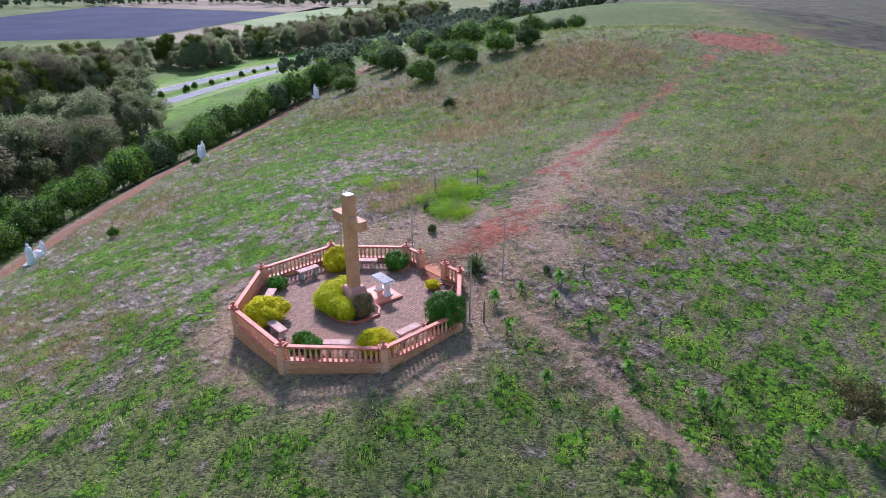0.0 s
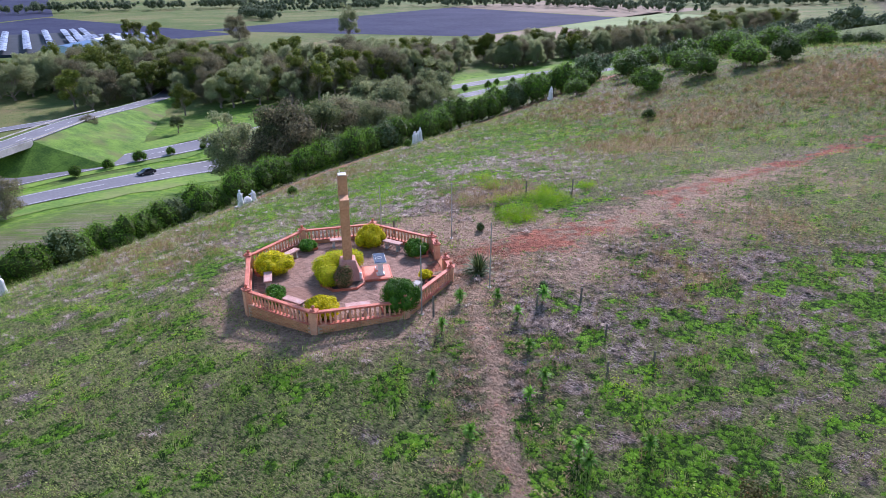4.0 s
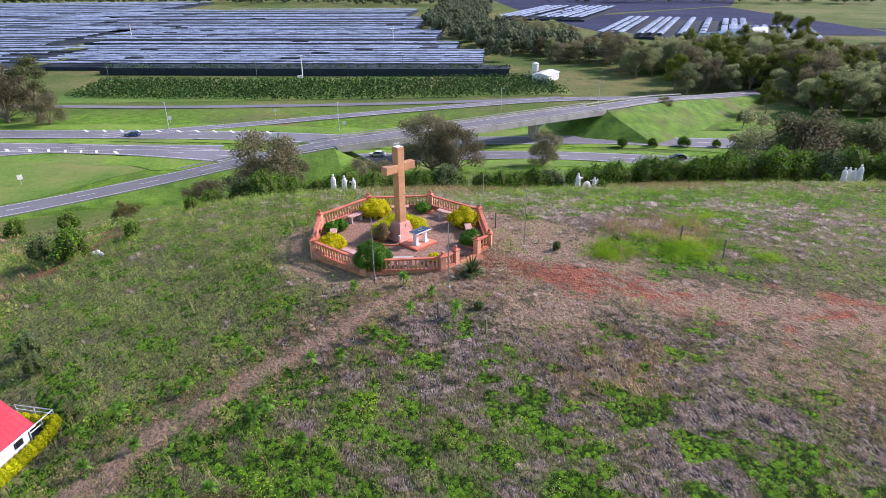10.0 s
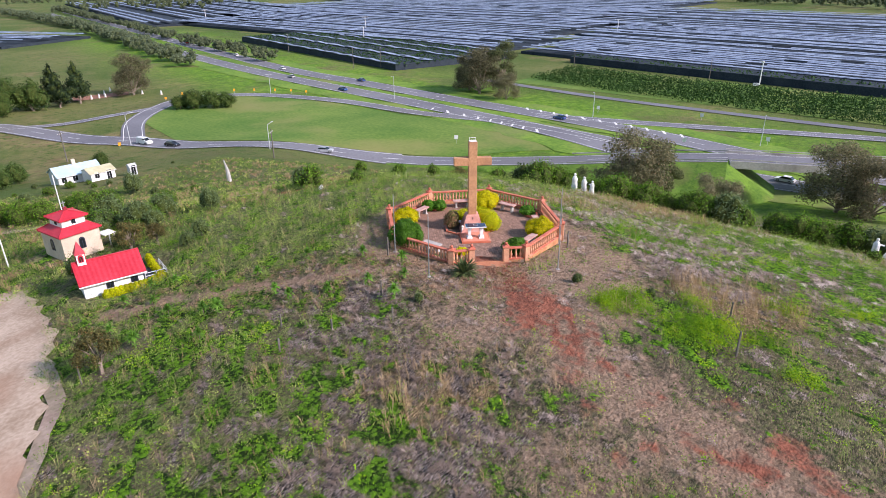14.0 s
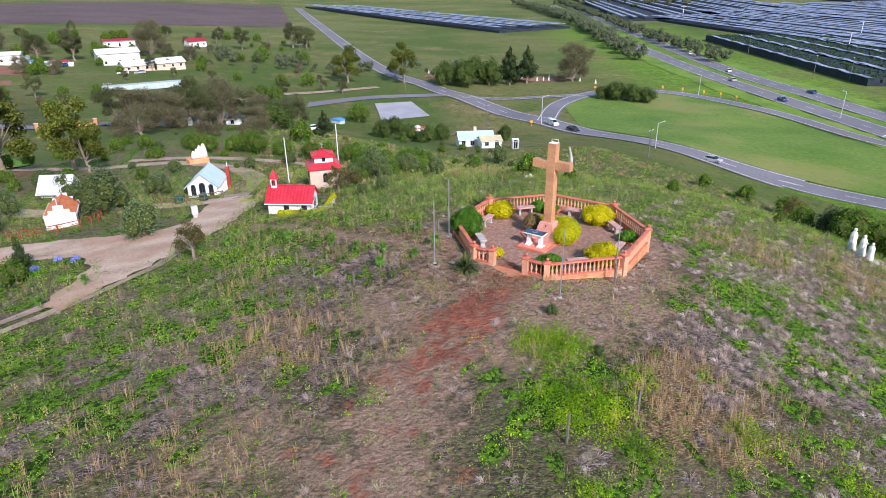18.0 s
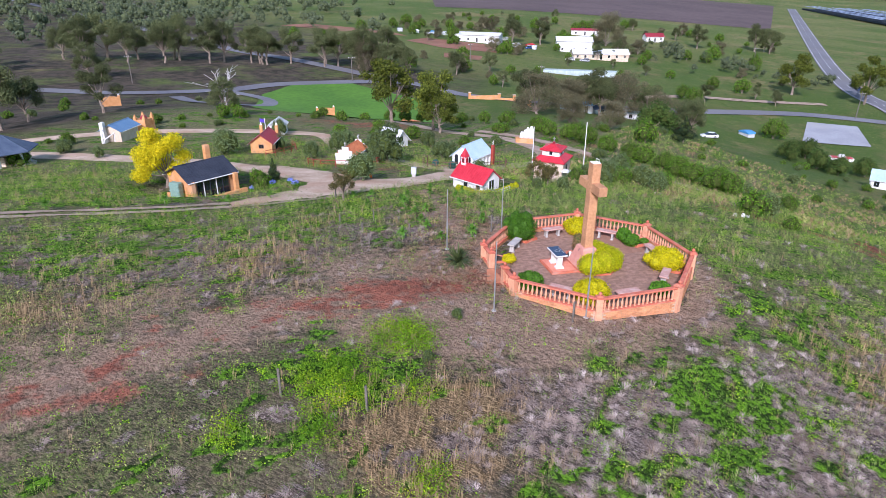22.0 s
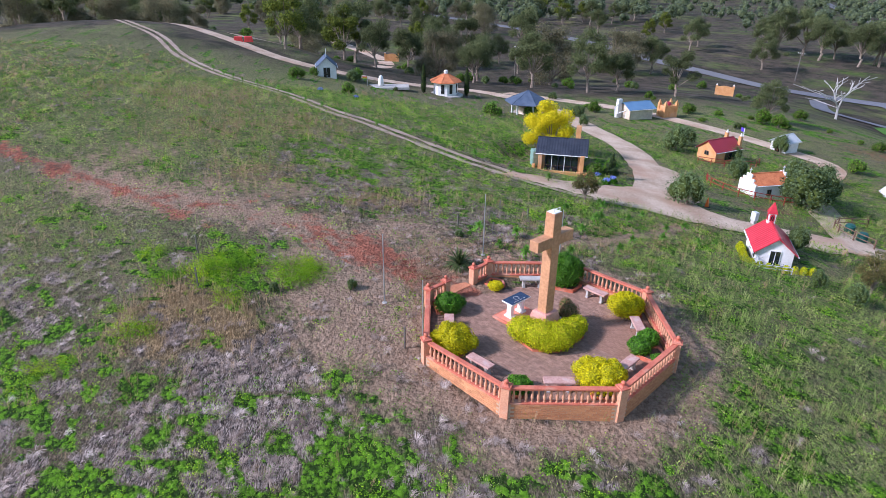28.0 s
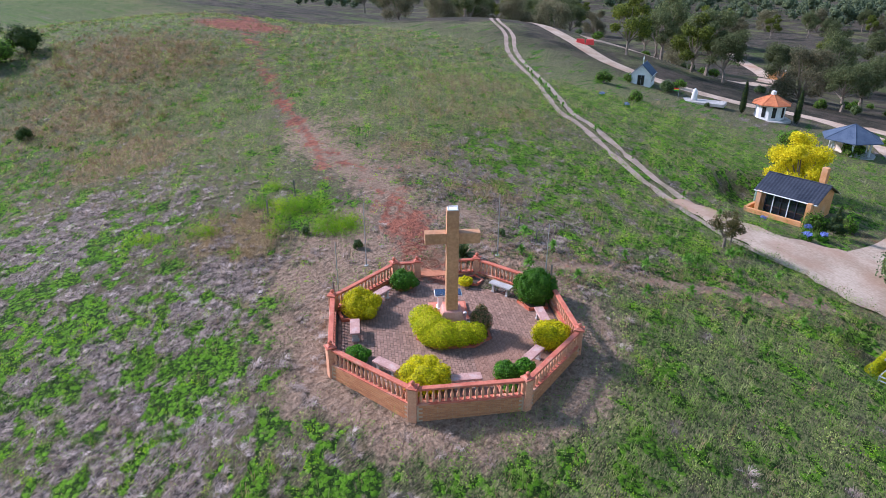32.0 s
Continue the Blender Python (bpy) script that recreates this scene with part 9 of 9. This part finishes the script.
farm_house("white_warehouse", (136, -251), (114, -255), 10, 3.6, 0.9, WHITE, PALEROOF, "long low white farm warehouse with a pale roof", 5, "warehouse")
farm_house("white_barn", (86, -262), (70, -268), 12, 5.2, 1.6, WHITE, PALEROOF, "tall white farm barn with a pale roof", 3, "barn")
farm_house("farm_house", (73, -247), (50, -258), 9, 2.7, 1.7, CREAM, PALEROOF, "long cream farmhouse with white hipped metal roofs", 7)
farm_house("maroon_shed", (100, -336), (85, -341), 6, 3.0, 0.9, WHITE, MAROON, "far shed with a maroon metal roof", 3, "shed")
farm_house("red_house", (58, -347), (49, -352), 7, 3.0, 1.6, WHITE, MAROON, "far white house with a dark red roof", 3)
for k, (a_, b_, wl, rf, lb) in enumerate((((39, -121), (33, -126), GREYGREEN, BLUESHEET, "old shed with faded green walls and blue roof"), ((32.4, -127), (26, -133), GREYGREEN, SLATE, "old shed with a dark sheet roof under trees"), ((25, -132), (19, -134), PALEROOF, GREYGREEN, "grey-green sheet metal shed under trees"), ((18, -134.5), (10, -140), PALEROOF, GREYGREEN, "grey-green sheet metal shed under trees"))):
    farm_house("old_shed", a_, b_, 5, 2.3, 0.6, wl, rf, lb, 2, "shed", 0.3, 0.3)
farm_house("cream_cottage", (-31.5, -92), (-40, -91), 5.5, 2.3, 1.4, WHITE, BLUEROOF, "small white cottage with a pale blue and cream roof", 4, "house", 0.3)
bm = bmesh.new()
box(bm, 0, 0, 3.0, 0.7, 0.6, 1.8, 0, 0.03)
chm = part("chimney", bm, CREAM, bpy.data.objects["cream_cottage"])
farm_house("cottage_lean_to", (-35.5, -86.5), (-40.4, -86.3), 4, 2.0, 0.8, WHITE, material("cream_metal", (0.42, 0.40, 0.24), (0.55, 0.52, 0.34), 1, 0.6, 0.1, 10), "white cottage wing with a cream metal roof", 2, "house", 0.25)
farm_house("tin_outhouse", (-42.0, -83.2), (-43.4, -83.0), 1.6, 1.9, 0.4, GREYMET, GREYMET, "small grey tin outhouse beside the cottage", 1, "shed", 0.1)
farm_house("packing_shed", (-385, 255), (-402, 285), 26, 5.0, 2.2, BLUEROOF, BLUEMET, "large blue packing shed beside the orchard", 3, "shed")
farm_house("packing_shed", (-408, 292), (-424, 318), 24, 5.0, 2.2, PALEROOF, PALEROOF, "large pale packing shed beside the orchard", 3, "shed")
farm_house("orchard_shed", (-258, 104), (-270, 112), 8, 3.2, 1.0, WHITE, PALEROOF, "white orchard shed beside parked cars", 3, "shed")
tk2 = anchor("white_tank", -284, 104, gz(-284, 104), label="tall white cylindrical tank beside the orchard shed", category="tank")
bm = bmesh.new()
lathe(bm, [(1.6, -0.2), (1.6, 5.2), (1.5, 5.4), (0.3, 5.9)], 18)
part("body", bm, WHITE, tk2)
for z_ in (1.5, 3.0, 4.5):
    bm = bmesh.new()
    lathe(bm, [(1.62, z_), (1.66, z_ + 0.05), (1.62, z_ + 0.1)], 18)
    part("hoop", bm, GREYMET, tk2)
RED_YARD = material("red_yard_earth", (0.19, 0.085, 0.052), (0.30, 0.150, 0.098), 0.12, 0.95, 0.3, 2, fine=10, stain=(0.16, 0.14, 0.06))
for pts_ in ([(150, -246), (112, -250), (104, -228), (128, -220), (152, -228)], [(120, -206), (104, -212), (100, -200), (114, -194)], [(236, -258), (176, -254), (160, -244), (200, -236), (240, -240)]):
    field("ground_yard", pts_, RED_YARD, 0.14, "bare red earth of a farm yard", "ground")
# net tunnel
tn = anchor("net_tunnel", 57, -203, gz(57, -203), math.atan2(-8.3, -29.3), label="low white net tunnel over a vegetable bed", category="tunnel")
bm = bmesh.new()
prism(bm, [(-15.5, 0), (15.5, 0), (15.3, 1.5), (14.6, 2.0), (-14.6, 2.0), (-15.3, 1.5)], 5, 1.8)
part("net_cover", bm, material("white_net", (0.30, 0.38, 0.36), (0.44, 0.52, 0.50), 0.8, 0.8, 0.3, 8), tn)
for k in range(11):
    bm = bmesh.new()
    box(bm, -15 + 3 * k, -2.52, -0.3, 0.1, 0.1, 2.2)
    part("hoop_post", bm, GREYMET, tn)
# concrete slab
field("pavement_slab", [(-23.5, -180), (-37.7, -182.6), (-39.6, -159.1), (-21.9, -154)], material("pale_slab", (0.27, 0.28, 0.30), (0.38, 0.39, 0.41), 0.12, 0.85, 0.2, 2, fine=20, stain=(0.36, 0.36, 0.35)), 0.25, "pale weathered concrete slab in rough grass", "pavement")
# boat on the grass
bt = anchor("small_boat", -30.7, -137.8, gz(-30.7, -137.8) + 0.2, 0.2, label="white and red small boat on a trailer", category="boat")
bm = bmesh.new()
prism(bm, [(-2.6, 0.2), (2.2, 0.1), (3.2, 1.1), (-2.8, 0.95)], 1.9)
part("hull", bm, WHITE, bt)
bm = bmesh.new()
box(bm, 0.0, 0, 0.95, 5.0, 1.94, 0.15, 0, 0.02)
part("gunwale", bm, REDROOF, bt)
bm = bmesh.new()
prism(bm, [(-0.6, 1.1), (0.9, 1.1), (0.4, 1.7), (-0.6, 1.7)], 1.5)
part("cabin", bm, WHITE, bt)
# blue tarpaulin stack, clutter of coloured canopies
for x_, y_, c_, w_ in ((-7.1, -148.7, BLUESHEET, 4.0), (106, -258, PALEROOF, 5.0), (112, -262, BLUESHEET, 4), (100, -264, REDROOF, 3.2), (96, -258, PALEROOF, 3.4), (120, -276, GREYMET, 5), (132, -272, WHITE, 5), (142, -270, GREYMET, 6), (150, -268, PALEROOF, 5), (158, -266, BLUESHEET, 4), (166, -262, WHITE, 5), (175, -262, GREYMET, 4)):
    th = anchor("covered_stack", x_, y_, gz(x_, y_), x_, label="low stack of goods under a coloured tarpaulin", category="stack", group="covered stacks of the farm yard")
    bm = bmesh.new()
    box(bm, 0, 0, -0.2, w_, w_ * 0.6, 1.3, 0, 0.12)
    st_ = part("load", bm, GREYMET, th)
    bm = bmesh.new()
    prism(bm, [(-w_ * 0.53, 1.0), (w_ * 0.53, 1.0), (w_ * 0.5, 1.35), (0, 1.7), (-w_ * 0.5, 1.35)], w_ * 0.66)
    part("tarpaulin", bm, c_, th)
# gate pillars with a low wall
for x_, y_ in ((67.7, -118.3), (60.5, -123.6), (56.4, -125.3), (51.0, -122.2), (49.0, -118.0)):
    th = anchor("gate_pillar", x_, y_, gz(x_, y_), 0.6, label="orange rendered gate pillar beside the paved road", category="pillar", group="gate pillars")
    bm = bmesh.new()
    box(bm, 0, 0, -0.4, 0.7, 0.7, 2.2, 0, 0.03)
    part("shaft", bm, ORANGE, th)
    bm = bmesh.new()
    box(bm, 0, 0, 1.8, 0.9, 0.9, 0.16, 0, 0.03)
    part("cap", bm, CREAM, th)
for a_, b_ in (((67.7, -118.3), (60.5, -123.6)), ((56.4, -125.3), (60.5, -123.6))):
    th = anchor("gate_wall", (a_[0] + b_[0]) / 2, (a_[1] + b_[1]) / 2, gz(*a_), math.atan2(b_[1] - a_[1], b_[0] - a_[0]), label="low orange rendered wall between gate pillars", category="wall", group="gate walls")
    bm = bmesh.new()
    box(bm, 0, 0, -0.4, math.hypot(b_[0] - a_[0], b_[1] - a_[1]) - 0.8, 0.3, 1.3, 0, 0.03)
    part("panel", bm, ORANGE, th)
# memorial plots with white stones along the country road
for k, (x_, y_) in enumerate(((-61.1, -255.6), (-62.2, -241.2), (-64.8, -229.6), (-93.0, -230.8), (-95.2, -222.6), (-104.3, -222.6), (-107.4, -222.5), (-109.9, -222.4), (-123.0, -217.2), (-126.9, -209.4), (-119, -235.5), (-70, -236), (-67, -246), (-99, -228), (-113, -229))):
    th = anchor("white_marker_stone", x_, y_, gz(x_, y_), k * 0.7, label="white upright stone marker among red earth plots", category="stone", group="white marker stones")
    bm = bmesh.new()
    box(bm, 0, 0, -0.2, 1.1, 0.6, 0.5, 0, 0.04)
    part("plinth", bm, CREAM, th)
    bm = bmesh.new()
    lathe(bm, [(0.35, 0.3), (0.32, 1.0), (0.18, 1.6), (0.05, 1.9)], 8)
    part("stone", bm, WHITE, th)
for c_, w_ in (((-64, -243), 6), ((-106, -226), 8)):
    field("ground_plot", [(c_[0] - w_ * 2.2, c_[1] - w_ * 0.4), (c_[0] + w_, c_[1] - w_), (c_[0] + w_ * 1.5, c_[1] + w_ * 0.3), (c_[0] - w_ * 1.6, c_[1] + w_ * 0.7)], material("red_plot_earth", (0.22, 0.10, 0.065), (0.34, 0.17, 0.11), 0.2, 0.95, 0.3, 2), 0.15, "bare red earth plot with white stones", "ground")
# the bare white tree above the lawn
dw = anchor("bare_white_tree", 88.7, -43.6, gz(88.7, -43.6), label="leafless white dead tree with forking branches", category="tree")
rgd = np.random.default_rng(4)
bm = bmesh.new()


def fork(bm, p, d, r_, n):
    q = p + d
    limb(bm, p, q, r_, r_ * 0.72, 6)
    if n:
        for k in range(2 + (n > 2)):
            e_ = Vector((d.x * 0.72 + rgd.normal() * d.length * 0.42, d.y * 0.72 + rgd.normal() * d.length * 0.42, d.z * 0.7 + rgd.normal() * d.length * 0.12))
            fork(bm, q, e_, r_ * 0.68, n - 1)


fork(bm, Vector((0, 0, -0.3)), Vector((0.1, 0.1, 2.2)), 0.24, 4)
part("branches", bm, GHOST, dw)
# blue-flowering clumps beside the forecourt
AGAP = leaf_material("blue_flower", (0.10, 0.14, 0.45), (0.32, 0.38, 0.75), 0.6, 0.2)
for x_, y_, r_ in ((20.9, 17.4, 0.34), (22.0, 16.6, 0.3), (22.9, 17.6, 0.3), (50.5, 43, 0.4), (46.5, 38.5, 0.36), (25.0, 17.6, 0.3), (24.6, 20.4, 0.28)):
    th = anchor("blue_flower_clump", x_, y_, gz(x_, y_), label="low clump of pale blue flowers over green leaves", category="flowers", group="blue flower clumps")
    mesh_part("leaf_mass", quads_mesh("leaf_mass", leaves(rngp, [(0, 0, 0.15, r_, r_, 0.25)], 260, 0.14), BOXGREEN), BOXGREEN, th)
    mesh_part("flower_mass", quads_mesh("flower_mass", leaves(rngp, [(0, 0, 0.42, r_ * 0.8, r_ * 0.8, 0.14)], 150, 0.10), AGAP), AGAP, th)

# ---------------------------------------------------------------- single bricks and pavers
def blocks(name, rows, mat, parent, bev=0.006):
    """Many small bricks (x, y, z, length, width, height) as one joined mesh, their tops slightly narrowed."""
    A = np.array(rows, float)
    c = np.array([(-1, -1, 0), (1, -1, 0), (1, 1, 0), (-1, 1, 0), (-1, -1, 1), (1, -1, 1), (1, 1, 1), (-1, 1, 1)], float)
    V = np.empty((len(A), 8, 3))
    for i in range(8):
        V[:, i, 0] = A[:, 0] + c[i, 0] * (A[:, 3] / 2 - bev * c[i, 2])
        V[:, i, 1] = A[:, 1] + c[i, 1] * (A[:, 4] / 2 - bev * c[i, 2])
        V[:, i, 2] = A[:, 2] + c[i, 2] * A[:, 5]
    f = np.array([(4, 5, 6, 7), (0, 1, 5, 4), (1, 2, 6, 5), (2, 3, 7, 6), (3, 0, 4, 7)])
    F = (f[None] + 8 * np.arange(len(A))[:, None, None]).reshape(-1, 4)
    me = bpy.data.meshes.new(name)
    me.from_pydata(V.reshape(-1, 3).tolist(), [], F.tolist())
    ob = mesh_part(name, me, mat, parent)
    ob["kind"] = "stuff"
    return ob


def island_brick(name, dark, light):
    """Brick whose tone changes from piece to piece of a joined mesh."""
    m = material(name, dark, light, 5.0, 0.85, 0.35, 60, per_object=0.3)
    t = m.node_tree
    g = t.nodes.new("ShaderNodeNewGeometry")
    h = t.nodes.new("ShaderNodeHueSaturation")
    ma = t.nodes.new("ShaderNodeMath")
    ma.operation = "MULTIPLY_ADD"
    ma.inputs[1].default_value, ma.inputs[2].default_value = 0.34, 0.83
    b = t.nodes["Principled BSDF"]
    link = b.inputs["Base Color"].links[0]
    src = link.from_socket
    t.links.new(g.outputs["Random Per Island"], ma.inputs[0])
    t.links.new(ma.outputs[0], h.inputs["Value"])
    t.links.new(src, h.inputs["Color"])
    t.links.new(h.outputs[0], b.inputs["Base Color"])
    return m


BRICKS = island_brick("orange_bricks", (0.44, 0.18, 0.085), (0.64, 0.31, 0.15))
PAVERS = island_brick("brown_pavers", (0.235, 0.140, 0.100), (0.350, 0.220, 0.160))
rb_ = random.Random(8)
left_bricks = 300
for k in (4, 3, 2, 5, 1, 6, 0, 7, 8):
    th = sides[k]
    base_ = next(o for o in th.children if o.name.startswith("brick_base"))
    lo = min(v.co.z for v in base_.data.vertices)
    hi = SILL - 0.004
    wide_ = max(v.co.x for v in base_.data.vertices) * 2 - 0.14
    rest = []
    r_ = 0
    z = hi - 0.072
    while z > lo:
        x = -wide_ / 2 + (0.117 if r_ % 2 else 0.0)
        while x < wide_ / 2 - 0.12:
            l_ = min(0.225, wide_ / 2 - x)
            if left_bricks and l_ > 0.22 and k in (4, 3, 2, 5):
                b = new("brick", BRICK_ME)
                b.parent = base_
                b.matrix_basis = Matrix.Translation((x + 0.1125, -0.094 - rb_.uniform(0, 0.004), z + 0.002))
                left_bricks -= 1
            else:
                rest.append((x + l_ / 2, -0.094 - rb_.uniform(0, 0.003), z + 0.002, l_, 0.03, 0.066))
            x += 0.235
        r_ += 1
        z -= 0.076
    for r_ in range(2):
        x = -wide_ / 2 + (0.117 if r_ % 2 else 0.0)
        while x < wide_ / 2 - 0.12:
            rest.append((x + 0.11, 0.094, hi - 0.07 - 0.076 * r_, 0.222, 0.03, 0.066))
            x += 0.235
    blocks("brick_course", rest, BRICKS, base_, 0.001)

# pavers in straight courses over the octagon
pa = radians(VA - 22.5)
apo = RAD * math.cos(math.pi / 8) - 0.12
rest = []
single = 0
PAVER_ME = bpy.data.meshes.new("paver")
bm = bmesh.new()
box(bm, 0, 0, 0, 0.223, 0.110, 0.03, 0, 0.004)
bm.to_mesh(PAVER_ME)
bm.free()
PAVER_ME.materials.append(PAVER)
M = Matrix.Rotation(pa, 3, "Z")
for j in range(-40, 41):
    y = j * 0.117
    for i in range(-21, 22):
        x = i * 0.231 + (0.115 if j % 2 else 0.0)
        ok = True
        for k in range(8):
            a_ = radians(22.5 * 0 + 45 * k)
            if abs(x * math.cos(a_) + y * math.sin(a_)) > apo - 0.1:
                ok = False
                break
        if not ok:
            continue
        p = M @ Vector((x, y, 0))
        if single < 300 and -2.6 < p.x < 1.2 and -4.2 < p.y < -1.6:
            b = new("paver", PAVER_ME)
            b.parent = paving
            b.matrix_basis = Matrix.Translation((OCX + p.x, OCY + p.y, PAVE - 0.026 + rb_.uniform(-0.003, 0.003))) @ Matrix.Rotation(pa + rb_.uniform(-0.01, 0.01), 4, "Z")
            single += 1
        else:
            rest.append((x + rb_.uniform(-0.002, 0.002), y, -0.026 + rb_.uniform(-0.003, 0.003), 0.223, 0.110, 0.03))
pv_ = blocks("paver_field", rest, PAVERS, paving, 0.003)
pv_.matrix_basis = Matrix.Translation((OCX, OCY, PAVE)) @ Matrix.Rotation(pa, 4, "Z")
